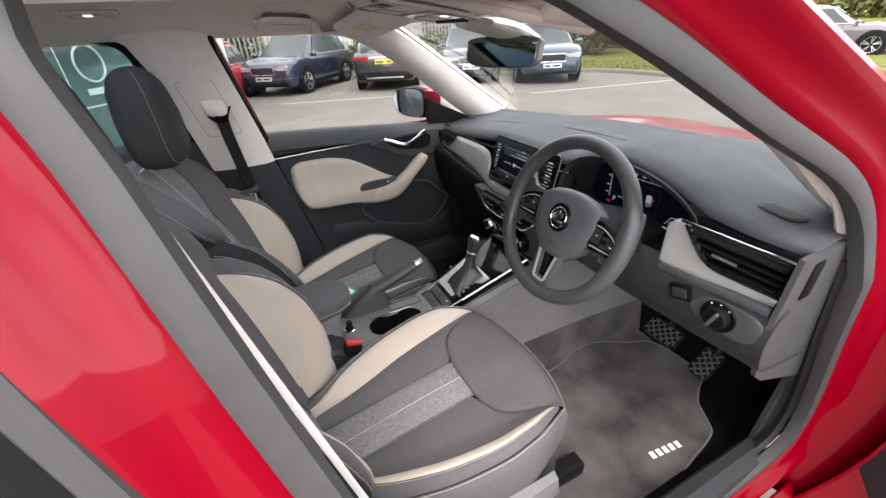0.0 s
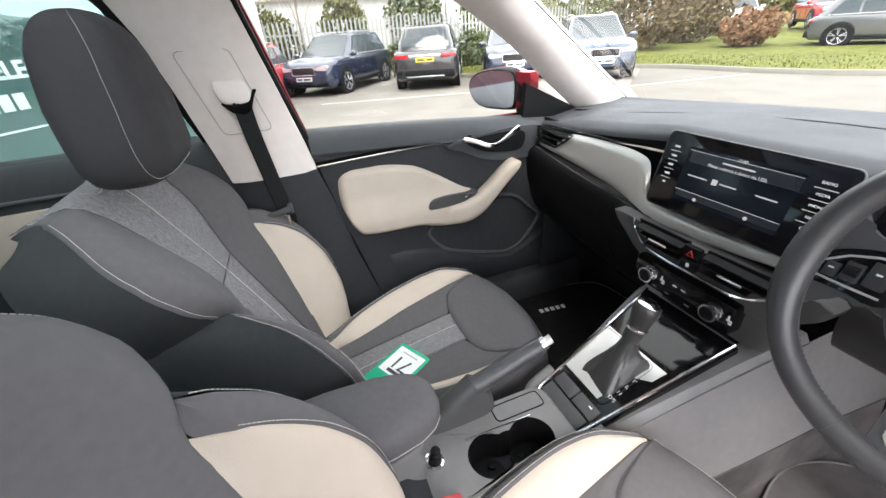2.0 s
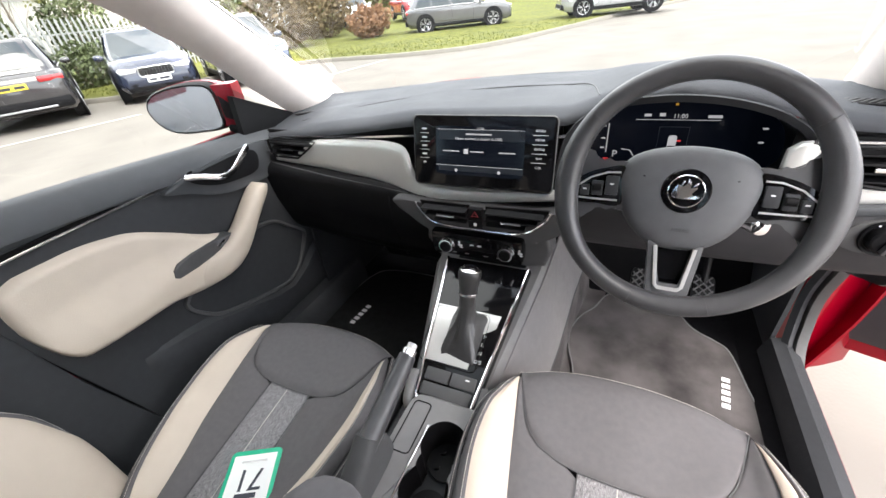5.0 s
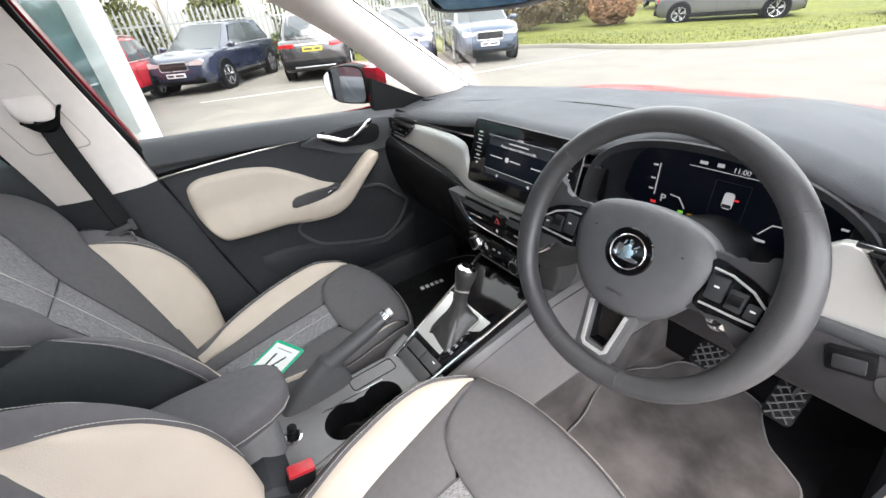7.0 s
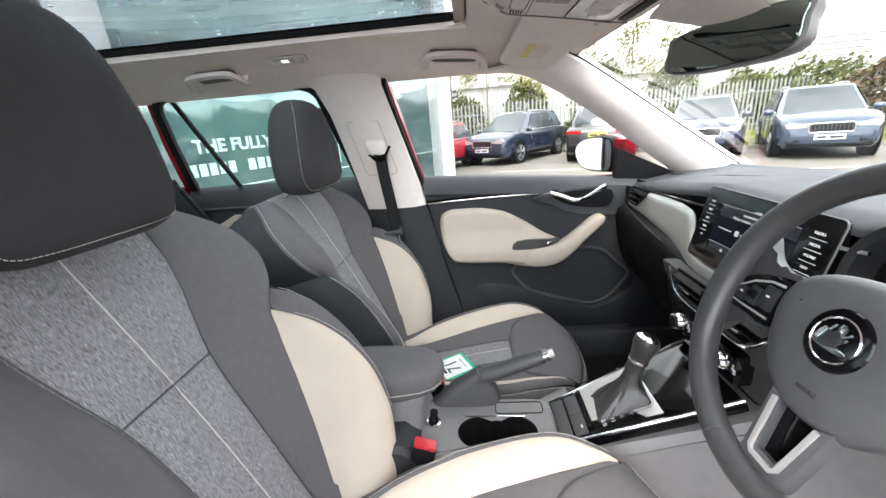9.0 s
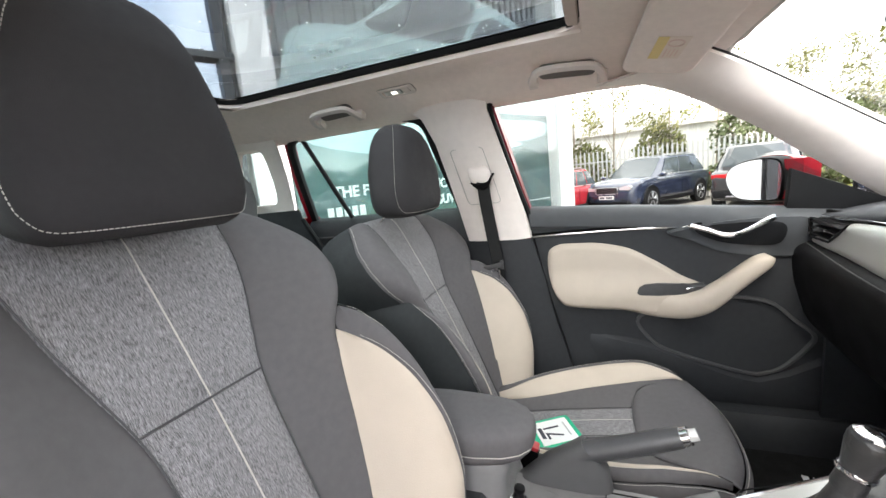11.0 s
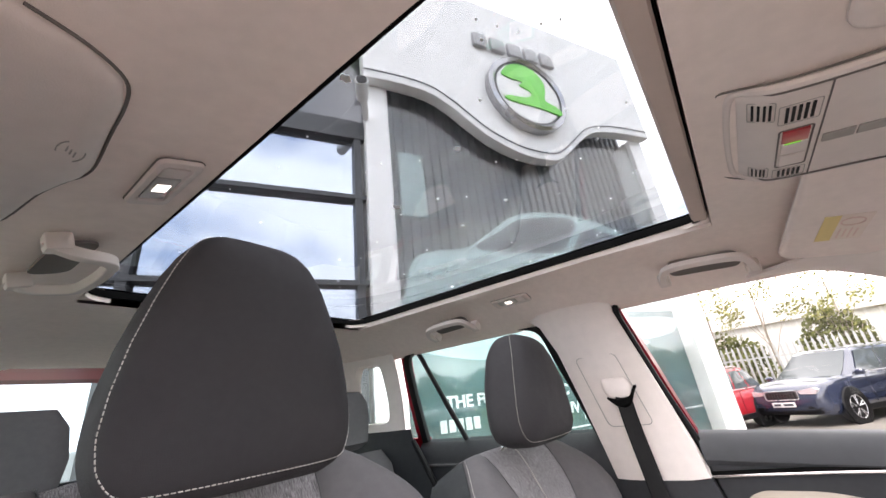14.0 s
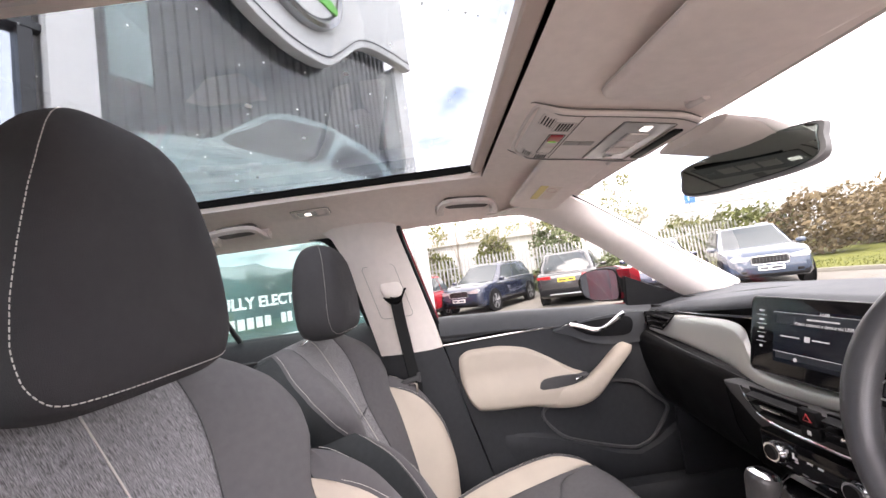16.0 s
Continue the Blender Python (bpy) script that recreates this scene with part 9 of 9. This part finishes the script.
        prism(bm, [(0.40 * w, nose - 0.13), (0.78 * w, nose - 0.07), (0.86 * w, nose - 0.12), (0.80 * w, nose - 0.21), (0.46 * w, nose - 0.20)] if s > 0 else [(-0.40 * w, nose - 0.13), (-0.46 * w, nose - 0.20), (-0.80 * w, nose - 0.21), (-0.86 * w, nose - 0.12), (-0.78 * w, nose - 0.07)], (0, h - 0.22, 0), X, Z, -0.20, 0.0)
        part("headlight", bm, M_HEADL, c, "clear headlight")
        part("fog_lamp", box(B(), (s * 0.66 * w, h - 0.04, 0.42), (0.26, 0.08, 0.07), 0.02, Matrix.Rotation(s * -0.25, 3, 'Z')), M_BLACK, c)
        bm = B()
        box(bm, (s * 0.70 * w, -h + 0.10, belt - 0.13), (0.46 * w, 0.20, 0.11), 0.03, Matrix.Rotation(s * 0.25, 3, 'Z'))
        part("tail_light", bm, M_TAILL, c, "red tail light")
        for yy in (h - 0.86, -h + 0.88):
            bm = B()
            lathe(bm, [(0.30, -0.02), (0.415, -0.02), (0.430, 0.0), (0.415, 0.025), (0.38, 0.03), (0.30, 0.03)], (s * (w - 0.012), yy, 0.36), X * s, 30)
            part("arch_trim", bm, M_BLACK, c)
            wh = part("wheel", lathe(B(), [(0.20, -0.11), (0.335, -0.11), (0.352, -0.07), (0.352, 0.07), (0.335, 0.11), (0.20, 0.11)], (s * (w - 0.095), yy, 0.352), X, 28), M_TYRE, c, "black tyre on alloy rim")
            part("rim", lathe(B(), [(0.255, 0.085), (0.245, 0.120), (0.225, 0.105), (0.21, 0.05), (0.001, 0.05)], (s * (w - 0.095), yy, 0.352), X * s, 24), M_ALLOY, wh)
            bm = B()
            for k in range(5):
                for o_ in (-0.16, 0.16):
                    a0, a1 = 2 * math.pi * k / 5 + 0.3, 2 * math.pi * k / 5 + 0.3 + o_
                    o = Vector((s * (w + 0.012), yy, 0.352))
                    sweep(bm, [o + Vector((0, math.cos(a0), math.sin(a0))) * 0.04, o + Vector((0, math.cos(a1), math.sin(a1))) * 0.235], 0.014, 5)
            part("spoke", bm, M_ALLOY, wh)
        bm = B()
        loft(bm, [[(s * (w - 0.02), yy, 0.24), (s * (w + 0.008), yy, 0.27), (s * (w + 0.006), yy, 0.36), (s * (w - 0.02), yy, 0.38)] for yy in (-h + 1.28, 0.0, h - 1.26)])
        part("sill", bm, M_BLACK, c, "black plastic sill cladding")
        for yy in (h - hood - 0.62, -0.30):
            part("door_gap", sweep(B(), [(s * (w + 0.001), yy, 0.40), (s * (w * 1.002), yy, belt - 0.22), (s * (w * 0.985), yy - 0.02, belt - 0.03)], 0.006, 5), M_BLACK, c)
    part("grille", box(B(), (0, h - 0.075, nose - 0.21), (0.80 * w, 0.14, 0.20), 0.05), M_BLACK, c, "black front grille")
    bm = B()
    for k in range(11):
        box(bm, (lerp(-0.36, 0.36, k / 10) * w, h - 0.002, nose - 0.21), (0.014, 0.012, 0.15))
    part("grille_bars", bm, M_GREYP, c)
    bm = B()
    sweep(bm, [(p[0], h - 0.004, nose - 0.21 + p[1]) for p in rrect(0.80 * w, 0.20, 0.05)], 0.010, 6, closed=True)
    part("grille_frame", bm, M_ALLOY, c, "bright grille frame")
    part("front_bumper", box(B(), (0, h - 0.10, 0.36), (W * 0.78, 0.20, 0.16), 0.06), M_BLACK, c)
    part("rear_bumper", box(B(), (0, -h + 0.06, 0.44), (W * 0.90, 0.20, 0.22), 0.07), M_BLACK, c)
    part("number_plate", box(B(), (0, h + 0.012, 0.50), (0.52, 0.015, 0.11), 0.004), M_PAPER, c, "white number plate")
    part("rear_number_plate", box(B(), (0, -h - 0.010, belt - 0.22), (0.52, 0.015, 0.11), 0.004), M_PLATEY, c, "yellow number plate")
    for pz, py in ((0.50, h + 0.021), (belt - 0.22, -h - 0.019)):
        part("plate_bar", box(B(), (-0.11, py, pz), (0.22, 0.003, 0.05)), M_INK, c)
        part("plate_bar", box(B(), (0.14, py, pz), (0.16, 0.003, 0.05)), M_INK, c)
    part("rear_silver_strip", box(B(), (0, -h - 0.03, 0.38), (W * 0.58, 0.03, 0.04), 0.01), M_ALLOY, c)
    return c


parked_car("navy blue sport utility car parked nose out beside the fence", M_NAVY, -14.3, 1.5, 0.80, -0.60, L=4.65, W=1.9, H=1.64)
parked_car("black sport utility car parked with its tail out by the hedge", M_BLACKP, -13.1, 4.35, -0.90, 0.42, L=4.6, W=1.88, H=1.66)
parked_car("blue sport utility car parked nose out by the kerb", M_BLUEP, -10.6, 8.75, 0.86, -0.48, L=4.4, W=1.85, H=1.63)
parked_car("dark blue car parked beside another by the kerb", M_NAVY, -12.4, 7.0, 0.88, -0.46, L=4.5, W=1.85, H=1.60)
parked_car("dark grey estate car standing on the grass bank", M_GREYP, -7.6, 18.9, 0.90, 0.42, gz=GZ + 0.12, L=4.8, W=1.86, H=1.52, estate=True)
parked_car("silver car parked beyond the grass bank", M_SILVP, -1.0, 20.5, 0.95, 0.3, gz=GZ + 0.12, L=4.5)
parked_car("red hatchback half hidden behind the portal post", M_REDP, -12.4, -1.6, 0.9, -0.4, L=4.1, W=1.78, H=1.48)
for i, (px, py, pc) in enumerate(((-17, 24, M_WHITEC), (-13.5, 25.5, M_REDP), (-20.5, 22.5, M_SILVP), (-24, 20.5, M_WHITEC))):
    parked_car("car in the row behind the hedge", pc, px, py, 0.7, -0.7, gz=GZ + 0.5, L=4.3)

# ---- palisade fence
fen = thing("palisade_fence", "pale galvanised palisade fence behind the parked cars", "fence", pose(-16.6, 0, GZ))
pale = None
for i in range(112):
    y = -5.0 + 0.165 * i
    if pale is None:
        bm = B()
        prism(bm, [(-0.034, 0), (0.034, 0), (0.034, 2.05), (0.0, 2.16), (-0.034, 2.05)], (0, 0, 0), Y, Z, 0.012)
        pale = part("pale", bm, M_GALV, fen, smooth=False)
        pale.location.y = y
    else:
        o = new("pale", pale.data)
        o.parent = fen
        o.location.y = y
for z in (0.45, 1.70):
    part("rail", box(B(), (-0.03, 4.2, z), (0.04, 18.6, 0.05)), M_GALV, fen)
# ---- shed buildings far off
sh = thing("warehouse", "long pale clad warehouse beyond the fence", "building", pose(-33, 6, GZ), kind="structure")
part("wall", box(B(), (0, 0, 1.9), (8, 34, 3.8)), M_SHEDB, sh)
part("roof_band", box(B(), (0.1, 0, 4.2), (8.4, 34.4, 1.0), 0.02), M_SHED, sh)
for i in range(60):
    part("cladding_rib", box(B(), (4.03, -17 + 0.57 * i, 2.4), (0.04, 0.10, 2.6)), M_SHED, sh)
sh2 = thing("warehouse", "white ribbed warehouse with a blue parking sign in front", "building", pose(-27, 22, GZ), kind="structure")
part("wall", box(B(), (0, 0, 2.2), (7, 13, 4.4)), M_SHED, sh2)
for i in range(14):
    part("cladding_rib", box(B(), (3.53, 0, 0.3 + 0.31 * i), (0.05, 13, 0.10)), M_WHITEP, sh2)
for i in range(3):
    part("window", box(B(), (3.56, -4 + 3.6 * i, 1.8), (0.05, 1.2, 1.0)), M_CARGLASS, sh2)
sp = thing("parking_sign", "blue square parking sign on a grey pole", "sign", pose(-21.5, 14.8, GZ))
part("pole", cyl(B(), (0, 0, 0), (0, 0, 4.4), 0.05), M_GALV, sp)
part("plate", box(B(), (0.06, 0, 4.0), (0.03, 0.62, 0.72), 0.01), mat("sign_blue", (0.03, 0.16, 0.5), 0.4), sp, "blue plate")
words("sign_letter", "P", 0.6, Matrix.Translation((0.08, 0, 4.0)) @ Matrix.Rotation(radians(90), 4, 'Z') @ Matrix.Rotation(radians(90), 4, 'X'), M_PAPER, sp)


# ---- shrubs, hedges and bare trees
def leaf_cloud(bm, c, r, n, size, rnd):
    for i in range(n):
        while True:
            p = Vector((rnd.uniform(-1, 1), rnd.uniform(-1, 1), rnd.uniform(-1, 1)))
            if p.length < 1:
                break
        p = p.normalized() * (p.length ** 0.5)
        k = 0.78 + 0.32 * noise.noise(Vector((p.x * 2.2 + c[0], p.y * 2.2 + c[1], p.z * 2.2)))
        q = Vector((c[0] + p.x * r[0] * k, c[1] + p.y * r[1] * k, c[2] + p.z * r[2] * k))
        a = Vector((rnd.gauss(0, 1), rnd.gauss(0, 1), rnd.gauss(0, 1))).normalized()
        b = a.orthogonal().normalized()
        d = a.cross(b)
        s = size * rnd.uniform(0.5, 1.3)
        bm.faces.new([bm.verts.new(v) for v in (q - b * s, q + d * s * 0.6, q + b * s, q - d * s * 0.6)])


def shrub(name, label, c, r, n, size, m, cat="shrub", group="shrubs"):
    rnd = random.Random(int(abs(c[0] * 31 + c[1] * 17)))
    t = thing(name, label, cat, pose(c[0], c[1], GZ), group=group)
    bm = B()
    leaf_cloud(bm, (0, 0, c[2] - GZ), r, n, size, rnd)
    part("crown", bm, m, t, smooth=False)
    bm = B()
    for i in range(9):
        a = rnd.uniform(0, 6.28)
        sweep(bm, [(0.2 * math.cos(a), 0.2 * math.sin(a), 0), (r[0] * 0.4 * math.cos(a), r[1] * 0.4 * math.sin(a), c[2] - GZ), (r[0] * 0.7 * math.cos(a), r[1] * 0.7 * math.sin(a), (c[2] - GZ) * 1.4)], lambda k: 0.03 * (1 - 0.8 * k), 5)
    part("stems", bm, M_BARK, t)


shrub("ivy_hedge", "green ivy hedge along the fence", (-15.9, 4.6, 0.5), (0.5, 1.6, 0.75), 2600, 0.07, M_IVY, "hedge")
shrub("ivy_hedge", "green ivy hedge between the parked cars", (-15.9, 7.4, 0.55), (0.6, 1.5, 0.8), 2600, 0.07, M_IVY, "hedge")
for hx, hy, hz, rr, n_ in ((-17.6, -0.6, 1.3, 1.4, 2600), (-17.4, 2.3, 1.5, 1.2, 2600), (-17.6, 5.4, 1.9, 1.5, 3200), (-17.9, 8.6, 1.6, 1.4, 2600)):
    shrub("ivy_shrub", "tall yellow-green ivy growing behind the fence", (hx, hy, hz), (0.8, rr, hz + 0.1), n_, 0.085, M_LEAF if hy < 3 else M_IVY)
shrub("shrub", "russet clipped shrub on the grass bank", (-11.4, 17.2, 0.65), (1.3, 1.3, 0.8), 3000, 0.08, M_RUST)
for hx, hy, rr in ((-14.5, 15.0, 1.9), (-17.5, 14.2, 2.2), (-20.0, 13.2, 2.0), (-15.5, 19.0, 2.0)):
    shrub("shrub", "half-bare brown shrubbery behind the grass", (hx, hy, 1.3), (rr * 1.2, rr, 1.6), 3600, 0.10, M_LEAF if hx < -16 else M_BROWN)
bm = B()
rnd = random.Random(9)
for i in range(46):
    a = i / 45
    leaf_cloud(bm, (lerp(-62, 12, a) + rnd.uniform(-2, 2), lerp(34, 62, a) + rnd.uniform(-3, 3), 1.2 + rnd.uniform(0, 1.6) + 1.8 * a), (3.4, 3.0, rnd.uniform(2.2, 3.6)), 520, 0.34, rnd)
solo("far_woods", bm, M_BROWN, "distant brown and green wooded bank", "woods", kind="stuff", smooth=False)
bm = B()
for i in range(24):
    a = i / 23
    leaf_cloud(bm, (lerp(-58, 8, a) + rnd.uniform(-3, 3), lerp(32, 58, a) + rnd.uniform(-3, 3), 0.8 + rnd.uniform(0, 1.0)), (3.0, 3.0, 1.8), 420, 0.30, rnd)
solo("far_hedge", bm, M_LEAF, "distant green hedge below the wooded bank", "hedge", kind="stuff", smooth=False)


def bare_tree(x, y, h, seed):
    rnd = random.Random(seed)
    t = thing("tree", "slim young tree, nearly bare with first yellow-green leaves", "tree", pose(x, y, GZ), group="young trees")
    bm = B()
    sweep(bm, cr([(0, 0, 0), (0.05, 0.02, h * 0.4), (-0.03, 0.05, h * 0.75), (0.02, 0, h)], 4), lambda k: 0.05 * (1 - 0.85 * k), 8)
    part("trunk", bm, M_BARK, t)
    tips = []
    bm = B()
    for i in range(22):
        z = h * rnd.uniform(0.25, 0.95)
        a = rnd.uniform(0, 6.28)
        l = (h - z) * 0.35 + 0.5
        e = Vector((math.cos(a) * l * 0.6, math.sin(a) * l * 0.6, z + l * 0.9))
        sweep(bm, [(0, 0, z), (e.x * 0.45, e.y * 0.45, lerp(z, e.z, 0.55)), e], lambda k: 0.012 * (1 - 0.8 * k), 5)
        tips.append(e)
    part("limbs", bm, M_BARK, t)
    bm = B()
    for e in tips:
        leaf_cloud(bm, e, (0.42, 0.42, 0.5), 95, 0.055, rnd)
    part("crown", bm, M_SPRING, t, smooth=False)


for i, (tx, ty, thh) in enumerate(((-17.6, -1.0, 5.2), (-17.9, 0.6, 5.8), (-17.5, 2.6, 5.0), (-18.2, 4.4, 5.5), (-17.8, 6.8, 4.6), (-18.5, 9.0, 5.2))):
    bare_tree(tx, ty, thh, 20 + i)


bn = thing("banner_board", "white banner board with yellow and pink shapes behind the car", "banner", pose(-1.2, -7.0, GZ))
part("board", box(B(), (0, 0, 1.55), (4.6, 0.06, 2.3), 0.01), M_PAPER, bn)
for bx in (-2.0, 0.0, 2.0):
    part("leg", cyl(B(), (bx, -0.06, 0), (bx, -0.06, 2.6), 0.03), M_GALV, bn)
for bx, bz, bw, bh in ((-0.95, 2.22, 0.55, 0.16), (-0.35, 2.22, 0.4, 0.16)):
    part("yellow_bar", box(B(), (bx, 0.035, bz), (bw, 0.01, bh), 0.004), M_PLATEY, bn)
for bx in (-0.72, -1.08, -1.44):
    bm = B()
    sweep(bm, [(bx + 0.13 * math.cos(q), 0.04, 1.52 + 0.19 * math.sin(q)) for q in [2 * math.pi * k / 24 for k in range(24)]], 0, 8, closed=True, flat=(0.09, 0.012), up=Y)
    part("yellow_ring", bm, M_PLATEY, bn)
part("pink_bar", box(B(), (0.86, 0.035, 2.14), (0.30, 0.01, 0.14), 0.004), M_TAILL, bn)
